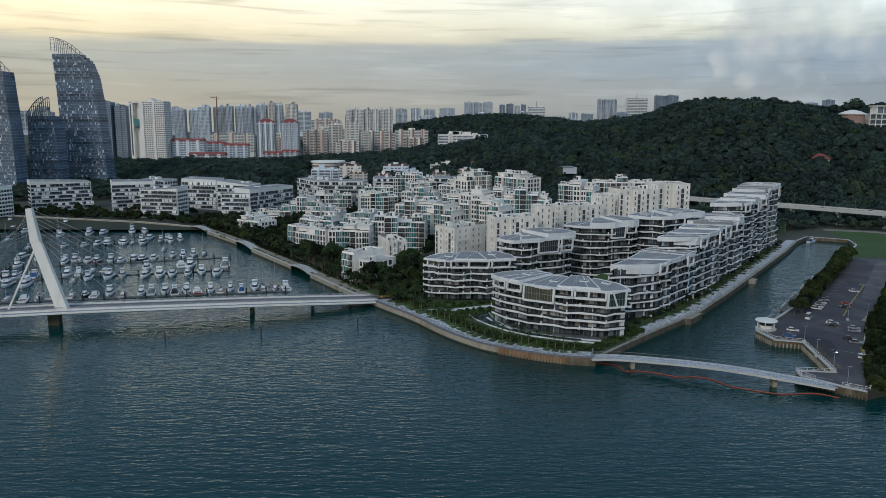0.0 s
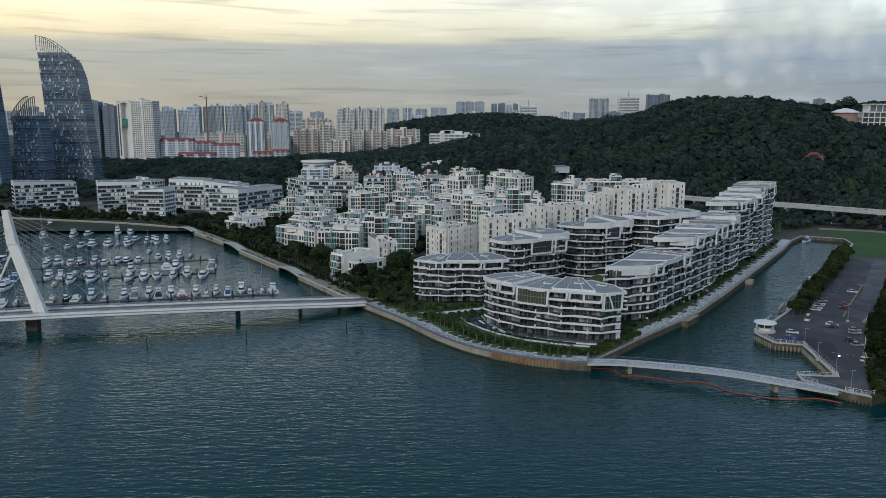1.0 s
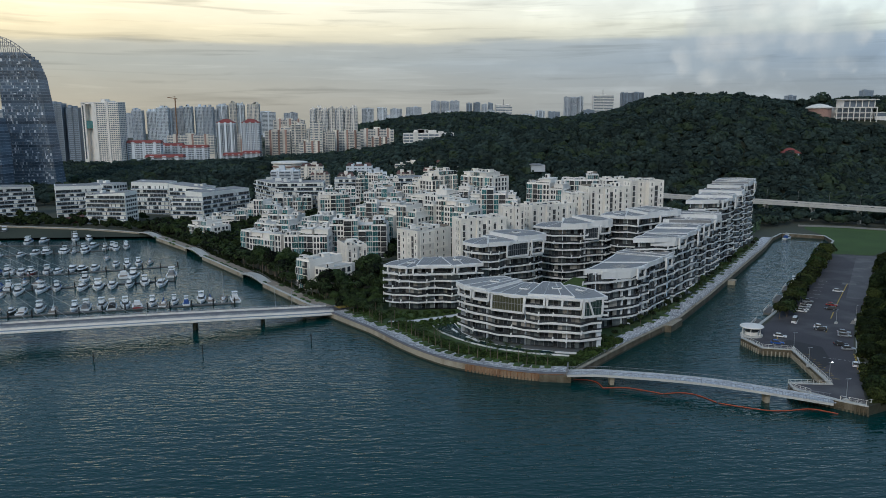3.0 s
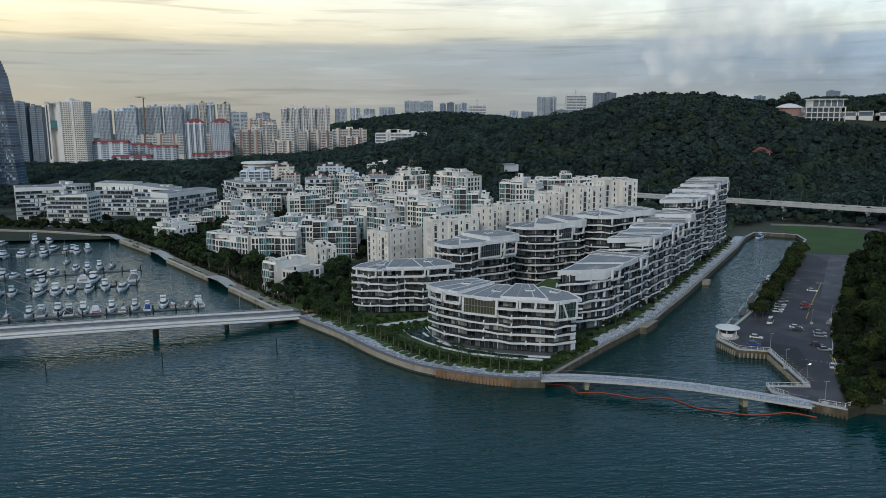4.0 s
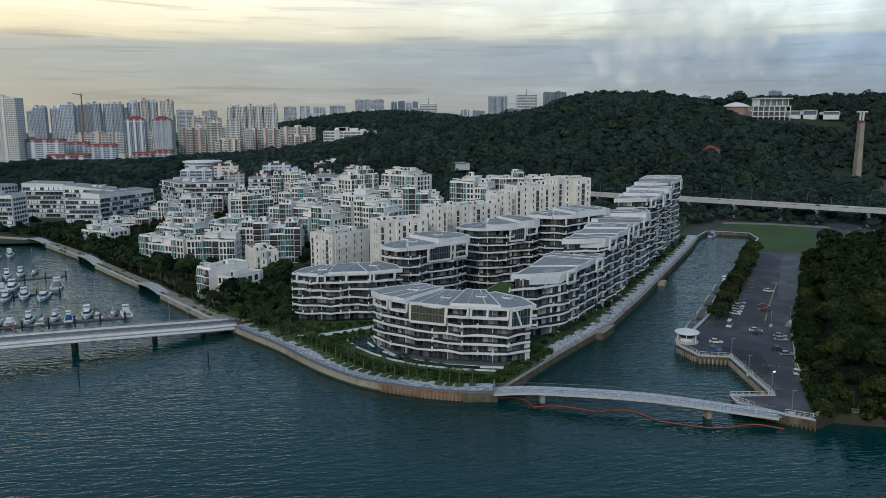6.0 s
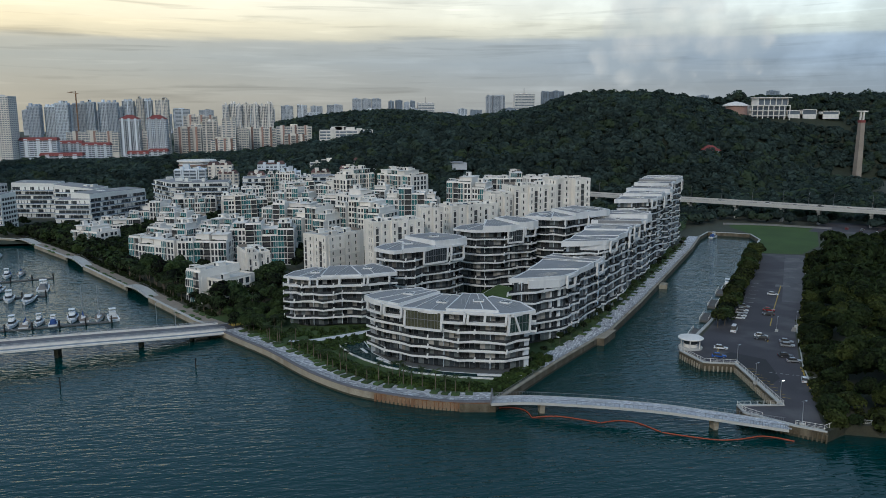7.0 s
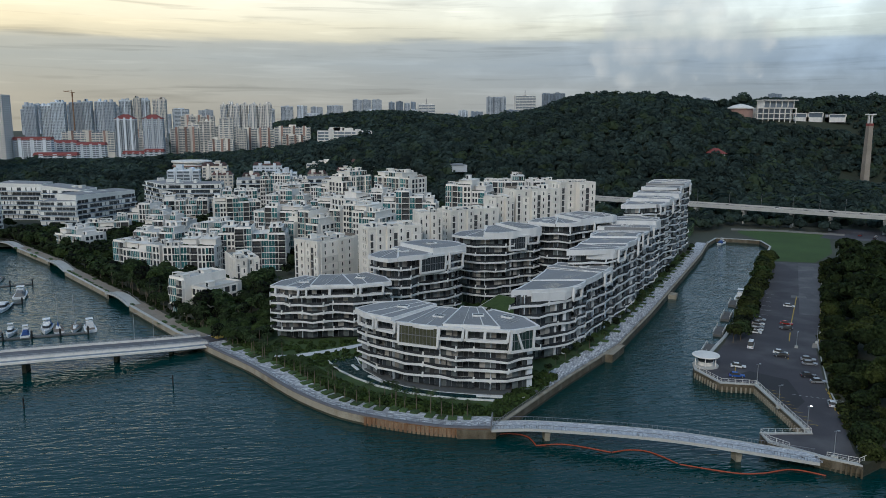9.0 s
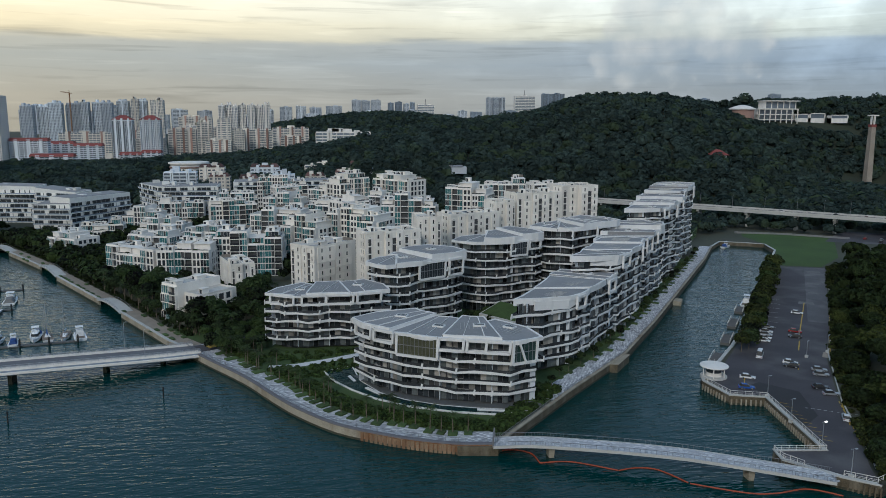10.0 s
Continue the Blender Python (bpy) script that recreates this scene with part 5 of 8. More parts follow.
M["stairbrown"] = mat("brown_red_render", (0.34, 0.21, 0.17), 0.85, vary=0.2, scale=0.1, fine=1, obj=0.3)
M["brownroof"] = mat("brown_red_tiles", (0.13, 0.07, 0.06), 0.85, vary=0.3, scale=0.2, fine=1.5, obj=0.4)


# ---- the town behind ----
def band_mesh(w, d, kind, fl, storey, z0, style="grid"):
    """All storeys' windows on the front and both ends, with a ledge under each storey."""
    g = Geo()
    k = storey / 3.0
    if style == "ribs":
        # upright strips of windows between white piers, crossed by thin ledges
        n = max(3, int(w / (2.6 * k)))
        s = w / n
        for i in range(n):
            deep = 0.3 if i % 3 else 0.16
            g.box(i * s + s * deep, -0.2, z0 + 1.0, (i + 1) * s - s * deep, 0.2, z0 + fl * storey - 1.0)
            g.box(i * s - s * 0.06, -0.9, z0, i * s + s * 0.1, 0.1, z0 + fl * storey, 1)
        m = max(2, int(d / (3.4 * k)))
        for i in range(m):
            g.box(w - 0.2, d * (i + 0.3) / m, z0 + 1.0, w + 0.22, d * (i + 0.7) / m, z0 + fl * storey - 1.0)
        for f in range(fl):
            g.box(-0.1, -0.5, z0 + f * storey, w + 0.4, d * 0.6, z0 + f * storey + 0.7 * k, 1)
        return g.mesh("window_grid", M["cityglass"], M[kind])
    if style == "bands":
        # open corridors: a dark ribbon and a pale parapet on each storey
        for f in range(fl):
            z = z0 + f * storey
            g.box(0.4, -0.2, z + 1.1 * k, w - 0.4, 0.2, z + 2.7 * k)
            g.box(w - 0.2, 1.0, z + 1.1 * k, w + 0.2, d - 1, z + 2.5 * k)
            g.box(-0.2, -0.9, z, w + 0.2, 0.2, z + 1.1 * k, 1)
        n = max(2, int(w / (6 * k)))
        for i in range(n + 1):
            g.box(w * i / n - 0.35, -1.0, z0, w * i / n + 0.35, 0.2, z0 + fl * storey, 1)
        return g.mesh("window_grid", M["cityglass"], M[kind])
    n, m = max(3, int(w / (3.4 * k))), max(2, int(d / (4 * k)))
    for f in range(fl):
        z = z0 + f * storey
        s = w / n
        for i in range(n):
            g.box(i * s + s * 0.18, -0.25, z + 0.9 * k, (i + 1) * s - s * 0.18, 0.2, z + 2.3 * k)
        s = d / m
        for i in range(m):
            g.box(w - 0.2, i * s + s * 0.22, z + 0.9 * k, w + 0.25, (i + 1) * s - s * 0.22, z + 2.3 * k)
        g.box(-0.35, -0.4, z, w + 0.35, d * 0.5, z + 0.28 * k, 1)
    return g.mesh("window_grid", M["cityglass"], M[kind])


def town_block(x, y, w, d, z0, z1, kind="pale", label="", storey=3.0, roof="", turn=0.0, shafts=2, seed=0, style="grid"):
    rnd = random.Random(int(x * 7 + y) + seed)
    ob = thing("housing_block", label or "pale high-rise housing block", "building", at=Matrix.Translation((x, y, z0)) @ Matrix.Rotation(radians(turn), 4, 'Z'), group="town behind the woods")
    H = z1 - z0
    g = Geo().box(0, 0, -25, w, d, H)
    for i in range(shafts):
        u = w * (i + 0.5) / max(1, shafts)
        g.box(u - w * 0.05, -1.0, -25, u + w * 0.05, d + 0.5, H + 2.0)
    part("tower", g.mesh("tower", M[kind]), ob)
    if kind == "beige" and w > 30:
        for u in (0.18, 0.52, 0.8):
            part("stair_tower", Geo().box(w * u, -1.3, -25, w * u + 3.5, 3, H + 2.5).mesh("stair_tower", M["stairbrown"]), ob, "brown-red stair tower")
    fl = int(H / storey)
    tagged(part("window_grid", band_mesh(w, d, kind, fl, storey, (H - fl * storey) * 0.5, style), ob, "small dark windows with pale storey bands"), kind="stuff")
    for i in range(rnd.choice((1, 2, 3))):
        u = rnd.uniform(0, w * 0.7)
        part("roof_room", Geo().box(u, d * 0.2, H, u + w * 0.2, d * 0.8, H + rnd.uniform(2.5, 5)).mesh("roof_room", M[kind]), ob)
    if roof == "hip":
        part("roof", Geo().prism([(-1, -1), (w + 1, -1), (w + 1, d + 1), (-1, d + 1)], H + 0.1, 0, taper=[(w * 0.35, d * 0.4, H + 7), (w * 0.65, d * 0.4, H + 7), (w * 0.65, d * 0.6, H + 7), (w * 0.35, d * 0.6, H + 7)]).mesh("roof", M["red"]), ob, "red hipped roof")
    if roof == "brown":
        n = max(2, int(w / 9))
        for i in range(n):
            a0, a1 = w * i / n - 0.3, w * (i + 1) / n - 0.6
            part("roof", Geo().prism([(a0, -0.8), (a1, -0.8), (a1, d + 0.8), (a0, d + 0.8)], H + 0.1, 0, taper=[(a0 + 2, d * 0.45, H + 3.2), (a1 - 2, d * 0.45, H + 3.2), (a1 - 2, d * 0.55, H + 3.2), (a0 + 2, d * 0.55, H + 3.2)]).mesh("roof", M["brownroof"]), ob, "brown-red hipped tile roof")
    if roof == "flat":
        part("roof", Geo().prism([(-1.5, -1.5), (w + 1.5, -1.5), (w + 1.5, d + 1), (-1.5, d + 1)], H + 0.1, 0, taper=[(0, 2, H + 4.5), (w, 2, H + 4.5), (w, d - 2, H + 4.5), (0, d - 2, H + 4.5)]).mesh("roof", M["red"]), ob, "red tiled roof")
    return ob


ob = town_block(-480, 1250, 36, 24, 18, 113, "white", "tall white slab block with a sky terrace", 3.1, turn=-8, shafts=1)
part("wing", Geo().box(-24.5, -1, -25, -18, 22, 94).box(-7, -1, -25, 0.2, 22, 94).box(-24.5, -1, 92, 0.2, 22, 95).box(-20, 8, -25, -5, 22, 94).mesh("wing", M["white"]), ob, "white wing with a tall open slot")
part("sky_terrace", Geo().box(-17.6, -0.4, 54, -7.4, 10, 66).mesh("sky_terrace", M["teal"]), ob, "green glazed sky terrace in the slot")
part("wing_windows", Geo().box(-22.8, -1.2, 6, -20.6, 0, 90).mesh("wing_windows", M["cityglass"]), ob, "dark strip of stairwell windows")
# grey-white towers: x, width, top
for i, (x, w, z1) in enumerate(((-581, 22, 106), (-553, 20, 105), (-528, 24, 112), (-498, 24, 112), (-468, 15, 114), (-449, 18, 114), (-428, 20, 113))):
    town_block(x, 1700 + (i % 2) * 14, w, 18, 20, z1, "pale" if i % 3 else "greypale", "tall grey-white housing tower with vertical ribs", 3.0, shafts=0, style="ribs")
for i, (x, w, z1) in enumerate(((-403, 22, 117), (-375, 14, 121), (-359, 14, 118), (-337, 25, 119))):
    town_block(x, 1720, w, 18, 20, z1, "beige" if i % 2 else "pale", "tall cream housing tower", 3.0, shafts=1, style="ribs")
for x in (-306, -265):
    town_block(x, 1300, 29, 18, 14, 79, "pale", "pale housing tower with a red hipped roof", 3.0, "hip", shafts=3, style="ribs")
for i, (x, w, z1) in enumerate(((-186, 11, 107), (-174, 12, 109), (-161, 11, 106), (-149, 13, 108), (-132, 14, 108), (-117, 12, 106), (-104, 15, 109))):
    town_block(x, 1600 + (i % 2) * 6, w, 16, 30, z1, "white", "white housing tower with vertical ribs", 3.0, shafts=1, style="ribs")
# white blocks with red roofs
for x, y, w, z0, z1 in ((-440, 1262, 52, 12, 48), (-404, 1236, 58, 8, 26), (-400, 1300, 36, 10, 42), (-362, 1296, 40, 10, 39), (-293, 1285, 30, 8, 26), (-262, 1288, 27, 8, 29), (-455, 1320, 40, 12, 38)):
    town_block(x, y, w, 14, z0, z1, "pale", "white housing block with a red roof", 3.0, "flat", shafts=3, style="bands")
# beige slabs with open corridors: x, depth of the plan, width, top
for i, (x, y, w, z1) in enumerate(((-441, 1480, 86, 56), (-330, 1500, 52, 58), (-253, 1450, 46, 63), (-254, 1560, 60, 84), (-228, 1480, 30, 70), (-199, 1420, 24, 76), (-163, 1400, 22, 80), (-136, 1405, 16, 61), (-129, 1450, 53, 62), (-78, 1500, 65, 65), (-206, 1500, 60, 66), (-300, 1420, 44, 48), (-180, 1380, 40, 44), (-60, 1420, 40, 50))):
    town_block(x, y, w, 16, 20, z1, "beige", "beige slab housing block with open corridors", 3.0, shafts=3 if w > 50 else 2, style="bands")
for i, (x, w, z1, y) in enumerate(((-559, 17, 112, 1270), (-540, 9, 106, 1280), (-531, 17, 105, 1262), (-575, 14, 100, 1290))):
    town_block(x, y, w, 20, 10, z1, "greyblue", "dark grey glass apartment tower", 3.2, shafts=1, style="bands")
# skyline: low hazy rows with a few taller groups, haze put into the greys
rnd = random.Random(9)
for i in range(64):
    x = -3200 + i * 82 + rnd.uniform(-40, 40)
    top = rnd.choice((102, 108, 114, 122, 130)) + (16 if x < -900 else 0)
    town_block(x, 3900 + rnd.uniform(-250, 500), rnd.uniform(24, 70), 30, 25, top, rnd.choice(("greypale", "greyblue", "pale", "greypale")), "distant tower on the skyline with haze in its pale colour", 6.0, shafts=rnd.choice((1, 2)), style=rnd.choice(("ribs", "bands")))
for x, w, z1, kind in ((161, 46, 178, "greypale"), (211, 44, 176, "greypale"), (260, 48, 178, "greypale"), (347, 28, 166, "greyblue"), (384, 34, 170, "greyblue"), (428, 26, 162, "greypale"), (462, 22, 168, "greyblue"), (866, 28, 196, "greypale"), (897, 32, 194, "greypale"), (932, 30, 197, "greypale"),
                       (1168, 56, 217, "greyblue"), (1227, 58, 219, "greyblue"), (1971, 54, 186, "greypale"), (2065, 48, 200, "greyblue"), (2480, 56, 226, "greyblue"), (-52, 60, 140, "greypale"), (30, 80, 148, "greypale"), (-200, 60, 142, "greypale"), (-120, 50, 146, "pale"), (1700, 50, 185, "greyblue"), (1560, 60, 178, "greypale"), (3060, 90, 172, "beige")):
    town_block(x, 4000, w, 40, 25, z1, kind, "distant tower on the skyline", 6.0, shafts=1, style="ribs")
for x, w, z1 in ((499, 86, 156), (1017, 106, 205)):
    ob = town_block(x, 4000, w, 40, 25, z1, "white", "distant white office block with dark window bands", 8.0, shafts=0, style="bands")
    part("roof_mast", Geo().box(w * 0.5 - 1.2, 18, z1 - 25, w * 0.5 + 1.2, 20, z1 + 5).mesh("roof_mast", M["metal"]), ob, "thin roof mast")


# ---- curved glass towers with lattice crowns ----
def sail_tower(x, y, z1, left, right, crown, label, depth=24):
    """Storeys between two edges given as tables of height and offset; a lattice rises to the crown."""
    ob = thing("glass_tower", label, "building", at=Matrix.Translation((x, y, QUAY)))
    rnd = random.Random(int(-x))
    fl = int(z1 / 3.3)
    for f in range(fl):
        z = f * 3.3
        a, b = interp(left, z), interp(right, z)
        g = Geo()
        g.box(a + 0.4, 0.6, z + 0.28, b - 0.4, depth, z + 3.3, 0)
        g.box(a, 0, z, b, depth + 0.3, z + 0.28, 2)
        n = max(1, int((b - a) / 1.9))
        for i in range(n):
            q = rnd.random()
            if q < 0.5:
                u = a + 0.5 + (b - a - 1) * i / n
                g.box(u, 0.15 if q < 0.12 else 0.35, z + 0.28, u + rnd.choice((0.9, 1.4, 1.8)), 0.62, z + rnd.choice((1.5, 3.2, 3.2)), 1 if q < 0.1 else 2 if q < 0.36 else 3)
        part("storey", g.mesh("storey", M["towerglass"], M["pale"], M["greyblue"], M["cityglass"]), ob)
    g = Geo()
    (xa, za), (xb, zb) = crown
    n = 9
    for dy in (0.5, depth * 0.6):
        prev = None
        for i in range(n + 1):
            t = i / n
            u = xa + (xb - xa) * t
            top = za + (zb - za) * (t ** 1.6)
            base_z = z1 - 10 * t
            g.beam((u, dy, base_z), (u, dy, top), 0.6, 0.6)
            if prev:
                g.beam(prev, (u, dy, top), 0.7, 0.7)
                for k in range(1, 5):
                    zz = z1 + k * 4.5
                    if zz < top:
                        g.beam((prev[0], dy, zz), (u, dy, zz), 0.35, 0.35)
            prev = (u, dy, top)
    part("crown_lattice", g.mesh("crown_lattice", M["metal"]), ob, "curved steel lattice crown")
    return ob


M["towerglass"] = mat("blue_grey_tower_glass", (0.115, 0.155, 0.205), 0.15, vary=0.35, scale=0.1, fine=0.6, bump=0.0, obj=0.3)
sail_tower(-452, 900, 158, [(0, 6), (100, 3), (160, 0)], [(0, 58), (20, 56), (66, 52), (96, 50), (126, 46), (144, 40), (150, 33), (158, 22)], ((0, 174), (40, 146)), "tall curved grey glass tower with a steel lattice crown")
sail_tower(-463, 850, 84, [(0, 0), (90, 3)], [(0, 34), (60, 34), (84, 30)], ((22, 104), (2, 84)), "shorter curved glass tower with a lattice crown")
sail_tower(-496, 800, 130, [(0, 0), (130, 0)], [(0, 46), (60, 45), (130, 40)], ((0, 160), (40, 130)), "tall curved grey glass tower beside the marina")


# ---- viaduct ----
VIA = smooth_line([(150, 745), (237, 647), (294, 597), (342, 549), (383, 508), (480, 420), (640, 300)], 6)
ob = thing("viaduct", "long pale concrete road viaduct on piers", "bridge")
L1, R1 = offset_line(VIA, 7), offset_line(VIA, -7)
part("deck", strip(Geo(), L1, R1, 15.2, 16.6).mesh("deck", M["concrete"]), ob)
for off in (-7, 7):
    o1, o2 = offset_line(VIA, off + 0.2), offset_line(VIA, off - 0.2)
    part("parapet", strip(Geo(), o1, o2, 16.6, 17.9).mesh("parapet", M["concrete"]), ob, "pale concrete parapet")
part("road_surface", strip(Geo(), offset_line(VIA, 6.6), offset_line(VIA, -6.6), 16.6, 16.65).mesh("road_surface", M["asphalt"]), ob)
pier = Geo().box(-0.9, -2.2, 0, 0.9, 2.2, 9).prism([(-1, -5.5), (1, -5.5), (1, 5.5), (-1, 5.5)], 9, 10.75).mesh("pier", M["concrete"])
for i in range(3, len(VIA) - 2, 3):
    p, q = VIA[i], VIA[i + 1]
    part("pier", pier, ob, at=Matrix.Translation((p.x, p.y, QUAY)) @ Matrix.Rotation(math.atan2(q.y - p.y, q.x - p.x), 4, 'Z'))


lampm = Geo().tube([(0, 0, 0), (0, 0, 9.5), (0, 1.6, 10.0)], [0.14, 0.09, 0.06], 6).mesh("mast", M["metal"])
lanm = Geo().box(-0.2, 1.4, 9.9, 0.2, 2.4, 10.1).mesh("lantern", M["metal"])
for i in range(2, len(VIA) - 2, 2):
    p, q = VIA[i], VIA[i + 1]
    lp = thing("street_lamp", "tall grey street lamp on the viaduct", "lamp", at=Matrix.Translation((p.x, p.y, 16.6)) @ Matrix.Rotation(math.atan2(q.y - p.y, q.x - p.x), 4, 'Z'), group="viaduct lamps")
    part("mast", lampm, lp)
    part("lantern", lanm, lp)


# ---- hill things ----
def hill_house():
    ob = thing("hilltop_villa", "white terraced hilltop restaurant building with framed verandas", "building", at=Matrix.Translation((572, 985, 76)))
    part("body", Geo().box(2, 5, -6, 54, 24, 20).box(14, 8, 20, 58, 24, 30).mesh("body", M["white"]), ob)
    part("glazed_front", Geo().box(3, 4.7, 1, 53, 5.1, 19).box(15, 7.7, 21, 57, 8.1, 29).mesh("glazed_front", M["cityglass"]), ob, "dark glazed front")
    slab = Geo().box(0, -2, -0.5, 56, 6, 0.5).mesh("veranda_slab", M["white"])
    for z in (0, 6.5, 13, 20):
        part("veranda_slab", slab, ob, at=Matrix.Translation((0, 0, z)))
    part("veranda_slab", Geo().box(12, 2, 30, 60, 24, 31).mesh("veranda_slab", M["white"]), ob)
    post = Geo().box(-0.5, -2, 0, 0.5, -1.1, 6.5).mesh("post", M["white"])
    for k in range(3):
        for i in range(8):
            part("post", post, ob, at=Matrix.Translation((0.6 + i * 7.8, 0, k * 6.5)))
    for i in range(6):
        part("post", post, ob, at=Matrix.Translation((14 + i * 8.6, 8.5, 21)) @ Matrix.Diagonal((1, 1, 1.4, 1)))
    wing = thing("hilltop_pavilion", "low white framed hilltop pavilions with dark glazing", "building", at=Matrix.Translation((628, 990, 84)))
    for x, w, h in ((0, 20, 6), (22, 22, 7), (52, 26, 5)):
        part("frame", Geo().box(x, 0, -6, x + 1, 8, h).box(x + w - 1, 0, -6, x + w, 8, h).box(x, 0, h - 1, x + w, 8, h).box(x, 0, -6, x + w, 8, 0.4).mesh("frame", M["white"]), wing)
        part("window", Geo().box(x + 1, 1, 0.4, x + w - 1, 1.4, h - 1).mesh("window", M["cityglass"]), wing, "dark glazing")
    rot = thing("hilltop_rotunda", "low round hilltop pavilion with a white domed roof", "building", at=Matrix.Translation((551, 988, 88)))
    part("wall", Geo().lathe(0, 0, [(15, -8), (15, 7)], 24).mesh("wall", M["stairbrown"]), rot, "brown glazed drum wall")
    part("roof", Geo().lathe(0, 0, [(17, 7), (17, 8.2), (9, 11.5), (2, 13)], 24).mesh("roof", M["white"]), rot, "shallow white dome")


hill_house()
z = QUAY + hill_height(400, 775)
ob = thing("hill_pavilion", "small pavilion with a bright red hipped roof", "building", at=Matrix.Translation((399, 782, z + 5)) @ Matrix.Diagonal((0.6, 0.6, 0.72, 1)))
part("body", Geo().box(3, 3, -8, 33, 14, 6).mesh("body", M["pale"]), ob)
part("roof", Geo().prism([(0, 0), (36, 0), (36, 17), (0, 17)], 6, 0, taper=[(12, 8, 14), (22, 8, 14), (22, 9, 14), (12, 9, 14)]).mesh("roof", M["red"]), ob, "bright red hipped roof")
M["towerstone"] = mat("brown_concrete", (0.33, 0.28, 0.23), 0.85, vary=0.2, scale=0.1, fine=1)
ob = thing("cable_car_tower", "tall beige concrete cable car tower", "tower", at=Matrix.Translation((640, 860, QUAY + hill_height(640, 860) - 2)))
H = 88 - (QUAY + hill_height(640, 860) - 2)
part("shaft", Geo().prism([(-3.8, -3.8), (3.8, -3.8), (3.8, 3.8), (-3.8, 3.8)], -10, 0, taper=[(-2.7, -2.7, H - 14), (2.7, -2.7, H - 14), (2.7, 2.7, H - 14), (-2.7, 2.7, H - 14)]).mesh("shaft", M["towerstone"]), ob)
part("collar", Geo().box(-3.0, -3.0, H - 14, 3.0, 3.0, H - 11).mesh("collar", M["red"]), ob, "red band")
part("head", Geo().box(-2.6, -1, H - 11, -1.4, 1, H).box(1.4, -1, H - 11, 2.6, 1, H).box(-6.5, -1.5, H - 1.5, 6.5, 1.5, H).mesh("head", M["white"]), ob, "white cross arms")
ob = thing("tower_crane", "slim tower crane over the housing blocks", "crane", at=Matrix.Translation((-483, 1690, 20)))
part("mast", Geo().box(-1, -1, 0, 1, 1, 110).mesh("mast", M["rust"]), ob)
part("jib", Geo().beam((-16, 0, 113), (5, 0, 110), 1.2, 1.3).beam((0, 0, 108), (0, 0, 115), 1, 1).beam((0, 0, 115), (-12, 0, 113), 0.4, 0.4).mesh("jib", M["rust"]), ob)
ob = thing("hill_shed", "low white building at the foot of the hill", "building", at=Matrix.Translation((131, 760, 35)))
part("body", Geo().box(0, 0, -4, 14, 8, 2.6).mesh("body", M["pale"]), ob)
part("roof", Geo().prism([(-1, -1), (11, -1), (11, 9), (-1, 9)], 2.6, 0, taper=[(-1, -1, 2.9), (11, -1, 2.9), (11, 9, 3.8), (-1, 9, 3.8)]).mesh("roof", M["roofgrey"]), ob)
# terraces with low red roofs beyond the estate
rnd = random.Random(14)
for i, (x, y, w, z1, kind) in enumerate([(x, y, w * 0.72, z1 + 3, kind) for x, y, w, z1, kind in [(-134, 800, 40, 29, "pale"), (-92, 790, 26, 25, "beige"), (-64, 780, 24, 24, "beige"), (-36, 800, 30, 26, "pale"), (-4, 790, 26, 25, "beige"), (24, 805, 30, 27, "beige"), (58, 800, 24, 27, "pale"), (-110, 850, 34, 30, "beige"), (-60, 850, 40, 30, "pale"), (-6, 856, 40, 31, "beige"), (40, 850, 30, 33, "beige")]]):
    town_block(x, y, w, 12, QUAY, z1, kind, "low terrace with a red roof beyond the estate" if i % 3 else "low pale housing block beyond the estate", 3.2, "brown" if i % 3 else "", seed=i, style="bands" if i % 3 == 0 else "grid")
town_block(4, 1060, 70, 12, 50, 65, "white", "long low white building among the trees", 4, style="bands")
drum = thing("round_building", "low drum-shaped beige and brown building with a white roof", "building", at=Matrix.Translation((-138, 960, 10)))
part("wall", Geo().lathe(0, 0, [(20, 0), (20, 20), (19, 20.5)], 28).mesh("wall", M["dockwall"]), drum)
for k in range(4):
    part("balcony_band", Geo().lathe(0, 0, [(20.2, 3 + k * 4.4), (21.4, 3.1 + k * 4.4), (21.4, 4.4 + k * 4.4), (20.2, 4.5 + k * 4.4)], 28).mesh("balcony_band", M["stairbrown"]), drum, "brown balcony band")
part("roof", Geo().lathe(0, 0, [(22, 20.5), (22.4, 21.2), (22, 22.6), (2, 23.4)], 28).mesh("roof", M["white"]), drum, "white flat disc roof")
part("annex", Geo().box(17, 2, 0, 28, 16, 16).box(19, 4, 16, 27, 14, 20).mesh("annex", M["white"]), drum, "white stair annex")


# ---- planting ----
def broad_variant(seed, leaves=500, size=0.125):
    V, F = crown_variant(seed, leaves, size, 0.8)
    me = bpy.data.meshes.new("crown")
    inner, fi = crown_variant(seed + 50, leaves // 3, size * 1.5, 0.8)
    V = np.concatenate([V, inner * 0.72])
    F = np.concatenate([F, fi + len(V) - len(inner)])
    me.from_pydata(V.tolist(), [], F.tolist())
    me.materials.append(M["leaf"])
    return me


CROWNS = [broad_variant(40 + i) for i in range(5)]
TRUNK = Geo().tube([(0, 0, -0.3), (0.03, 0.02, 0.5), (-0.02, 0.03, 1.0)], [0.07, 0.05, 0.035], 7)
for an in range(5):
    c, s_ = math.cos(an * 1.26), math.sin(an * 1.26)
    TRUNK.tube([(0, 0, 0.75), (c * 0.22, s_ * 0.22, 1.05), (c * 0.5, s_ * 0.5, 1.35)], [0.03, 0.022, 0.01], 5)
TRUNK = TRUNK.mesh("trunk", M["bark"])


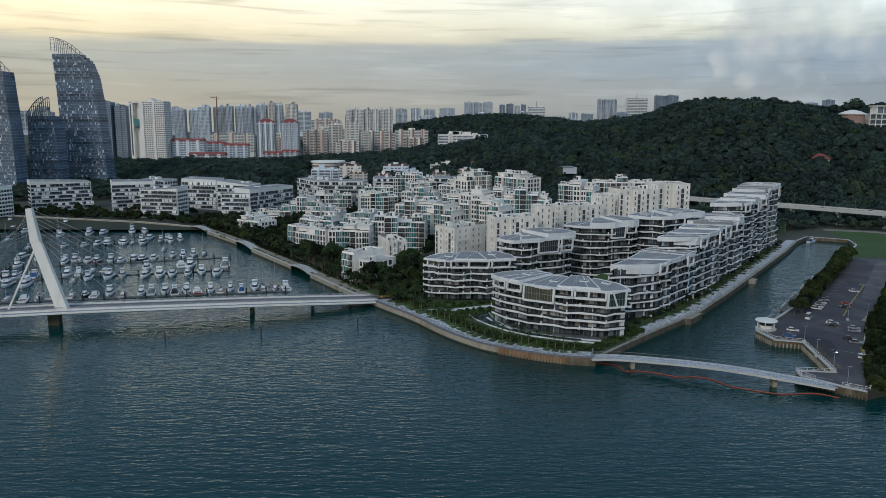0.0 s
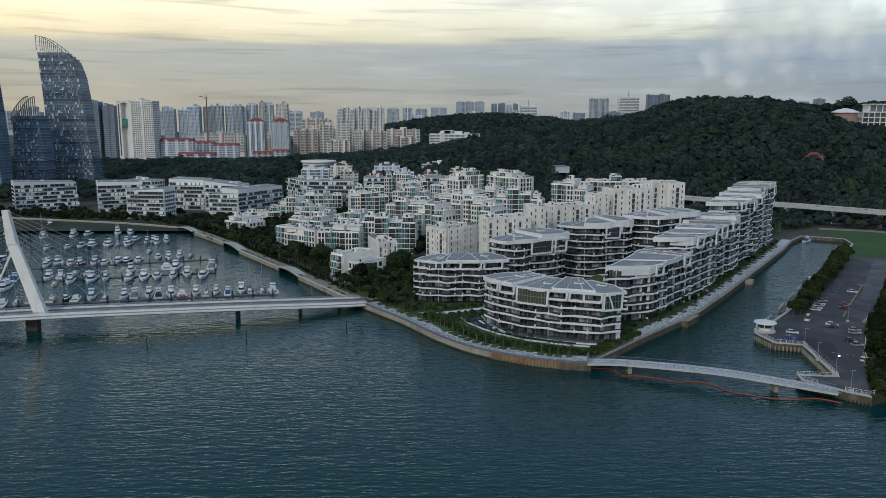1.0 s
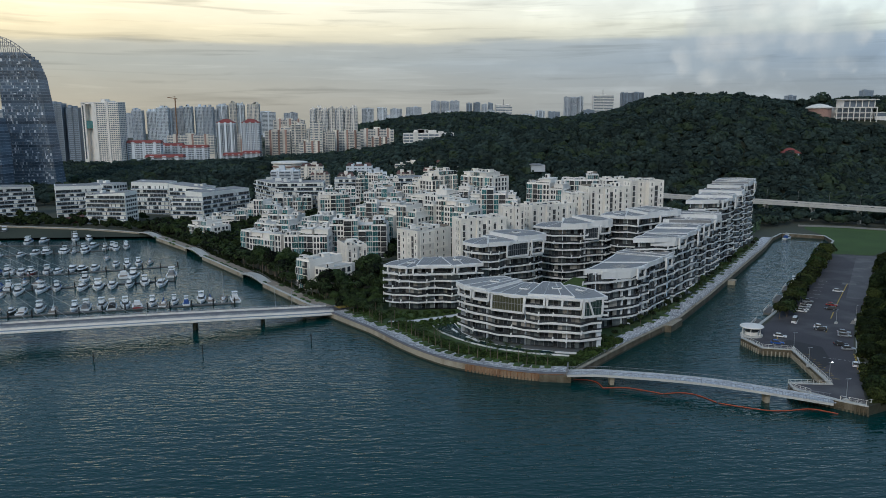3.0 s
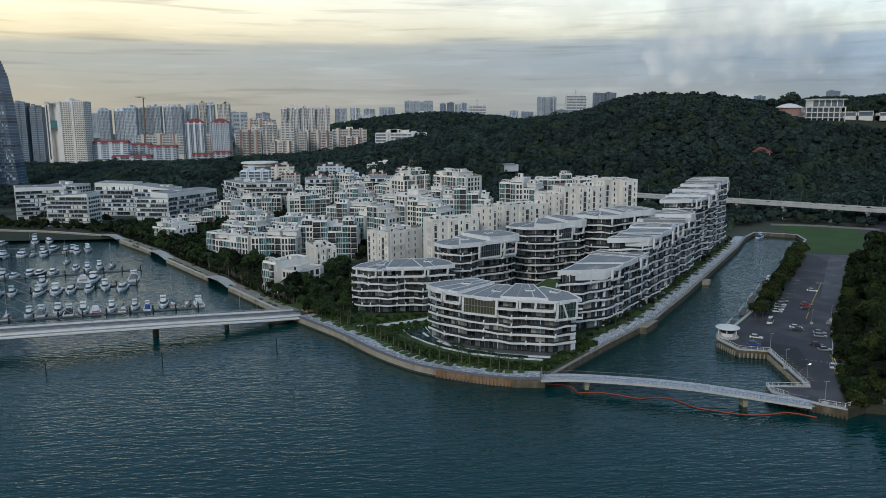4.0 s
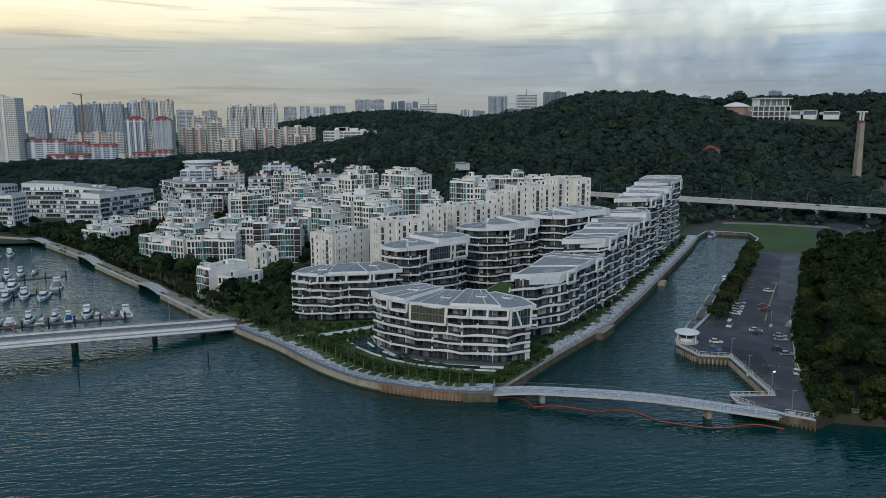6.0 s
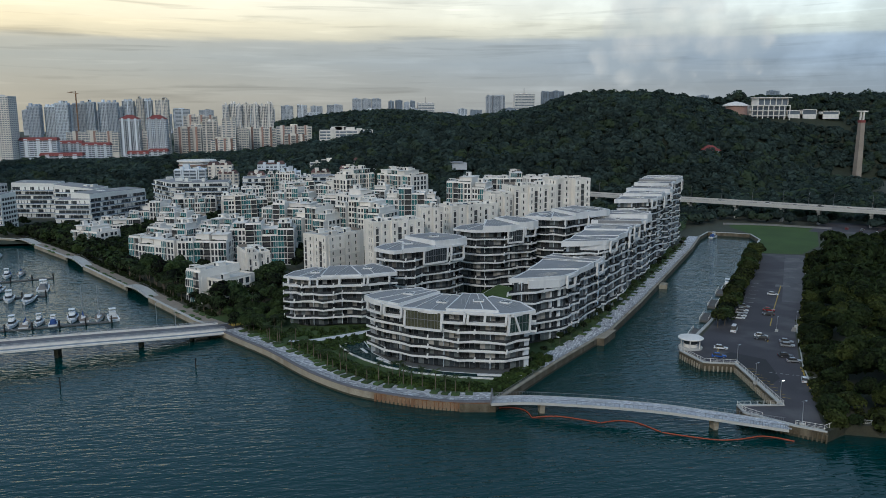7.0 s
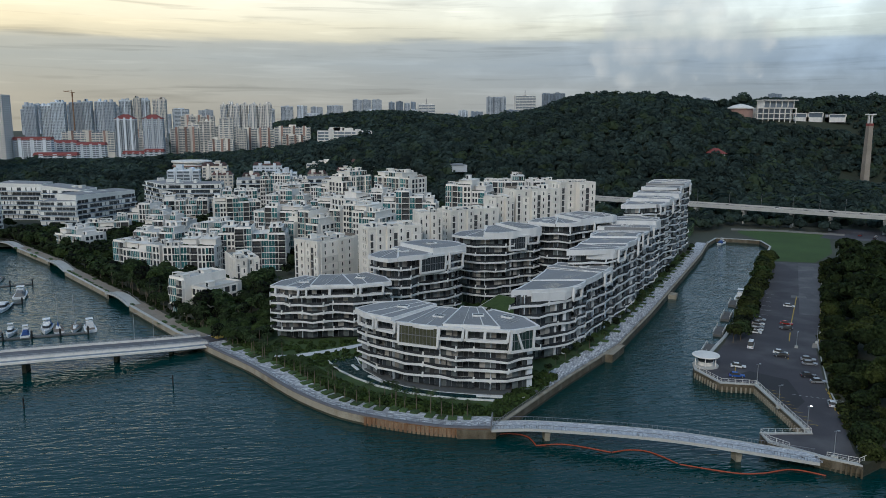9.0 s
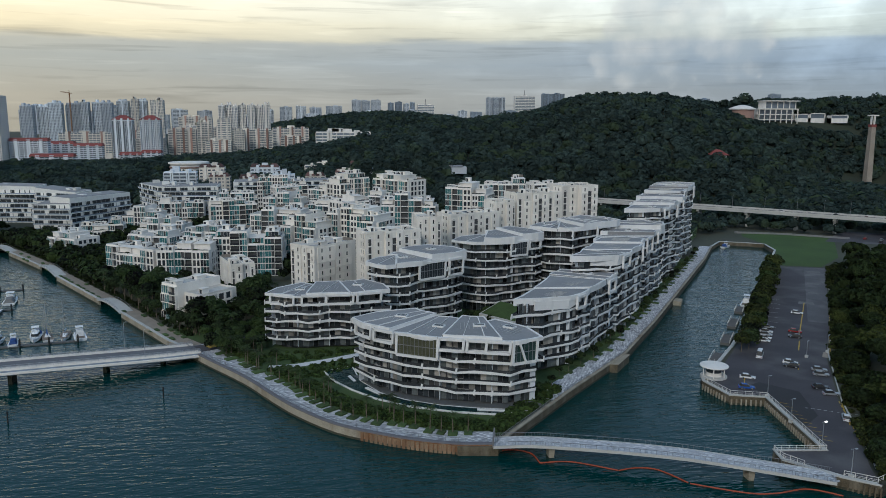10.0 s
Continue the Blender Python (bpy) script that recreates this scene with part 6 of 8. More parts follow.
def tree(x, y, r, z=QUAY, seed=0, lift=1.0, label="broadleaf tree with a dense dark green crown", group="garden trees"):
    rnd = random.Random(seed * 31 + int(x * 10))
    ob = thing("tree", label, "tree", at=Matrix.Translation((x, y, z)) @ Matrix.Rotation(rnd.uniform(0, 6.28), 4, 'Z'), group=group)
    part("trunk", TRUNK, ob, at=Matrix.Diagonal((r * 0.9, r * 0.9, r * lift, 1)))
    part("crown", rnd.choice(CROWNS), ob, at=Matrix.Translation((0, 0, r * (0.55 + 0.75 * lift))) @ Matrix.Diagonal((r, r, r * rnd.uniform(0.85, 1.15), 1)))
    return ob


def palm_crown(seed):
    rnd = random.Random(seed)
    g = Geo()
    for i in range(15):
        an = i * 2.4 + rnd.uniform(-0.2, 0.2)
        up = rnd.uniform(-0.1, 0.9)
        c, s = math.cos(an), math.sin(an)
        pts = []
        L = rnd.uniform(2.1, 2.9)
        for k in range(6):
            t = k / 5
            pts.append(Vector((c * L * t, s * L * t, up * L * t * 0.8 - 1.5 * t * t)))
        side = Vector((-s, c, 0))
        for k in range(5):
            a, b = pts[k], pts[k + 1]
            for q in (0.15, 0.6):
                p = a.lerp(b, q)
                w = 0.75 * (1 - abs((k + q) / 5 - 0.4))
                for sg in (-1, 1):
                    v = len(g.v)
                    tip = p + side * (sg * w) + (b - a) * 0.5 - Vector((0, 0, 0.28 * w))
                    g.v += [tuple(p), tuple(p + (b - a) * 0.42), tuple(tip)]
                    g.f.append((v, v + 1, v + 2))
                    g.m.append(0)
    return g.mesh("fronds", M["palmleaf"])


PALMS = [palm_crown(i) for i in range(4)]
PTRUNK = Geo().tube([(0, 0, -0.3), (0.05, 0, 0.3), (0.02, 0.05, 0.7), (0, 0, 1.0)], [0.16, 0.12, 0.1, 0.08], 7).mesh("trunk", M["bark"])


def palm(x, y, h, z=QUAY, seed=0):
    rnd = random.Random(seed)
    ob = thing("palm_tree", "slender palm tree with a feathery green head", "tree", at=Matrix.Translation((x, y, z)) @ Matrix.Rotation(rnd.uniform(0, 6.28), 4, 'Z'), group="palms on the promenade")
    part("trunk", PTRUNK, ob, at=Matrix.Diagonal((1, 1, h, 1)))
    part("fronds", PALMS[seed % 4], ob, at=Matrix.Translation((0, 0, h)) @ Matrix.Diagonal((min(1, h / 7), min(1, h / 7), min(1, h / 7), 1)))
    return ob


def inside(poly, x, y):
    n, c = len(poly), False
    for i in range(n):
        (x0, y0), (x1, y1) = poly[i - 1][:2], poly[i][:2]
        if (y0 > y) != (y1 > y) and x < (x1 - x0) * (y - y0) / (y1 - y0) + x0:
            c = not c
    return c


def sheet(name, poly, z, material, label, category="ground", thick=0.0):
    t = geometry.delaunay_2d_cdt([Vector(p[:2]) for p in poly], [], [list(range(len(poly)))], 1, 0.001)
    g = Geo()
    g.v = [(p.x, p.y, z) for p in t[0]]
    g.f = [tuple(f) for f in t[2]]
    me = g.mesh(name, material)
    if me.polygons[0].normal.z < 0:
        me.flip_normals()
    return tagged(new(name, me), label, category, kind="structure")


# ---- the point: promenade, lawn, pool ----
P_IN = offset_line(FRONT, 7.6)
prom = thing("pavement_front", "pale grey patterned paving of the waterfront promenade", "pavement", kind="structure")
part("paving_bed", strip(Geo(), P_IN, offset_line(FRONT, 0.9), QUAY - 0.2, QUAY + 0.06).mesh("paving_bed", M["paving"]), prom)
rnd = random.Random(4)
M["palepaving"] = mat("pale_paving", (0.64, 0.64, 0.65), 0.8, vary=0.12, scale=0.5, fine=3, island=0.15)
M["greypaver"] = mat("grey_paver", (0.27, 0.27, 0.29), 0.8, vary=0.12, scale=0.5, fine=3, island=0.15)


def pavers(line, d0, d1, parent, step=0.95, z=QUAY + 0.064):
    g = Geo()
    fine = resample_open([Vector(p[:2]) for p in line], step)
    rows = int((d1 - d0) / 0.62)
    lines = [offset_line(fine, d0 + (d1 - d0) * k / rows) for k in range(rows + 1)]
    for k in range(rows):
        for i in range(len(fine) - 2):
            if (i + k) % 3 == 0 or rnd.random() < 0.22:
                a, b, c, d = lines[k][i], lines[k][i + 1], lines[k + 1][min(i + 2, len(fine) - 1)], lines[k + 1][i + 1]
                v = len(g.v)
                g.v += [(q.x, q.y, z) for q in (a, b, c, d)]
                g.f.append((v, v + 1, v + 2, v + 3))
                g.m.append(0 if rnd.random() < 0.7 else 1)
    tagged(part("pavers", g.mesh("pavers", M["palepaving"], M["greypaver"]), parent, "slanting pale and grey paving stones"), kind="stuff")


pavers(FRONT, 1.2, 7.4, prom)
rail_line = offset_line(FRONT, 0.7)


def railing(line, z, h, label, spacing=2.4, glassy=True, parentname="railing", material="metal"):
    ob = thing(parentname, label, "railing")
    pts = resample_open([Vector(p[:2]) for p in line], spacing)
    post = Geo().box(-0.04, -0.04, 0, 0.04, 0.04, h).mesh("post", M[material])
    for p in pts:
        part("post", post, ob, at=Matrix.Translation((p.x, p.y, z)))
    g = Geo()
    for a, b in zip(pts, pts[1:]):
        g.beam((a.x, a.y, z + h), (b.x, b.y, z + h), 0.09, 0.07)
        g.beam((a.x, a.y, z + h * 0.5), (b.x, b.y, z + h * 0.5), 0.04, 0.04)
        g.beam((a.x, a.y, z + h * 0.2), (b.x, b.y, z + h * 0.2), 0.04, 0.04)
    part("rail", g.mesh("rail", M[material]), ob)
    return ob


railing(rail_line, QUAY + 0.35, 1.05, "grey metal railing along the waterfront promenade", 1.9)
C_IN = offset_line(CANAL_L, 7.2)
CANAL_P = [CANAL_L[0].lerp(CANAL_L[1], 0.8)] + CANAL_L[1:]
prom2 = thing("pavement_canal", "pale grey patterned paving along the canal", "pavement", kind="structure")
part("paving_bed", strip(Geo(), offset_line(CANAL_P, 7.2), offset_line(CANAL_P, 0.9), QUAY - 0.2, QUAY + 0.05).mesh("paving_bed", M["paving"]), prom2)
pavers(CANAL_P, 1.2, 7.0, prom2, step=1.1, z=QUAY + 0.054)
railing(offset_line(CANAL_L, 0.6), QUAY + 0.35, 0.9, "dark metal railing along the canal quay", 5.0)
ob = thing("quay_bastion", "stained concrete quay platform jutting into the canal", "quay", kind="structure")
part("body", Geo().prism([(101.0, 284.0), (103.5, 282.8), (111.4, 292.5), (109.6, 294.0)], -2, QUAY + 0.1).mesh("body", M["brownwall"]), ob, "rust-stained wall")
part("platform", Geo().prism([(101.0, 283.9), (103.6, 282.6), (111.6, 292.4), (109.6, 294.2)], QUAY + 0.1, QUAY + 0.22).mesh("platform", M["seawall"]), ob, "stained concrete platform")
ob = thing("quay_bastion", "small stained concrete landing on the canal", "quay", kind="structure")
part("body", Geo().prism([(161, 364), (164, 362), (167, 367), (164, 369)], -2, QUAY - 0.6).mesh("body", M["seawall"]), ob)

LAWN = [tuple(p) for p in P_IN[:-2]] + [(54.5, 236), (80, 264)] + [tuple(p) for p in C_IN[1:6]] + [(150, 440), (20, 365), (-28, 352), (-52, 345)]
sheet("lawn", LAWN, QUAY + 0.02, M["grass"], "shaded green lawn round the curved blocks", "lawn")
pool = thing("swimming_pool", "curved swimming pool with a white coping", "pool")
PO = [(12.3, 289), (15.5, 280), (20, 272.5), (26, 264.8), (34, 258), (46, 252), (58, 248.3), (66, 249.6), (67.5, 252), (61, 250.8), (52, 253.2), (43, 256.6), (34, 262), (27.5, 268.5), (22.5, 279), (20.5, 293)]
PO = [Vector(p) for p in PO]
part("basin", Geo().prism(PO, QUAY - 0.3, QUAY + 0.45).mesh("basin", M["pool"]), pool, "still green-blue pool water")
part("coping", Geo().ring(grown(PO, 0.28), grown(PO, -0.02), QUAY - 0.3, QUAY + 0.52).mesh("coping", M["band"]), pool, "white stone coping")
M["darkstone"] = mat("dark_stone", (0.12, 0.125, 0.125), 0.6, vary=0.25, scale=0.5, fine=3)
ob = thing("pool_terrace", "grey stone terrace with low white walls beside the pool", "terrace")
part("deck", Geo().prism([Vector(p) for p in ((20.6, 284), (22.9, 279.2), (28, 269), (34.4, 262.6), (43.3, 257.3), (52.2, 254), (61.2, 251.4), (70, 253), (72, 268), (40, 284))], QUAY, QUAY + 0.6).mesh("deck", M["darkstone"]), ob)
for q in (((23.5, 272.5), (27.5, 266.3), (28.3, 266.9), (24.3, 273)), ((52, 251.6), (59, 249.6), (59.2, 250.3), (52.2, 252.3))):
    part("spout_wall", Geo().prism([Vector(p) for p in q], QUAY, QUAY + 0.75).mesh("spout_wall", M["band"]), ob, "low white pool wall")
part("step", Geo().prism([Vector(p) for p in ((19.0, 283.5), (20.6, 278.6), (21.4, 279), (19.8, 284))], QUAY + 0.3, QUAY + 0.62).mesh("step", M["band"]), ob)
PATHL = smooth_line([(-5, 297), (2, 297), (12, 300.5), (24, 306), (32, 309)], 4)
part("paving", strip(Geo(), offset_line(PATHL, 1.6), offset_line(PATHL, -1.6), QUAY - 0.1, QUAY + 0.07).mesh("paving", M["palepaving"]), thing("pavement_garden", "pale stone garden path", "pavement", kind="structure"))

# hedge planters with palms along the inner edge of the promenade
M["hedge"] = mat("clipped_hedge", (0.05, 0.085, 0.026), 0.85, vary=0.45, scale=0.8, fine=5, bump=0.8, obj=0.3)


def hedge(x, y, turn, l, w, h=0.55):
    me = Geo()
    n, m = max(3, int(l / 0.5)), max(2, int(w / 0.5))
    rr = random.Random(int(x * 10) + int(y))
    k = 0
    for j in range(m + 1):
        for i in range(n + 1):
            e = 0.12 if i in (0, n) or j in (0, m) else 0
            me.v.append((-l / 2 + l * i / n + rr.uniform(-0.06, 0.06), -w / 2 + w * j / m + rr.uniform(-0.06, 0.06), h - e + rr.uniform(-0.08, 0.08)))
    for j in range(m):
        for i in range(n):
            k = j * (n + 1) + i
            me.f.append((k, k + 1, k + n + 2, k + n + 1))
    b = len(me.v)
    rim = [i for i in range(n + 1)] + [j * (n + 1) + n for j in range(1, m + 1)] + [m * (n + 1) + i for i in range(n - 1, -1, -1)] + [j * (n + 1) for j in range(m - 1, 0, -1)]
    for q in rim:
        me.v.append((me.v[q][0] * 1.02, me.v[q][1] * 1.02, -0.1))
    for i in range(len(rim)):
        j = (i + 1) % len(rim)
        me.f.append((rim[j], rim[i], b + i, b + j))
    return solo("hedge", me.mesh("hedge", M["hedge"]), "low clipped green hedge planter on the promenade", "hedge", group="hedge planters", at=Matrix.Translation((x, y, QUAY + 0.05)) @ Matrix.Rotation(turn, 4, 'Z'))


rnd = random.Random(21)
fine = resample_open(P_IN, 1.0)
seed = 0
i = 14
while i < len(fine) - 6:
    p, q = fine[i], fine[i + 2]
    d = (q - p).normalized()
    ang = math.atan2(d.y, d.x)
    out = rnd.choice((-1.8, -1.0, 0.2))
    c = p + Vector((-d.y, d.x)) * out
    hedge(c.x, c.y, ang + rnd.uniform(-0.1, 0.1), rnd.uniform(1.8, 2.6), rnd.uniform(2.4, 4.0))
    if i > 30 or rnd.random() < 0.5:
        palm(c.x, c.y, rnd.uniform(4.0, 6.2), QUAY + 0.1, seed)
    seed += 1
    i += rnd.choice((3, 4, 4))
for i in range(12):
    t = rnd.uniform(0.06, 0.9)
    p = fine[int(t * (len(fine) - 1))]
    q = fine[min(int(t * (len(fine) - 1)) + 1, len(fine) - 1)]
    d = (q - p).normalized()
    c = p + Vector((-d.y, d.x)) * rnd.uniform(2.5, 6.5)
    if not inside([tuple(v) for v in PO], c.x, c.y):
        palm(c.x, c.y, rnd.uniform(3.2, 6.0), QUAY, seed)
        seed += 1
# long planting beds behind the hedges
def bed(name, label, spots, material="leaf", leaves=60, size=0.28):
    return tagged(wood(name, label, spots, M[material], leaves, size), kind="stuff")


spots = []
for k in range(1300):
    t = rnd.uniform(0.1, 0.99)
    p = fine[int(t * (len(fine) - 1))]
    q = fine[min(int(t * (len(fine) - 1)) + 1, len(fine) - 1)]
    d = (q - p).normalized()
    c = p + Vector((-d.y, d.x)) * rnd.uniform(0.8, 6.5)
    if not inside([tuple(v) for v in grown(PO, 1.0)], c.x, c.y) and not inside([(-8, 293), (34, 304), (34, 313), (-8, 302)], c.x, c.y):
        spots.append((c.x, c.y, QUAY + 0.35, rnd.uniform(0.5, 1.3)))
for k in range(260):
    c = Vector((55.5, 237.5)).lerp(Vector((80, 265.5)), rnd.random()) + Vector((-0.74, 0.66)) * rnd.uniform(0, 5.5)
    spots.append((c.x, c.y, QUAY + 0.3, rnd.uniform(0.6, 1.3)))
for x, y, r in [(random.Random(k).uniform(-6, 24), random.Random(k + 999).uniform(272, 312), random.Random(k + 77).uniform(0.5, 1.5)) for k in range(420)]:
    if inside([(-6, 296), (4, 276), (9, 284), (20, 290), (26, 298), (28, 304), (14, 299), (3, 295)], x, y) or inside([(-8, 302), (2, 300), (12, 303), (24, 309), (30, 312), (10, 311.5), (-6, 314)], x, y):
        spots.append((x, y, QUAY + 0.3, r * 0.8))
bed("garden_shrubs", "fresh green shrubs in the garden beds", spots, "gardenleaf", 44, 0.32)
# canal promenade trees in planters
fine = resample_open(C_IN, 1.0)
i = 34
while i < len(fine) - 24:
    p, q = fine[i], fine[i + 1]
    d = (q - p).normalized()
    c = p + Vector((-d.y, d.x)) * rnd.uniform(-1.6, 0.6)
    hedge(c.x, c.y, math.atan2(d.y, d.x), rnd.uniform(1.6, 2.4), rnd.uniform(2.2, 3.2), 0.45)
    tree(c.x, c.y, rnd.uniform(1.2, 1.8), QUAY + 0.2, i, 2.0, "small dark green tree in a hedge planter", "canal promenade trees")
    i += rnd.choice((6, 8, 9))


# ---- trees round the estate ----
def scatter(poly, step, r0, r1, seed, avoid=(), **kw):
    rr = random.Random(seed)
    xs, ys = [p[0] for p in poly], [p[1] for p in poly]
    y = min(ys)
    while y < max(ys):
        x = min(xs)
        while x < max(xs):
            px, py = x + rr.uniform(-0.35, 0.35) * step, y + rr.uniform(-0.35, 0.35) * step
            if inside(poly, px, py) and not any(inside(a, px, py) for a in avoid):
                yield px, py, rr.uniform(r0, r1)
            x += step
        y += step * 0.9


M_IN = offset_line(list(reversed(MARINA[:8])), 7.6)
estate = [tuple(p) for p in M_IN] + [(-36, 336), (-20, 340), (-12, 345), (10, 348), (26, 356), (26, 378), (-2, 378), (-14, 392), (-30, 392), (-26, 374), (-34, 349), (-52, 362), (-46, 388), (-62, 428), (-98, 456), (-128, 500), (-146, 520), (-150, 560), (-190, 575)]
n = 0
rest = []
for x, y, r in scatter(estate, 6.6, 2.6, 4.6, 5):
    n += 1
    if y < 425:
        k = rnd.uniform(0.75, 1.3)
        tree(x, y, r * k, QUAY, n, rnd.uniform(0.8, 1.5))
    else:
        rest.append((x, y, QUAY + r * 1.0, r))
for x, y, r in scatter([(-150, 520), (-110, 470), (0, 440), (150, 450), (150, 620), (60, 690), (-100, 690), (-160, 600)], 8.5, 2.6, 4.0, 61):
    rest.append((x, y, QUAY + r * 1.3, r * 1.2))
for x, y, r in scatter([(-60, 395), (-30, 395), (0, 425), (40, 400), (110, 425), (110, 445), (40, 440), (-10, 436), (-60, 430)], 9, 2.5, 3.8, 9):
    if not (-30 < x < -3 and 393 < y < 424) and not (-4 < x < 66 and 372 < y < 412):
        rest.append((x, y, QUAY + r * 1.1, r))
for x, y, r in scatter([(-192, 562), (-150, 528), (-124, 500), (-118, 520), (-146, 566), (-186, 574)], 7.5, 3.2, 5.4, 71):
    rest.append((x, y, QUAY + r * 1.2, r))
wood("estate_wood", "dark green trees between the white blocks", rest, M["leaf"], 90, 0.28)
rnd = random.Random(56)
shore = []
far_line = resample_open([MARINA[i] for i in range(13, 6, -1)], 1.0)
far_in = offset_line(far_line, 1.0)
for k in range(900):
    i = rnd.randrange(len(far_line) - 1)
    d = far_in[i] - far_line[i]
    r = rnd.uniform(1.8, 3.8)
    c = far_line[i] + d * (rnd.uniform(4.5, 26) if k % 3 else rnd.uniform(6, 60))
    shore.append((c.x, c.y, QUAY + r * 1.0, r))
near_line = resample_open(list(reversed(MARINA[:8])), 1.0)
near_in = offset_line(near_line, 1.0)
for k in range(420):
    i = rnd.randrange(len(near_line) - 1)
    r = rnd.uniform(0.5, 1.1)
    c = near_line[i] + (near_in[i] - near_line[i]) * rnd.uniform(7.0, 10.5)
    if c.y > 336:
        shore.append((c.x, c.y, QUAY + 0.3, r))
wood("marina_shrubs", "green shrubs and small trees beside the marina promenade", shore, M["leafmix"], 56, 0.33)
rnd = random.Random(55)
for i in range(44):
    q = MARINA[7].lerp(MARINA[4], rnd.random()) if i % 3 == 0 else MARINA[4].lerp(MARINA[1], rnd.random())
    dd = (MARINA[1] - MARINA[4]).normalized()
    c = q + Vector((-dd.y, dd.x)) * rnd.choice((1.7, 1.9, 5.6))
    hedge(c.x, c.y, math.atan2(dd.y, dd.x), rnd.uniform(2.2, 4.2), rnd.uniform(0.9, 1.4), 0.6)
for i in range(30):
    t = rnd.random()
    q = MARINA[1].lerp(MARINA[4], t)
    palm(q.x + rnd.uniform(6, 12), q.y + rnd.uniform(4, 7), rnd.uniform(5, 8), QUAY, i)
for x, y in ((-26, 342), (-14, 352), (4, 366), (14, 372), (22, 376), (-8, 380), (30, 366), (-34, 340), (-20, 334)):
    palm(x, y, rnd.uniform(6, 9), QUAY, int(x) + 50)
spots = []
for x, y, r in scatter([(-16, 306), (-30, 322), (-34, 338), (-20, 342), (-8, 345), (10, 346), (28, 352), (30, 338), (-6, 332), (-9, 312)], 4.5, 2.0, 3.2, 13):
    tree(x, y, r * 0.95, QUAY, int(x * 3), 1.1, "slender young tree with a light green crown", "garden trees")
# courtyard planting between the curved rows
for x, y, r in scatter([(62, 338), (70, 296), (78, 302), (92, 322), (118, 352), (146, 396), (112, 362), (92, 355), (78, 347)], 6.5, 1.6, 2.8, 31):
    tree(x, y, r, QUAY, int(x * 3) + 1, 1.0)
M["courtgrass"] = mat("roof_turf", (0.05, 0.085, 0.02), 0.9, vary=0.35, scale=0.3, fine=3.0, bump=0.5)
ob = thing("garden_roof", "low building with a sloping green roof in the courtyard", "building")
q = [Vector(p) for p in ((70, 337), (80, 321), (88, 331), (80, 345))]
part("wall", Geo().prism(q, QUAY, 0, taper=[(70, 337, 8.6), (80, 321, 9.0), (88, 331, 11.5), (80, 345, 11.2)]).mesh("wall", M["concrete"]), ob)
part("green_roof", Geo().prism(grown(q, -0.7), QUAY + 2, 0, taper=[(p.x, p.y, z) for p, z in zip(grown(q, -0.7), (8.9, 9.3, 11.7, 11.4))]).mesh("green_roof", M["courtgrass"]), ob, "planted green roof")

# ---- marina promenade ----
for a, b in ((0, 7),):
    line = list(reversed(MARINA[a:b + 1]))
    ob = thing("pavement_marina", "buff paving of the tree-lined marina promenade", "pavement", kind="structure")
    part("paving_bed", strip(Geo(), offset_line(line, 6.4), offset_line(line, 0.95), QUAY - 0.3, QUAY + 0.06).mesh("paving_bed", M["paving2"]), ob)
for a, b in ((2, 3), (4, 5), (6, 7)):
    A, B = MARINA[b], MARINA[a]
    ob = thing("promenade_footbridge", "low arched pale concrete footbridge in the promenade", "bridge")
    pts = [A.lerp(B, i / 10) for i in range(11)]
    l3 = [Vector((p.x, p.y, math.sin(math.pi * i / 10) * 1.3)) for i, p in enumerate(offset_line(pts, 4.6))]
    r3 = [Vector((p.x, p.y, math.sin(math.pi * i / 10) * 1.3)) for i, p in enumerate(offset_line(pts, -0.6))]
    part("deck", strip(Geo(), l3, r3, QUAY - 0.35, QUAY + 0.2).mesh("deck", M["concrete"]), ob)
    up = Geo()
    for line in (l3, r3):
        for p, q in zip(line, line[1:]):
            up.beam((p.x, p.y, QUAY + 0.2 + p.z + 0.95), (q.x, q.y, QUAY + 0.2 + q.z + 0.95), 0.08, 0.08)
            up.beam((p.x, p.y, QUAY + 0.2 + p.z), (p.x, p.y, QUAY + 1.15 + p.z), 0.06, 0.06)
    part("handrail", up.mesh("handrail", M["metal"]), ob)
    part("abutment_wall", strip(Geo(), [p + Vector((0, 0)) for p in offset_line(pts, 5.0)], offset_line(pts, 4.7), -2, QUAY - 0.4).mesh("abutment_wall", M["tide"]), ob, "dark wall under the arch")

M["redtimber"] = mat("red_brown_boards", (0.12, 0.05, 0.04), 0.8, vary=0.3, scale=0.4, fine=3)
# tilted red-brown canopies beyond the marina
for (x, y, w, d, t) in ((-196, 577, 20, 6, 20), (-266, 606, 18, 7, 20)):
    ob = thing("canopy", "tilted red-brown timber canopy on posts", "canopy", at=Matrix.Translation((x, y, QUAY)) @ Matrix.Rotation(radians(t), 4, 'Z'))
    part("roof", Geo().prism([(0, 0), (w, 0), (w, d), (0, d)], 0, 0, taper=[(0, 0, 2.6), (w, 0, 4.6), (w, d, 5.6), (0, d, 3.4)]).mesh("roof", M["redtimber"]), ob)

M["greyboards"] = mat("grey_boards", (0.13, 0.125, 0.12), 0.85, vary=0.25, scale=0.5, fine=4)
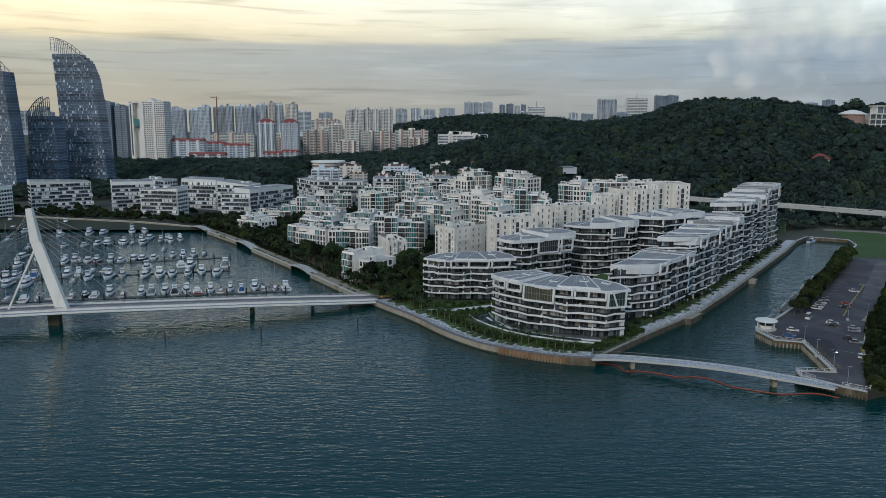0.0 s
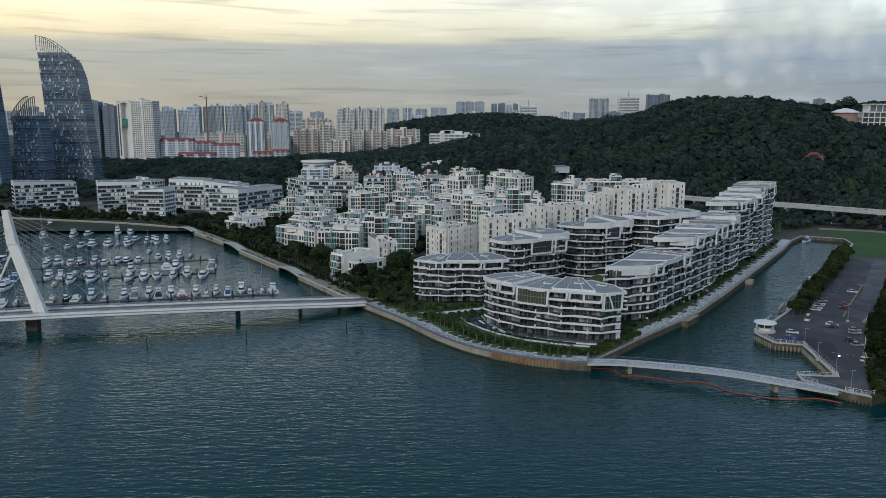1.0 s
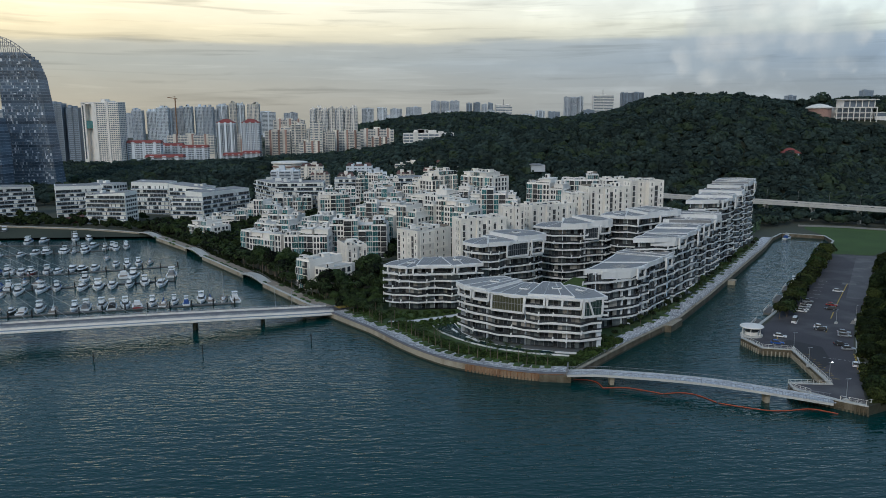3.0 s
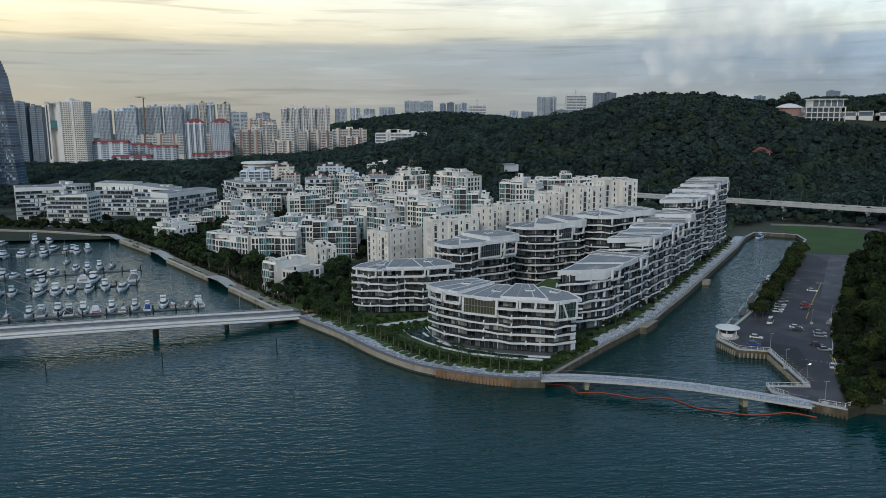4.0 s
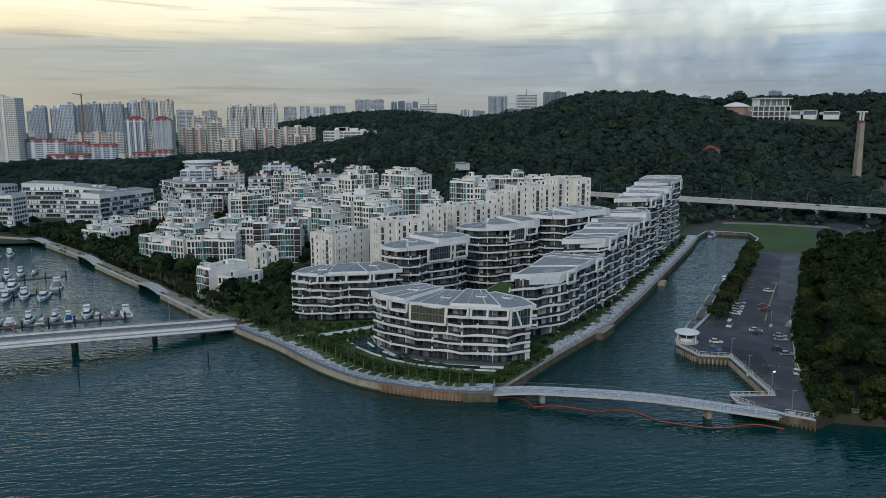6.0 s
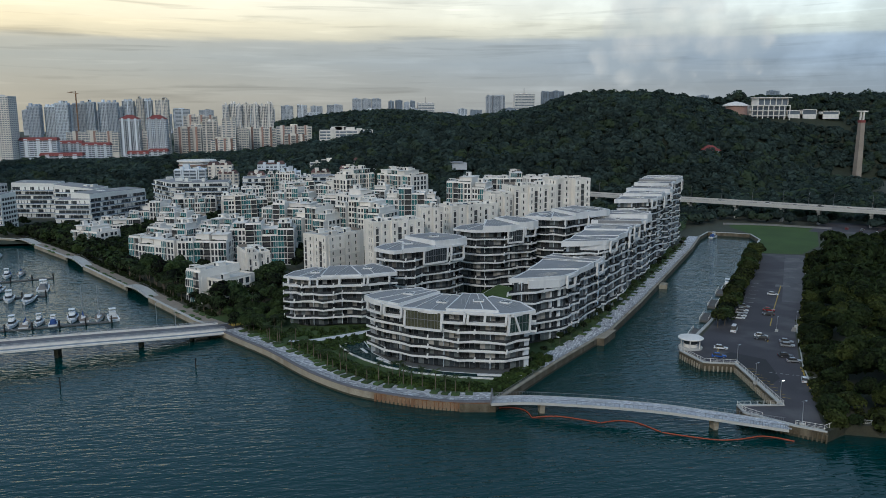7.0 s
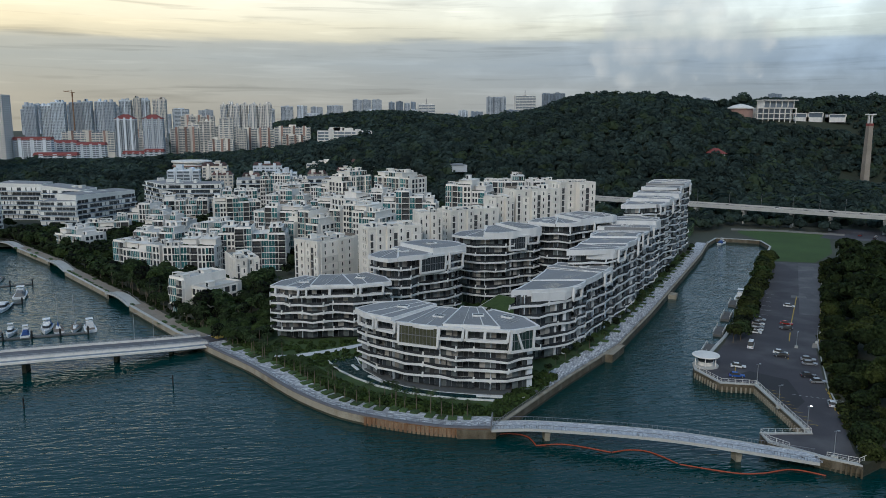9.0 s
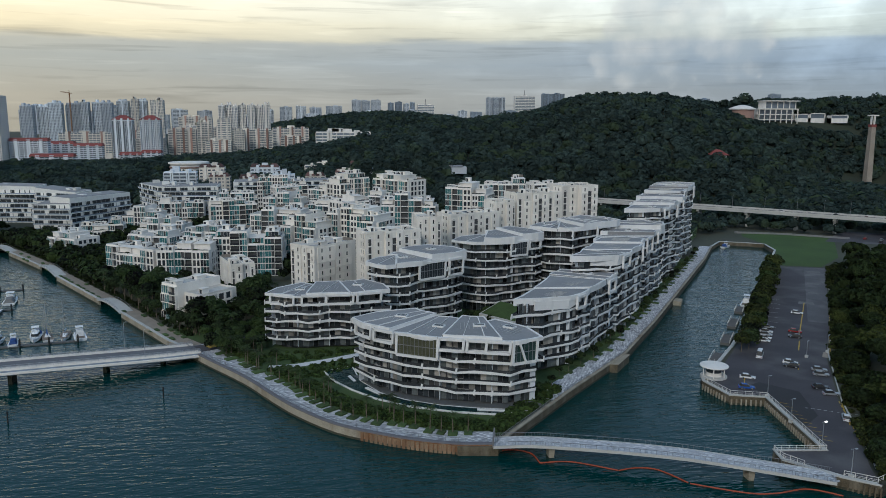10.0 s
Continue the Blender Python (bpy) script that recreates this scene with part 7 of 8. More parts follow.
# ---- marina ----
def pontoon(a, b, w=2.0):
    a, b = Vector(a), Vector(b)
    ob = thing("pontoon", "long grey timber pontoon with mooring piles", "pontoon", group="marina pontoons")
    d = (b - a).normalized()
    part("deck", strip(Geo(), [a + Vector((-d.y, d.x)) * w / 2, b + Vector((-d.y, d.x)) * w / 2], [a - Vector((-d.y, d.x)) * w / 2, b - Vector((-d.y, d.x)) * w / 2], WL - 0.3, WL + 0.4).mesh("deck", M["greyboards"]), ob)
    n = int((b - a).length / 9)
    pile = Geo().tube([(0, 0, -3), (0, 0, 4.6)], [0.32, 0.32], 10).lathe(0, 0, [(0.36, 4.4), (0.36, 4.7), (0.05, 5.1)], 10).mesh("pile", M["black"])
    for i in range(n + 1):
        p = a.lerp(b, i / max(1, n)) + Vector((-d.y, d.x)) * (w / 2 + 0.5)
        part("pile", pile, ob, "dark mooring pile with a pale cap", Matrix.Translation((p.x, p.y, 0)))
    return ob


def hull_geo(L, W, H, bow=0.38):
    """A boat's hull, bow towards +x: sections lofted from stern to stem."""
    g = Geo()
    secs = []
    for t in (0, 0.2, 0.45, 0.65, 0.8, 0.92, 1.0):
        w = W / 2 * (1 if t < 0.45 else max(0.03, 1 - ((t - 0.45) / 0.55) ** 2.2))
        sh = H * (1 + 0.28 * t * t)
        x = -L / 2 + L * t
        secs.append([(x, -w, sh), (x + 0.02 * L * t, -w * 0.86, 0.25 * H), (x * 0.96, 0, -0.35), (x + 0.02 * L * t, w * 0.86, 0.25 * H), (x, w, sh)])
    for s in secs:
        g.v += s
    for i in range(len(secs) - 1):
        for j in range(4):
            k = i * 5 + j
            g.f.append((k, k + 1, k + 6, k + 5))
            g.m.append(0)
        k = i * 5
        g.f.append((k + 4, k, k + 5, k + 9))
        g.m.append(1)
    g.f.append((0, 4, 3, 2, 1))
    g.m.append(0)
    return g


M["redhull"] = mat("red_gelcoat", (0.28, 0.04, 0.04), 0.3, vary=0.1)
M["greycanvas"] = mat("grey_canvas", (0.2, 0.2, 0.2), 0.85, vary=0.2)


def motor_boat(label, L, W, style, m, hull="hull", cover="navy"):
    ob = thing("motor_boat", label, "boat", at=m, group="moored boats")
    H = 1.15
    part("hull", hull_geo(L, W, H).mesh("hull", M[hull], M["hull"]), ob)
    k = 0.7 + L / 32
    cab = Geo().prism([(-0.18 * L, -W * 0.36), (0.24 * L, -W * 0.26), (0.30 * L, 0), (0.24 * L, W * 0.26), (-0.18 * L, W * 0.36)], H, 0,
                      taper=[(-0.18 * L, -W * 0.32, H + 1.5 * k), (0.08 * L, -W * 0.24, H + 1.5 * k), (0.12 * L, 0, H + 1.5 * k), (0.08 * L, W * 0.24, H + 1.5 * k), (-0.18 * L, W * 0.32, H + 1.5 * k)])
    part("cabin", cab.mesh("cabin", M["hull"]), ob)
    win = Geo().prism([(-0.13 * L, -W * 0.365), (0.20 * L, -W * 0.275), (0.255 * L, 0), (0.20 * L, W * 0.275), (-0.13 * L, W * 0.365)], H + 0.55 * k, 0,
                      taper=[(-0.13 * L, -W * 0.345, H + 1.15 * k), (0.14 * L, -W * 0.265, H + 1.15 * k), (0.185 * L, 0, H + 1.15 * k), (0.14 * L, W * 0.265, H + 1.15 * k), (-0.13 * L, W * 0.345, H + 1.15 * k)])
    part("windscreen", win.mesh("windscreen", M["black"]), ob, "dark tinted windscreen")
    part("cockpit_floor", Geo().box(-0.46 * L, -W * 0.36, H - 0.05, -0.2 * L, W * 0.36, H + 0.06).mesh("cockpit_floor", M["teak"]), ob, "teak cockpit floor")
    if style > 0:
        fb = Geo().box(-0.16 * L, -W * 0.28, H + 1.5 * k, 0.06 * L, W * 0.28, H + 1.95 * k).beam((-0.14 * L, -W * 0.26, H + 1.9 * k), (-0.08 * L, -W * 0.24, H + 3.0 * k), 0.1, 0.1).beam((-0.14 * L, W * 0.26, H + 1.9 * k), (-0.08 * L, W * 0.24, H + 3.0 * k), 0.1, 0.1)
        fb.box(-0.2 * L, -W * 0.3, H + 3.0 * k, 0.04 * L, W * 0.3, H + 3.1 * k)
        part("flybridge", fb.mesh("flybridge", M["hull"]), ob)
    if style > 1:
        part("canvas_cover", Geo().prism([(-0.45 * L, -W * 0.4), (-0.15 * L, -W * 0.4), (-0.15 * L, W * 0.4), (-0.45 * L, W * 0.4)], H, 0, taper=[(-0.43 * L, -W * 0.2, H + 1.4 * k), (-0.15 * L, -W * 0.25, H + 1.7 * k), (-0.15 * L, W * 0.25, H + 1.7 * k), (-0.43 * L, W * 0.2, H + 1.4 * k)]).mesh("canvas_cover", M[cover]), ob, "canvas cover")
    rail = Geo()
    for s in (-1, 1):
        pts = [(0.1 * L, s * W * 0.44, H + 0.75), (0.3 * L, s * W * 0.33, H + 0.85), (0.49 * L, s * 0.05, H + 0.95)]
        for p, q in zip(pts, pts[1:]):
            rail.beam(p, q, 0.05, 0.05)
            rail.beam((p[0], p[1], H), p, 0.05, 0.05)
    part("bow_rail", rail.mesh("bow_rail", M["metal"]), ob)
    return ob


def sail_boat(label, L, W, m, cover):
    ob = thing("sailing_boat", label, "boat", at=m, group="moored boats")
    part("hull", hull_geo(L, W, 1.0).mesh("hull", M["hull"], M["teak"]), ob)
    part("cabin", Geo().prism([(-0.15 * L, -W * 0.28), (0.22 * L, -W * 0.18), (0.22 * L, W * 0.18), (-0.15 * L, W * 0.28)], 1.0, 0, taper=[(-0.13 * L, -W * 0.24, 1.6), (0.17 * L, -W * 0.14, 1.5), (0.17 * L, W * 0.14, 1.5), (-0.13 * L, W * 0.24, 1.6)]).mesh("cabin", M["hull"]), ob)
    part("mast", Geo().tube([(0.08 * L, 0, 0.9), (0.08 * L, 0, 14.0)], [0.1, 0.06], 8).mesh("mast", M["silver"]), ob)
    part("boom", Geo().beam((0.08 * L, 0, 2.5), (-0.36 * L, 0, 2.4), 0.13, 0.13).mesh("boom", M["silver"]), ob)
    part("sail_cover", Geo().prism([(-0.34 * L, -0.25), (0.06 * L, -0.3), (0.06 * L, 0.3), (-0.34 * L, 0.25)], 2.5, 0, taper=[(-0.34 * L, -0.05, 2.85), (0.06 * L, -0.1, 3.3), (0.06 * L, 0.1, 3.3), (-0.34 * L, 0.05, 2.85)]).mesh("sail_cover", M[cover]), ob, "folded sail under a cover")
    st = Geo()
    for p in ((0.49 * L, 0, 1.2), (-0.48 * L, 0, 1.0), (0.05 * L, W * 0.45, 1.0), (0.05 * L, -W * 0.45, 1.0)):
        st.beam((0.08 * L, 0, 13.8), p, 0.03, 0.03)
    part("rigging", st.mesh("rigging", M["metal"]), ob)
    return ob


BERTH_A = [(-199, 324), (-191, 324), (-186, 326), (-181, 330), (-177, 327), (-173, 332), (-167, 332), (-162, 332), (-157, 336), (-150, 334), (-142, 336), (-138, 339), (-132, 340), (-127, 339), (-122, 341), (-117, 341), (-111, 343), (-106, 343), (-102, 345), (-96, 343), (-91, 349), (-87, 349), (-81, 349), (-76, 349)]
BERTH_B = [(-216, 355), (-207, 357), (-200, 364), (-188, 365), (-183, 371), (-174, 375), (-168, 378), (-156, 378), (-149, 380), (-143, 382), (-135, 383), (-129, 388), (-120, 385)]
BERTH_C = [(-220, 374), (-213, 376), (-198, 380), (-193, 383), (-190, 392), (-184, 394), (-163, 399), (-147, 409), (-141, 406), (-122, 410)]
BERTH_D = [(-238, 405), (-228, 414), (-216, 413), (-210, 420), (-205, 420), (-199, 418), (-192, 421), (-186, 420), (-181, 427), (-176, 427), (-170, 429), (-162, 439), (-155, 437), (-150, 441), (-145, 445)]
BERTH_E = [(-244, 472), (-232, 474), (-226, 481), (-219, 482), (-210, 485), (-205, 486), (-198, 486), (-175, 460), (-189, 495), (-182, 494), (-177, 499)]
BERTH_F = [(-271, 522), (-251, 523), (-244, 531), (-225, 537), (-216, 538), (-201, 506), (-319, 549), (-303, 536), (-293, 577), (-294, 496), (-250, 432), (-312, 516), (-283, 545)]
BERTH_G = [(-343, 589), (-249, 425), (-237, 403), (-224, 368), (-221, 371), (-215, 374), (-207, 354), (-264, 466), (-228, 414), (-237, 425), (-217, 418), (-213, 421), (-268, 516), (-244, 471), (-252, 527), (-231, 551), (-219, 543), (-220, 481), (-212, 486), (-203, 496), (-186, 499), (-179, 503)]
MOTHER = {}
rnd = random.Random(3)
for bi, berth in enumerate((BERTH_A, BERTH_B, BERTH_C, BERTH_D, BERTH_E, BERTH_F, BERTH_G)):
    for i, (x, y) in enumerate(berth):
        face = -75 + rnd.uniform(-6, 6) + (180 if bi in (0, 2) and i % 2 else 0)
        m = pose(x, y, WL - 0.1, 0, 0, face)
        kind = rnd.choice((0, 0, 1, 1, 1, 2, 2, 3, 3))
        big = rnd.choice((11.0, 13.0, 15.0)) if bi else rnd.choice((9.0, 10.5, 12))
        if (bi, i) in ((0, 21),):
            kind = 4
        if kind >= 3:
            cover = "navy" if kind == 4 or rnd.random() < 0.5 else "hull"
            key = (3, cover)
            if key not in MOTHER:
                MOTHER[key] = sail_boat("white sailing boat with a bare mast and %s sail cover" % ("blue" if cover == "navy" else "white"), 11.5, 3.5, m, cover)
                continue
        else:
            hull = rnd.choice(("hull", "hull", "hull", "hull", "black", "redhull")) if bi == 0 or rnd.random() < 0.3 else "hull"
            cover = rnd.choice(("navy", "navy", "black", "greycanvas")) if kind == 2 else ""
            key = (kind, big, hull, cover)
            if key not in MOTHER:
                tone = {"hull": "white", "black": "dark-hulled", "redhull": "red-hulled"}[hull]
                what = ("motor boat with a low dark-glazed cabin", "motor yacht with a flybridge", "motor boat under a %s canvas cover" % {"navy": "blue", "black": "black", "greycanvas": "grey", "": ""}[cover])[kind]
                MOTHER[key] = motor_boat("%s %s" % (tone, what), big, big * 0.35, kind, m, hull, cover or "navy")
                continue
        copy_thing(MOTHER[key], m)
for a, b in (((-74.8, 343.6), (-200.7, 318.6)), ((-116.1, 395.0), (-224.3, 365.5)), ((-125.9, 434.4), (-232.1, 400.9)), ((-186.9, 491.4), (-263.6, 469.8)), ((-195.7, 513.1), (-277.4, 515.0)), ((-279.3, 520.9), (-230.2, 365.5)), ((-295.1, 575.0), (-306.9, 496.3))):
    pontoon(a, b)

# ---- cable-stayed road bridge ----
BR = [Vector(p) for p in ((-30, 318.5, 5.1), (-44, 312.5, 6.0), (-76, 302, 7.6), (-120, 290.5, 8.7), (-160, 281.5, 9.0), (-230, 262, 9.0), (-360, 222, 8.0))]
BRL = smooth_line(BR, 6)
M["roadgrey"] = mat("pale_road", (0.15, 0.15, 0.16), 0.85, vary=0.15, scale=0.2, fine=2)
bridge = thing("cable_stayed_bridge", "white cable-stayed road bridge with a leaning pylon", "bridge")


def along(line, off, dz=0.0):
    o = offset_line([(p[0], p[1]) for p in line], off)
    return [Vector((a.x, a.y, p[2] + dz)) for a, p in zip(o, line)]


part("deck", strip(Geo(), along(BRL, -5.6), along(BRL, 5.6), -1.7, -0.15).mesh("deck", M["greyblue"]), bridge, "grey deck slab")
part("roadway", strip(Geo(), along(BRL, -4.6), along(BRL, 3.6), -0.15, -0.08).mesh("roadway", M["roadgrey"]), bridge, "pale grey roadway")
for o in (-5.4, 3.9, -4.2, 5.4):
    part("parapet", strip(Geo(), along(BRL, o - 0.16), along(BRL, o + 0.16), -0.2, 0.4).mesh("parapet", M["white"]), bridge, "white parapet")
    gr = Geo()
    ln = along(BRL, o, 1.0)
    for p, q in zip(ln, ln[1:]):
        gr.beam(tuple(p), tuple(q), 0.1, 0.1)
        gr.beam((p.x, p.y, p.z - 0.3), (q.x, q.y, q.z - 0.3), 0.05, 0.05)
        for k in range(3):
            c = p.lerp(q, k / 3)
            gr.beam((c.x, c.y, c.z - 0.65), tuple(c), 0.07, 0.07)
    part("guard_rail", gr.mesh("guard_rail", M["silver"]), bridge, "silver guard rail")
part("edge_girder", strip(Geo(), along(BRL, -6.4), along(BRL, -5.7), -1.25, -0.6).mesh("edge_girder", M["white"]), bridge)
part("edge_girder", strip(Geo(), along(BRL, 5.7), along(BRL, 6.4), -1.25, -0.6).mesh("edge_girder", M["white"]), bridge)
for (x, y, w) in ((-156.5, 283, 2.2), (-81, 301.5, 0.6), (-56, 308.5, 0.5), (-40, 314.5, 0.5), (-240, 259, 2.0)):
    part("pier", Geo().prism([(x - w, y - 2), (x + w, y - 2), (x + w * 0.8, y + 2), (x - w * 0.8, y + 2)], -3, 7.2 if x < -60 else 5.4).mesh("pier", M["tide"]), bridge, "dark concrete pier")
py0, py1, py2 = Vector((-151.5, 281, 7.5)), Vector((-161.5, 283, 36.3)), Vector((-163.2, 283, 49.4))
pyl = Geo()
for a, b, w0, w1 in ((py0, py1, 2.4, 2.1), (py1, py2, 1.9, 1.2)):
    pyl.prism([(a.x - w0, a.y - 1.6), (a.x + w0, a.y - 1.6), (a.x + w0 * 0.8, a.y + 1.6), (a.x - w0 * 0.8, a.y + 1.6)], a.z, 0, taper=[(b.x - w1, b.y - 1.1, b.z), (b.x + w1, b.y - 1.1, b.z), (b.x + w1 * 0.8, b.y + 1.1, b.z), (b.x - w1 * 0.8, b.y + 1.1, b.z)])
part("pylon", pyl.mesh("pylon", M["white"]), bridge, "leaning white tapered pylon")
part("back_strut", Geo().beam((-161, 283, 36), (-173.5, 280, 8.8), 0.7, 0.7).mesh("back_strut", M["white"]), bridge)
for i in range(8):
    t = i / 7
    p = py2.lerp(py1, t * 0.85)
    q = Vector((-88 - i * 7.2, 0, 0))
    yy = interp([(-360, 222), (-230, 262), (-160, 281.5), (-120, 290.5), (-76, 302), (-44, 312.5)], q.x) + 3.7
    part("stay_cable", Geo().beam(tuple(p), (q.x, yy, 8.4), 0.1, 0.1).mesh("stay_cable", M["silver"]), bridge)
    part("stay_cable", Geo().beam(tuple(p), (-185 - i * 9, 275 - i * 2.5, 9), 0.1, 0.1).mesh("stay_cable", M["silver"]), bridge)
for (x, y, z) in ((-44, 308, 6), (-52, 316, 6.4), (-96, 291, 8.2)):
    ob = thing("street_lamp", "tall slim grey street lamp on the bridge", "lamp", at=Matrix.Translation((x, y, z)), group="bridge lamps")
    part("mast", Geo().tube([(0, 0, -0.6), (0, 0, 9), (0.6, 0, 9.3)], [0.1, 0.07, 0.05], 8).mesh("mast", M["silver"]), ob)
    part("lantern", Geo().box(0.5, -0.12, 9.22, 1.2, 0.12, 9.36).mesh("lantern", M["silver"]), ob)
# road where the bridge lands
ROADL = smooth_line([(-31, 319, 0), (-18, 326, 0), (-2, 338, 0), (20, 352, 0)], 5)
part("surface", strip(Geo(), offset_line(ROADL, 4), offset_line(ROADL, -4), QUAY, QUAY + 0.09).mesh("surface", M["asphalt"]), thing("road_estate", "estate road leading off the bridge", "road", kind="structure"))
part("mark", Geo().prism([Vector(p) for p in ((-26, 320), (-20, 323.5), (-22.5, 327), (-28.5, 323.5))], QUAY + 0.09, QUAY + 0.1).mesh("mark", M["yellow"]), thing("road_marking", "yellow hatched road marking", "marking", kind="structure"))

# ---- footbridge to the car park ----
FB = smooth_line([(52, 232, 4.8), (60, 230, 5.4), (67.5, 227, 5.8), (80.5, 221.5, 6.25), (93.5, 216, 6.25), (106, 210, 5.75), (114, 206.5, 5.2), (121, 203.5, 4.7)], 4)
fbr = thing("footbridge", "pale arched footbridge with a patterned deck over the canal mouth", "bridge")
part("deck", strip(Geo(), along(FB, 2.7), along(FB, -2.7), -0.45, 0.0).mesh("deck", M["concrete"]), fbr)
part("deck_paving", strip(Geo(), along(FB, 2.45), along(FB, -2.45), 0.0, 0.03).mesh("deck_paving", M["paving"]), fbr, "pale patterned deck paving")
gp = Geo()
for i in range(len(FB) - 1):
    for k in range(34):
        t, o = rnd.random(), rnd.uniform(-2.3, 2.1)
        p, q = FB[i], FB[i + 1]
        d = (q - p).normalized()
        c = p.lerp(q, t) + Vector((-d.y, d.x, 0)) * o
        v = len(gp.v)
        for a, b in ((0, 0), (0.8, 0.1), (1.0, 0.45), (0.2, 0.35)):
            gp.v.append((c.x + d.x * a - d.y * b, c.y + d.y * a + d.x * b, c.z + 0.034 + d.z * a))
        gp.f.append((v, v + 1, v + 2, v + 3))
        gp.m.append(0)
tagged(part("deck_paver", gp.mesh("deck_paver", M["palepaving"]), fbr, "pale slanting deck stones"), kind="stuff")
for o in (2.6, -2.6):
    gr = Geo()
    ln = along(FB, o)
    for p, q in zip(ln, ln[1:]):
        gr.beam((p.x, p.y, p.z + 1.05), (q.x, q.y, q.z + 1.05), 0.08, 0.08)
        for k in range(3):
            c = p.lerp(q, k / 3)
            gr.beam((c.x, c.y, c.z), (c.x, c.y, c.z + 1.05), 0.05, 0.05)
    part("handrail", gr.mesh("handrail", M["metal"]), fbr)
    part("edge_beam", strip(Geo(), along(FB, o + 0.12), along(FB, o - 0.12), -0.62, 0.1).mesh("edge_beam", M["concrete"]), fbr)
for x, y, z in ((65, 228.4, 4.9), (105.5, 210.8, 4.9)):
    part("pier", Geo().prism([(x - 0.4, y - 0.6), (x + 0.4, y - 0.6), (x + 0.4, y + 0.6), (x - 0.4, y + 0.6)], -3, 0, taper=[(x - 0.7, y - 1.2, z), (x + 0.7, y - 1.5, z), (x + 0.7, y + 1.2, z), (x - 0.7, y + 1.5, z)]).mesh("pier", M["seawall"]), fbr)
part("gate", Geo().box(51.2, 229.4, 4.6, 51.5, 229.7, 7.2).box(52.6, 234.4, 4.6, 52.9, 234.7, 7.2).beam((51.3, 229.5, 7.1), (52.7, 234.5, 7.1), 0.25, 0.25).mesh("gate", M["metal"]), fbr, "grey steel gate")
# orange floating boom
def boom(pts):
    line = smooth_line([(x, y, WL + 0.08) for x, y in pts], 8)
    return solo("floating_boom", Geo().tube([tuple(p) for p in line], [0.17] * len(line), 8).mesh("floating_boom", M["orange"]), "orange-red floating boom on the water", "boom", group="floating booms")


boom([(52.4, 232.3), (56.8, 232.8), (60.7, 230.4), (61.5, 225.1)])
boom([(61.5, 224.9), (68.9, 224.4), (78.0, 218.7)])
boom([(78.2, 218.6), (83.1, 219.2), (87.4, 217.3), (91.1, 210.7)])
boom([(91.3, 210.3), (101.6, 204.4), (107.8, 203.4), (115.4, 204.1), (121.0, 200.2)])
# timber marker poles in the water
for x, y in ((-141.8, 257), (-104.6, 261.2), (-69.8, 268.2), (-33.4, 281.2)):
    ob = thing("marker_pole", "dark timber marker pole in the water", "pole", at=Matrix.Translation((x, y, 0)), group="marker poles")
    part("post", Geo().tube([(0, 0, -3), (0.05, 0, 5.3)], [0.22, 0.18], 8).mesh("post", M["black"]), ob)
    part("cap", Geo().box(-0.3, -0.1, 4.2, 0.3, 0.1, 4.4).mesh("cap", M["black"]), ob)
# timber fenders on the point's wall
fend = Geo().box(-0.2, -0.7, -1.5, 0.2, 0.12, QUAY - 0.3).box(-0.14, -0.78, 0.5, 0.14, -0.68, QUAY - 0.8).mesh("fender", M["brownwall"])
jetty_pile = Geo().box(-0.22, -0.34, -1.5, 0.22, 0.1, QUAY - 0.9).box(-0.16, -0.4, 1.0, 0.16, -0.3, QUAY - 1.3).mesh("fender", M["seawall"])
ob = thing("fender_row", "row of dark timber fenders on the quay wall", "fender")
for k in range(26):
    p = FRONT[-4].lerp(FRONT[-1], k / 25)
    part("fender", fend, ob, at=Matrix.Translation((p.x, p.y - 0.1, 0)) @ Matrix.Rotation(radians(-8), 4, 'Z'))
ob = thing("fender_row", "row of dark timber fenders on the quay wall", "fender")
for k in range(20):
    p = JETTY[7].lerp(JETTY[9], k / 19)
    part("fender", fend, ob, at=Matrix.Translation((p.x - 0.2, p.y - 0.2, 0)) @ Matrix.Rotation(radians(-40), 4, 'Z'))

for n, (a, b) in enumerate(((2, 3), (3, 4), (4, 5))):
    ob = thing("fender_row", "row of brown stained piles on the jetty wall", "fender")
    p, q = JETTY[a], JETTY[b]
    d = (q - p).normalized()
    for k in range(int((q - p).length / 1.3)):
        c = p + d * (0.6 + k * 1.3)
        part("fender", jetty_pile, ob, at=Matrix.Translation((c.x, c.y, 0)) @ Matrix.Rotation(math.atan2(d.y, d.x), 4, 'Z'))


# ---- car park ----
LOT = [(125, 266), (126, 254.6), (135.6, 251.4), (129.4, 217.6), (127.5, 209), (126, 203.5), (129.5, 200.5), (132.5, 207), (140, 220.5), (152.5, 245), (177, 285), (204, 319.5), (214, 335), (273, 419), (248, 428), (207, 371.5), (168, 317.5), (152, 297), (139, 281)]
sheet("road_car_park", LOT, QUAY + 0.03, M["asphalt"], "patched dark asphalt of the car park", "road")
sheet("road_patch", [(139, 262), (146, 253), (140, 236), (131, 229), (134.5, 249), (136.5, 252), (133, 259)], QUAY + 0.05, M["freshasphalt"], "fresh dark asphalt patch", "road")
sheet("lawn_field", [(284, 494), (279, 473), (250, 431), (272, 421.5), (300, 446), (345, 512), (300, 548), (289, 528), (286, 500)], QUAY + 0.03, mat("bright_lawn", (0.046, 0.088, 0.013), 0.9, vary=0.3, scale=0.06, fine=1.5, bump=0.5), "bright green mown lawn", "lawn")
M["whitepaint"] = mat("white_road_paint", (0.6, 0.6, 0.58), 0.8, vary=0.2)


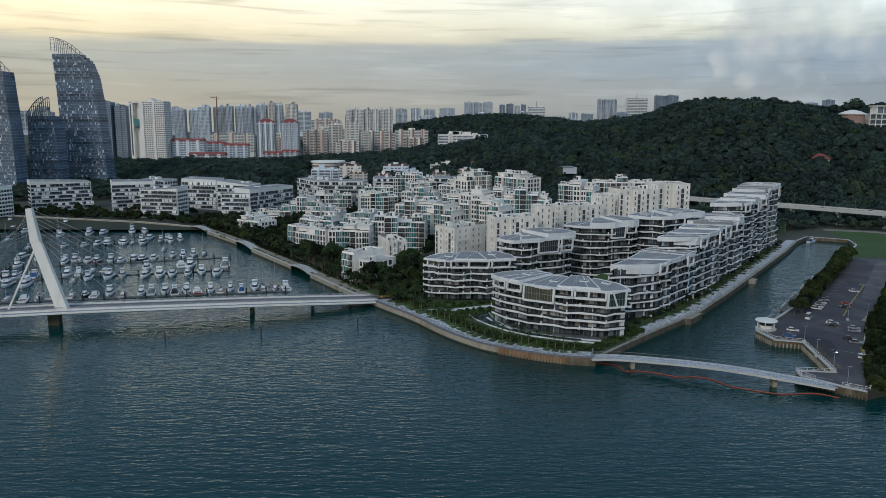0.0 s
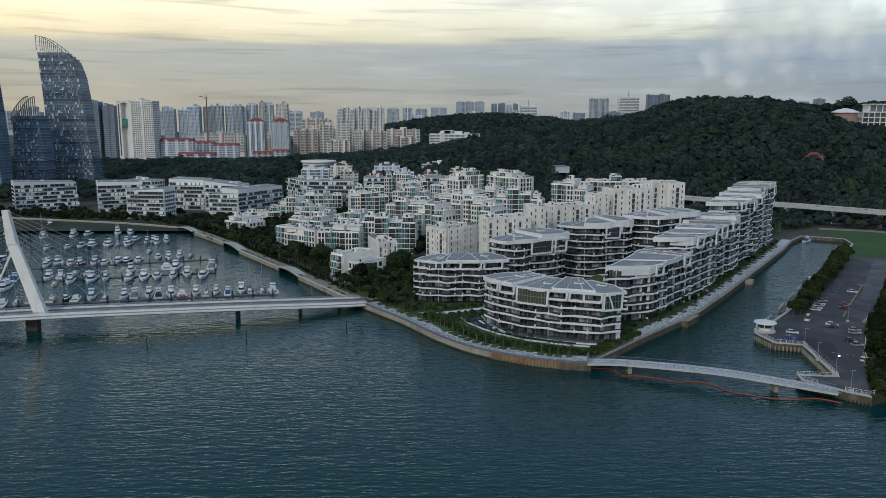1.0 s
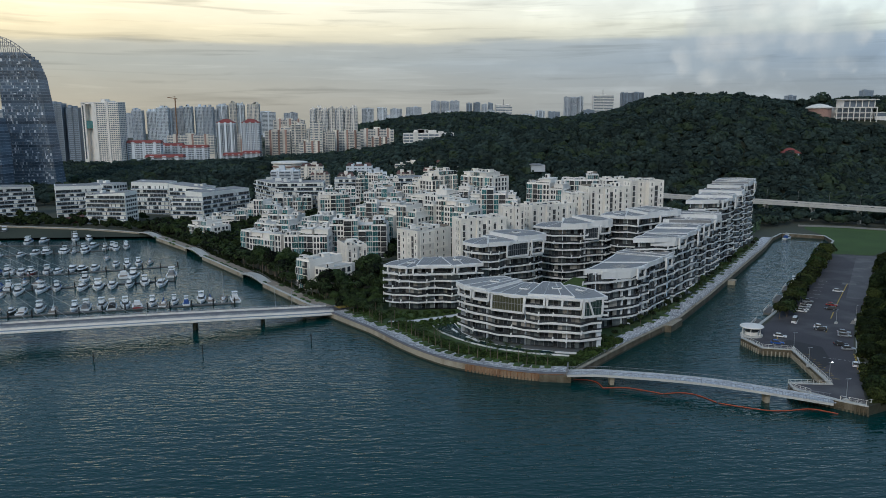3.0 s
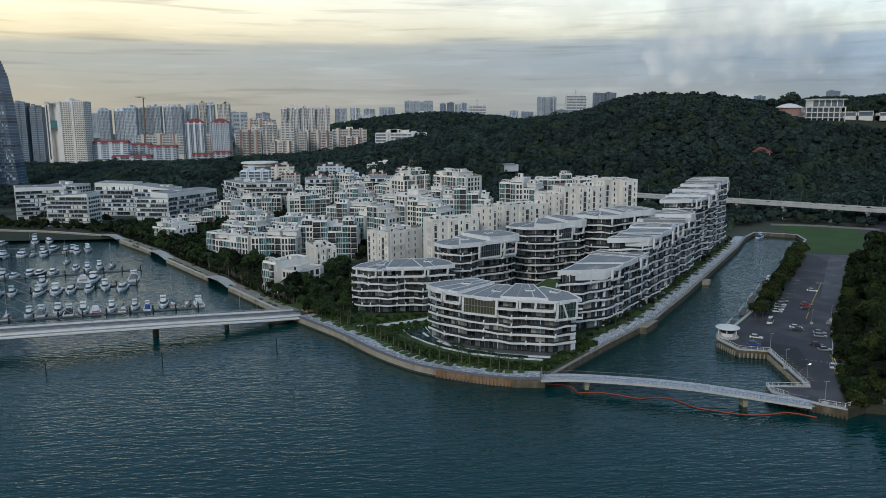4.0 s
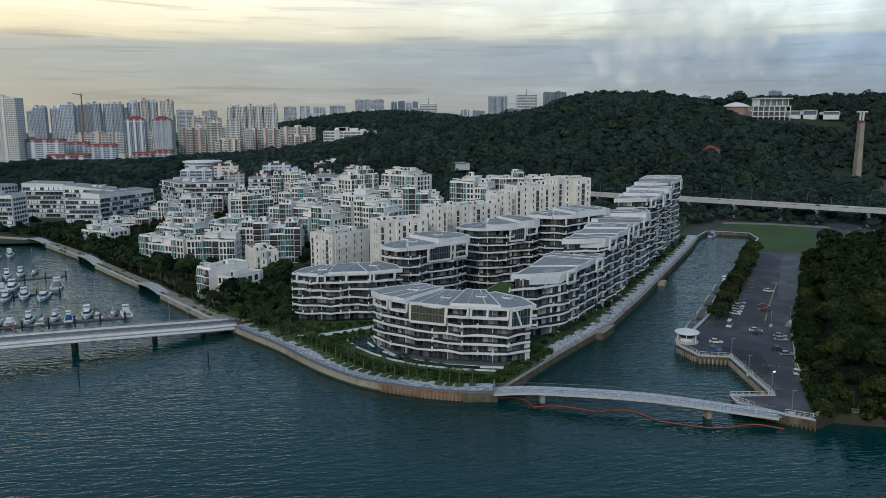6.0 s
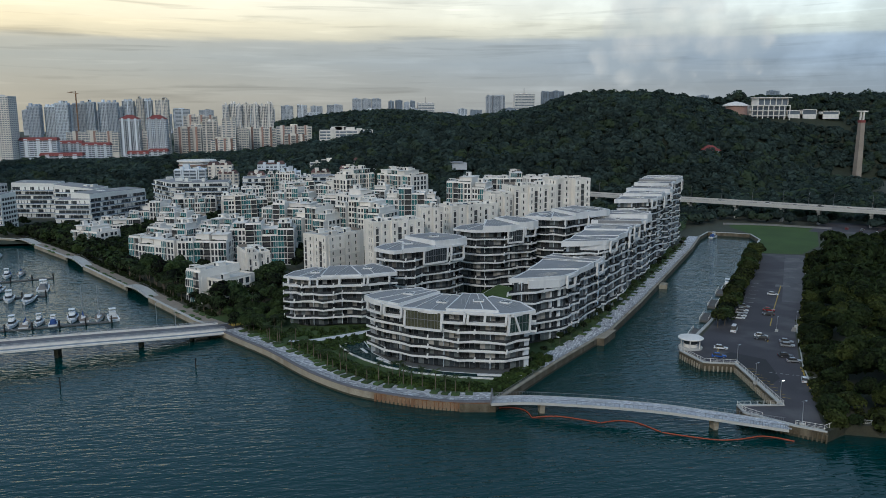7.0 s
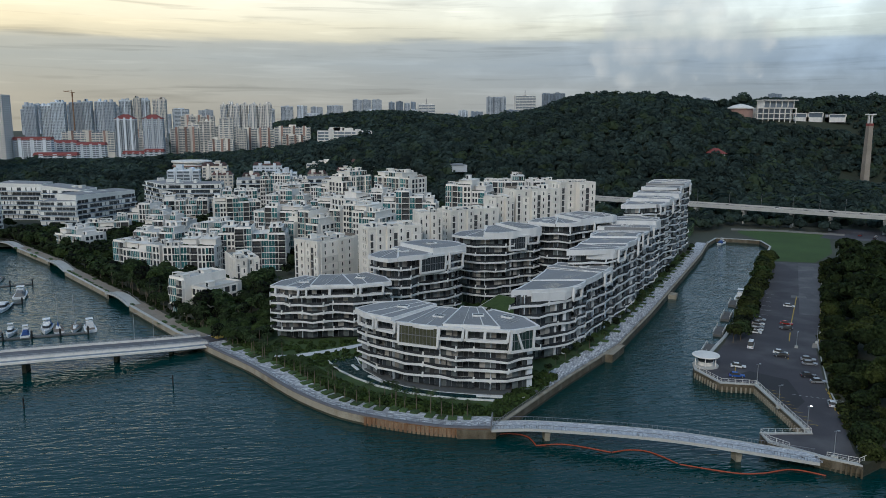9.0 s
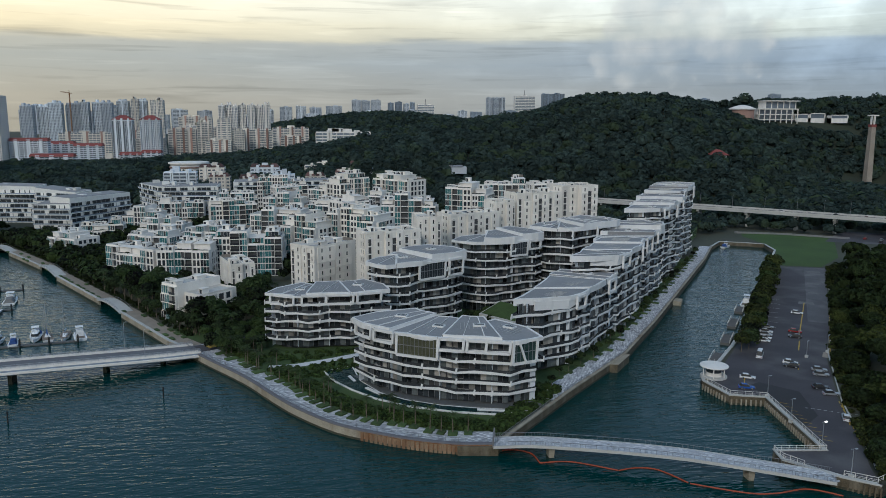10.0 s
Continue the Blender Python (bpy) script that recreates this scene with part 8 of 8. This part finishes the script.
def line_mark(a, b, w, material, label):
    a, b = Vector(a), Vector(b)
    return tagged(new("road_marking", Geo().beam((a.x, a.y, QUAY + 0.06), (b.x, b.y, QUAY + 0.06), w, 0.012).mesh("road_marking", material)), label, "marking", kind="structure")


line_mark((170, 289), (177, 299), 0.35, M["yellow"], "yellow painted line in the car park")
line_mark((181, 305), (213.5, 350), 0.35, M["yellow"], "yellow painted line in the car park")
line_mark((157.5, 270.5), (161, 275.5), 0.3, M["yellow"], "yellow painted line in the car park")
line_mark((131.5, 257), (138, 268), 0.25, M["yellow"], "yellow painted line by the jetty")
line_mark((152, 243), (144, 229), 0.25, M["yellow"], "yellow edge line of the car park")
line_mark((203, 318), (178, 284), 0.25, M["yellow"], "yellow edge line of the car park")
for k in range(9):
    line_mark((140 + k * 1.25, 241.5 - k * 0.8), (140.7 + k * 1.25, 241.1 - k * 0.8), 0.16, M["whitepaint"], "white dashed line in the car park")
for k in range(7):
    line_mark((176 + k * 4.6, 318 + k * 6.6), (179 + k * 4.6, 316 + k * 6.6), 0.12, M["whitepaint"], "faded white bay line in the car park")
M["palepatch"] = mat("pale_worn_asphalt", (0.16, 0.155, 0.15), 0.85, vary=0.35, scale=0.5, fine=4.0)
M["wornasphalt"] = mat("worn_grey_asphalt", (0.105, 0.10, 0.105), 0.8, vary=0.35, scale=0.1, fine=4.0, dirt=((0.2, 0.19, 0.185), 0.7, 0.12))
for k in range(14):
    c, e = Vector((214.5, 334.5)).lerp(Vector((178.5, 284)), k / 14), Vector((214.5, 334.5)).lerp(Vector((178.5, 284)), (k + 0.55) / 14)
    line_mark((c.x - 0.4, c.y), (e.x - 0.4, e.y), 0.3, M["yellow"], "yellow dashed kerb line")
for k in range(9):
    c, e = Vector((152.6, 244.4)).lerp(Vector((140.4, 220)), k / 9), Vector((152.6, 244.4)).lerp(Vector((140.4, 220)), (k + 0.55) / 9)
    line_mark((c.x - 0.4, c.y), (e.x - 0.4, e.y), 0.3, M["yellow"], "yellow dashed kerb line")
for k in range(10):
    c = Vector((135.5, 246)).lerp(Vector((131.5, 222)), k / 9)
    line_mark((c.x, c.y), (c.x + 1.7, c.y - 1.3), 0.16, M["yellow"], "faded yellow hatching beside the jetty rail")
kerb = thing("kerb", "pale concrete kerb beside the trees", "kerb", kind="structure")
part("kerbstone", strip(Geo(), [Vector(p) for p in ((133, 206), (140.6, 220), (153, 244.6), (177.5, 284.6), (204.5, 319), (214.5, 334.6), (273.5, 418.6))], [Vector(p) for p in ((133.3, 205.8), (140.9, 219.8), (153.3, 244.4), (177.8, 284.4), (204.8, 318.8), (214.8, 334.4), (273.8, 418.4))], QUAY, QUAY + 0.18).mesh("kerbstone", M["concrete"]), kerb)
railing(offset_line(JETTY[2:7], 0.5), QUAY + 0.35, 1.1, "white metal railing round the jetty", 1.8, parentname="railing", material="white")
railing([(115.8, 217.8), (115.6, 213.6), (118, 209.5)], QUAY + 0.35, 1.1, "white metal railing at the footbridge landing", 1.5, material="white")
railing([(123.5, 203.8), (128.6, 199.8), (136, 203), (146, 199)], QUAY + 0.3, 1.1, "pale metal railing along the rocky bank", 2.0, material="white")
part("slab", Geo().prism([Vector(p) for p in ((115.6, 217.6), (115.6, 213.4), (123, 203.8), (127, 203.5), (129.5, 217)) ], QUAY - 0.1, QUAY + 0.1).mesh("slab", M["asphalt"]), thing("pavement_landing", "concrete landing of the footbridge", "pavement", kind="structure"))

# round pavilion
pv = thing("pavilion", "round white pavilion with a flat disc roof at the jetty", "pavilion", at=Matrix.Translation((128.2, 268.6, QUAY)))
part("base", Geo().lathe(0, 0, [(3.9, -0.3), (3.9, 0.5), (3.6, 0.55)], 28).mesh("base", M["concrete"]), pv)
part("counter", Geo().lathe(0, 0, [(2.3, 0.5), (2.3, 1.5), (2.5, 1.55), (2.5, 1.65), (0.1, 1.66)], 24).mesh("counter", M["white"]), pv)
part("glass_drum", Geo().lathe(0, 0, [(2.2, 1.6), (2.2, 3.3), (0.1, 3.3)], 24).mesh("glass_drum", M["glass"]), pv, "dark glazed drum")
part("roof", Geo().lathe(0, 0, [(3.2, 3.2), (4.1, 3.35), (4.2, 3.55), (4.0, 3.75), (0.1, 3.95)], 32).mesh("roof", M["white"]), pv, "flat white disc roof")
col = Geo().tube([(0, 0, 0.4), (0, 0, 3.3)], [0.16, 0.16], 10).mesh("column", M["white"])
for k in range(6):
    part("column", col, pv, at=Matrix.Translation((3.4 * math.cos(k * 1.05), 3.4 * math.sin(k * 1.05), 0)))
part("spike", Geo().tube([(0, 0, 3.9), (0, 0, 5.4)], [0.07, 0.04], 8).mesh("spike", M["white"]), pv)
# canal-side decks with white rails, and a moored houseboat
for (x, y, l, w, t) in ((141, 289.5, 12, 3.6, 53), (156, 310, 12, 3.2, 54), (170, 330, 13, 3.2, 54), (184, 349.5, 10, 3.2, 54)):
    ob = thing("floating_dock", "grey floating dock with white rails", "dock", at=pose(x + 0.2, y + 0.6, WL - 0.2, 0, 0, t))
    part("deck", Geo().box(-l / 2, -w / 2, -0.4, l / 2, w / 2, 1.1).mesh("deck", M["greyboards"]), ob, "dark boarded deck")
    rl = Geo()
    for s in (-1, 1):
        rl.beam((-l / 2, s * w / 2, 2.2), (l / 2, s * w / 2, 2.2), 0.14, 0.14)
        for k in range(6):
            rl.beam((-l / 2 + l * k / 5, s * w / 2, 1.1), (-l / 2 + l * k / 5, s * w / 2, 2.2), 0.1, 0.1)
    part("rail", rl.mesh("rail", M["white"]), ob)
motor_boat("white two-deck motor cruiser moored in the canal", 13, 4.3, 1, pose(193.5, 360.5, WL - 0.1, 0, 0, 54))
motor_boat("white motor boat under a blue canvas cover at the canal head", 9, 3.2, 2, pose(262, 500, WL - 0.1, 0, 0, 35))


def lamp_post(x, y, h, turn, lit=False):
    ob = thing("street_lamp", "pale grey lamp post%s" % (" with its lamp lit" if lit else ""), "lamp", at=pose(x, y, QUAY, 0, 0, turn), group="car park lamps")
    part("base", Geo().box(-0.45, -0.45, -0.2, 0.45, 0.45, 0.8).mesh("base", M["concrete"]), ob)
    part("mast", Geo().tube([(0, 0, 0.7), (0, 0, h)], [0.09, 0.06], 8).mesh("mast", M["silver"]), ob)
    part("arm", Geo().beam((-0.7, 0, h), (0.7, 0, h), 0.07, 0.07).mesh("arm", M["silver"]), ob)
    me = Geo().box(-0.3, -0.18, -0.16, 0.3, 0.18, 0.0).mesh("lantern", LIT if lit else M["silver"])
    part("lantern", me, ob, "glowing white lantern" if lit else "", Matrix.Translation((0.75, 0, h)))


LIT = bpy.data.materials.new("lit_lantern")
LIT.use_nodes = True
LIT.node_tree.nodes["Principled BSDF"].inputs["Emission Color"].default_value = (1, 0.97, 0.9, 1)
LIT.node_tree.nodes["Principled BSDF"].inputs["Emission Strength"].default_value = 4.0
lamp_post(134.6, 250.5, 6.2, 20)
lamp_post(130.4, 233.3, 6.2, 20)
lamp_post(128.3, 218.0, 6.4, 20, True)
lamp_post(124.8, 203.2, 6.6, 10)
lamp_post(167.8, 281.6, 5.5, 40)
lamp_post(178.0, 285.4, 6.0, 40)
lamp_post(195, 355.5, 5.5, 40, True)


def car(label, paint, m, van=False):
    ob = thing("car", label, "car", at=m, group="parked cars")
    L, W, H = (4.5, 1.78, 1.48) if not van else (5.6, 2.0, 2.5)
    h0 = 0.82 if not van else 1.1
    low = [(-L / 2, -W / 2 + 0.1), (-L / 2 + 0.15, -W / 2), (L / 2 - 0.35, -W / 2), (L / 2, -W / 2 + 0.3), (L / 2, W / 2 - 0.3), (L / 2 - 0.35, W / 2), (-L / 2 + 0.15, W / 2), (-L / 2, W / 2 - 0.1)]
    top = [(x * 0.985, y * 0.95, h0 - (0.14 if x > L * 0.3 and not van else 0)) for x, y in low]
    part("body", Geo().prism([Vector(p) for p in low], 0.28, 0, taper=top).mesh("body", M[paint]), ob)
    f = 0.22 * L if not van else 0.42 * L
    b = -0.42 * L if not van else -0.48 * L
    part("cabin", Geo().prism([(b, -W * 0.44), (f, -W * 0.44), (f, W * 0.44), (b, W * 0.44)], h0 - 0.03, 0, taper=[(b + 0.45, -W * 0.36, H - 0.08), (f - 0.75, -W * 0.36, H - 0.08), (f - 0.75, W * 0.36, H - 0.08), (b + 0.45, W * 0.36, H - 0.08)]).mesh("cabin", M["black"]), ob, "dark tinted windows")
    part("roof", Geo().prism([(b + 0.5, -W * 0.36), (f - 0.8, -W * 0.36), (f - 0.8, W * 0.36), (b + 0.5, W * 0.36)], H - 0.09, H).mesh("roof", M[paint]), ob)
    tyre = Geo().tube([(0, -0.12, 0), (0, 0.12, 0)], [0.32, 0.32], 14).mesh("wheel", M["black"])
    rim = Geo().tube([(0, -0.13, 0), (0, 0.13, 0)], [0.19, 0.19], 10).mesh("rim", M["silver"])
    for x in (-L * 0.3, L * 0.31):
        for y in (-W / 2 + 0.1, W / 2 - 0.1):
            w = part("wheel", tyre, ob, at=Matrix.Translation((x, y, 0.32)))
            part("rim", rim, w)
    lamp = Geo().box(-0.04, -0.2, -0.07, 0.04, 0.2, 0.07)
    hl = lamp.mesh("headlight", M["silver"])
    tl = lamp.mesh("tail_light", M["carred"])
    for y in (-0.6, 0.6):
        part("headlight", hl, ob, at=Matrix.Translation((L / 2 - 0.02, y, 0.62)))
        part("tail_light", tl, ob, at=Matrix.Translation((-L / 2 + 0.02, y, 0.7)))
    return ob


PAINT = {"carwhite": "white", "cardark": "dark grey", "silver": "silver", "carblue": "bright blue", "carred": "dark red"}
CARS = [(199.3, 333.8, -37, "carwhite"), (182.1, 309.2, -37, "carred"), (178, 303, 143, "cardark"), (158.6, 276.4, -37, "carwhite"), (157, 273.4, 143, "cardark"), (137.5, 265.6, -28, "carwhite"), (132.4, 257.6, -20, "carblue"),
        (163.2, 268.6, -25, "silver"), (161, 264.6, -25, "silver"), (153.6, 254.4, -15, "cardark"), (153.2, 249.2, -15, "silver"), (175.5, 316.2, -37, "silver"), (171.6, 310.6, -37, "carwhite"), (169.2, 307.2, -37, "silver"), (166.4, 303.2, -37, "carwhite"), (164, 300.2, -37, "carwhite"), (145.5, 232.6, 60, "carwhite")]
seen = {}
for x, y, t, p in CARS:
    m = pose(x, y, QUAY + 0.03, 0, 0, t)
    if p in seen:
        copy_thing(seen[p], m)
    else:
        seen[p] = car("%s car parked on the asphalt" % PAINT[p], p, m)
car("white delivery van parked beside the trees", "carwhite", pose(153, 284.5, QUAY + 0.03, 0, 0, 54), True)
# traffic on the viaduct
for k, (i, p, o) in enumerate(((9, "carwhite", 2), (14, "cardark", -3), (17, "carwhite", 2), (19, "silver", -3), (21, "cardark", 2), (23, "carred", -3))):
    q = VIA[i]
    d = VIA[i + 1] - VIA[i]
    copy_thing(seen[p], pose(q.x - d.y / d.length * o, q.y + d.x / d.length * o, 16.66, 0, 0, math.degrees(math.atan2(d.y, d.x))))

# ---- the wood beside the car park ----
EDGE = [(131, 201), (139.5, 217), (153, 242), (178.5, 283), (214.5, 333), (273, 417)]
poly = EDGE + [(330, 430), (370, 380), (320, 230), (250, 168), (190, 186), (150, 199)]
spots = []
rnd = random.Random(12)
for x, y, r in scatter(poly, 6.2, 2.2, 5.6, 3):
    d = min((Vector((x, y)) - Vector(a).lerp(Vector(b), k / 6)).length for a, b in zip(EDGE, EDGE[1:]) for k in range(7))
    near = d < 9
    r *= 0.75 if near else 1.0
    spots.append((x + (0.6 if near else 0), y, QUAY + (r * 0.75 if near else r * 0.7 + rnd.uniform(0.5, 8.0)), r))
near_spots = [s for s in spots if s[0] < 215 and s[1] < 330]
far_spots = [s for s in spots if s not in near_spots]
pale_spots = [s for i, s in enumerate(near_spots) if i % 5 in (1, 3)]
near_spots = [s for s in near_spots if s not in pale_spots]
wood("carpark_wood", "dense mixed green trees beside the car park", near_spots, M["leafmix"], 700, 0.115, 0.5)
wood("olive_wood", "olive and yellow-green trees among the wood beside the car park", pale_spots, M["leafolive"], 700, 0.115, 0.5)
wood("carpark_wood_far", "dense mixed green trees beyond the car park", far_spots, M["leafmix"], 130, 0.24, 0.5)
# low scrub along the kerb
rnd = random.Random(19)
scrub = []
for a, b in zip(EDGE, EDGE[1:]):
    a, b = Vector(a), Vector(b)
    d = (b - a).normalized()
    for k in range(int((b - a).length / 0.55)):
        c = a.lerp(b, rnd.random()) + Vector((d.y, -d.x)) * rnd.uniform(-0.6, 4.5)
        r = rnd.uniform(0.7, 2.0)
        scrub.append((c.x, c.y, QUAY + r * 0.4, r))
for k in range(150):
    c = Vector((140, 200.5)).lerp(Vector((200, 180)), rnd.random()) + Vector((0.3, 0.95)) * rnd.uniform(-1.0, 9)
    r = rnd.uniform(1.4, 3.4)
    scrub.append((c.x, c.y, QUAY + r * 0.4, r))
wood("kerb_scrub", "olive green scrub spilling over the kerb", scrub, M["leafolive"], 80, 0.26, 0.5)
# line of trees between the canal and the car park
for pts in (((255, 408), (261, 406.5), (263.5, 411), (257, 413)), ((238, 384), (243, 382), (245.5, 386), (240.5, 387.5)), ((210, 349), (216, 346.5), (218, 350.5), (213, 353)), ((226, 366), (230, 364), (231.5, 367), (228, 368.5))):
    sheet("road_patch", pts, QUAY + 0.045, M["palepatch"], "worn pale patch in the asphalt", "road")
sheet("road_patch", [(196, 322), (203, 319), (272, 418), (262, 421.5)], QUAY + 0.038, M["wornasphalt"], "worn grey lane of the car park", "road")
sheet("pavement_pad", [(173, 281), (184, 274.5), (187, 279), (177, 286)], QUAY + 0.05, M["paving2"], "buff concrete pad beside the kerb", "pavement")
OLIVE = []
for q in CROWNS[:3]:
    q = q.copy()
    q.materials[0] = M["leafolive"]
    OLIVE.append(q)
rnd = random.Random(8)
line = resample_open(offset_line(CANAL_R, 4.2), 1.0)
i = 62
k = 0
while i < len(line) - 12:
    p = line[i]
    ob = tree(p.x + rnd.uniform(-1.5, 1.5), p.y + rnd.uniform(-1.5, 1.5), rnd.choice((2.8, 3.4, 3.9, 4.6)), QUAY, k, rnd.uniform(0.6, 1.1), "bushy olive green tree between canal and car park", "canal bank trees")
    if k % 3:
        for ch in ob.children:
            if ch.name.startswith("crown"):
                ch.data = OLIVE[k % 3]
    i += rnd.choice((3, 4, 4))
    k += 1
# trees under and beyond the viaduct
spots = [(x, y, QUAY + r * 1.1, r) for x, y, r in scatter([(276, 540), (300, 556), (348, 520), (440, 450), (560, 420), (640, 560), (560, 660), (300, 660), (230, 655), (180, 700), (140, 690), (170, 560), (240, 520)], 9, 3.5, 5.5, 4)
         if abs(x - interp([(420, 480), (508, 383), (549, 342), (597, 294), (647, 237), (745, 150)], y)) > 12]
wood("viaduct_wood", "dark green trees along the road viaduct", spots, M["leafhaze"], 70, 0.3)
# green steel cage round a ball court at the canal head
cage = thing("court_cage", "green steel cage round a small ball court", "fence")
A, B = Vector((236, 500)), Vector((256, 528))
d = (B - A).normalized()
w = Vector((-d.y, d.x)) * 16
M["greensteel"] = mat("green_steel", (0.10, 0.16, 0.07), 0.6, vary=0.2)
cpost = Geo().box(-0.12, -0.12, 0, 0.12, 0.12, 7).mesh("post", M["greensteel"])
crail = Geo()
corners = [A, B, B + w, A + w]
for p, q in zip(corners, corners[1:] + corners[:1]):
    for k in range(7):
        c = p.lerp(q, k / 7)
        part("post", cpost, cage, at=Matrix.Translation((c.x, c.y, QUAY)))
    for z in (0.4, 2.0, 3.7, 5.4, 6.9):
        crail.beam((p.x, p.y, QUAY + z), (q.x, q.y, QUAY + z), 0.12, 0.12)
    for k in range(7):
        c, e = p.lerp(q, k / 7), p.lerp(q, (k + 1) / 7)
        crail.beam((c.x, c.y, QUAY + 0.4), (e.x, e.y, QUAY + 3.7), 0.08, 0.08)
part("rail", crail.mesh("rail", M["greensteel"]), cage)
fence = thing("fence", "low grey metal fence at the end of the lawn", "fence")
part("panel", strip(Geo(), [Vector(p) for p in ((291, 541), (320, 530), (352, 506))], [Vector(p) for p in ((291, 540.8), (320, 529.8), (352, 505.8))], QUAY, QUAY + 1.3).mesh("panel", M["metal"]), fence)
sheet("road_yard", [(330, 500), (360, 480), (440, 440), (470, 470), (370, 540)], QUAY + 0.05, M["asphalt"], "grey asphalt yard below the viaduct", "road")
for i in range(12):
    copy_thing(seen[("cardark", "carwhite", "carred", "silver")[i % 4]], pose(362 + (i % 6) * 7, 490 - (i % 6) * 6 + (i // 6) * 14, QUAY + 0.06, 0, 0, 40))
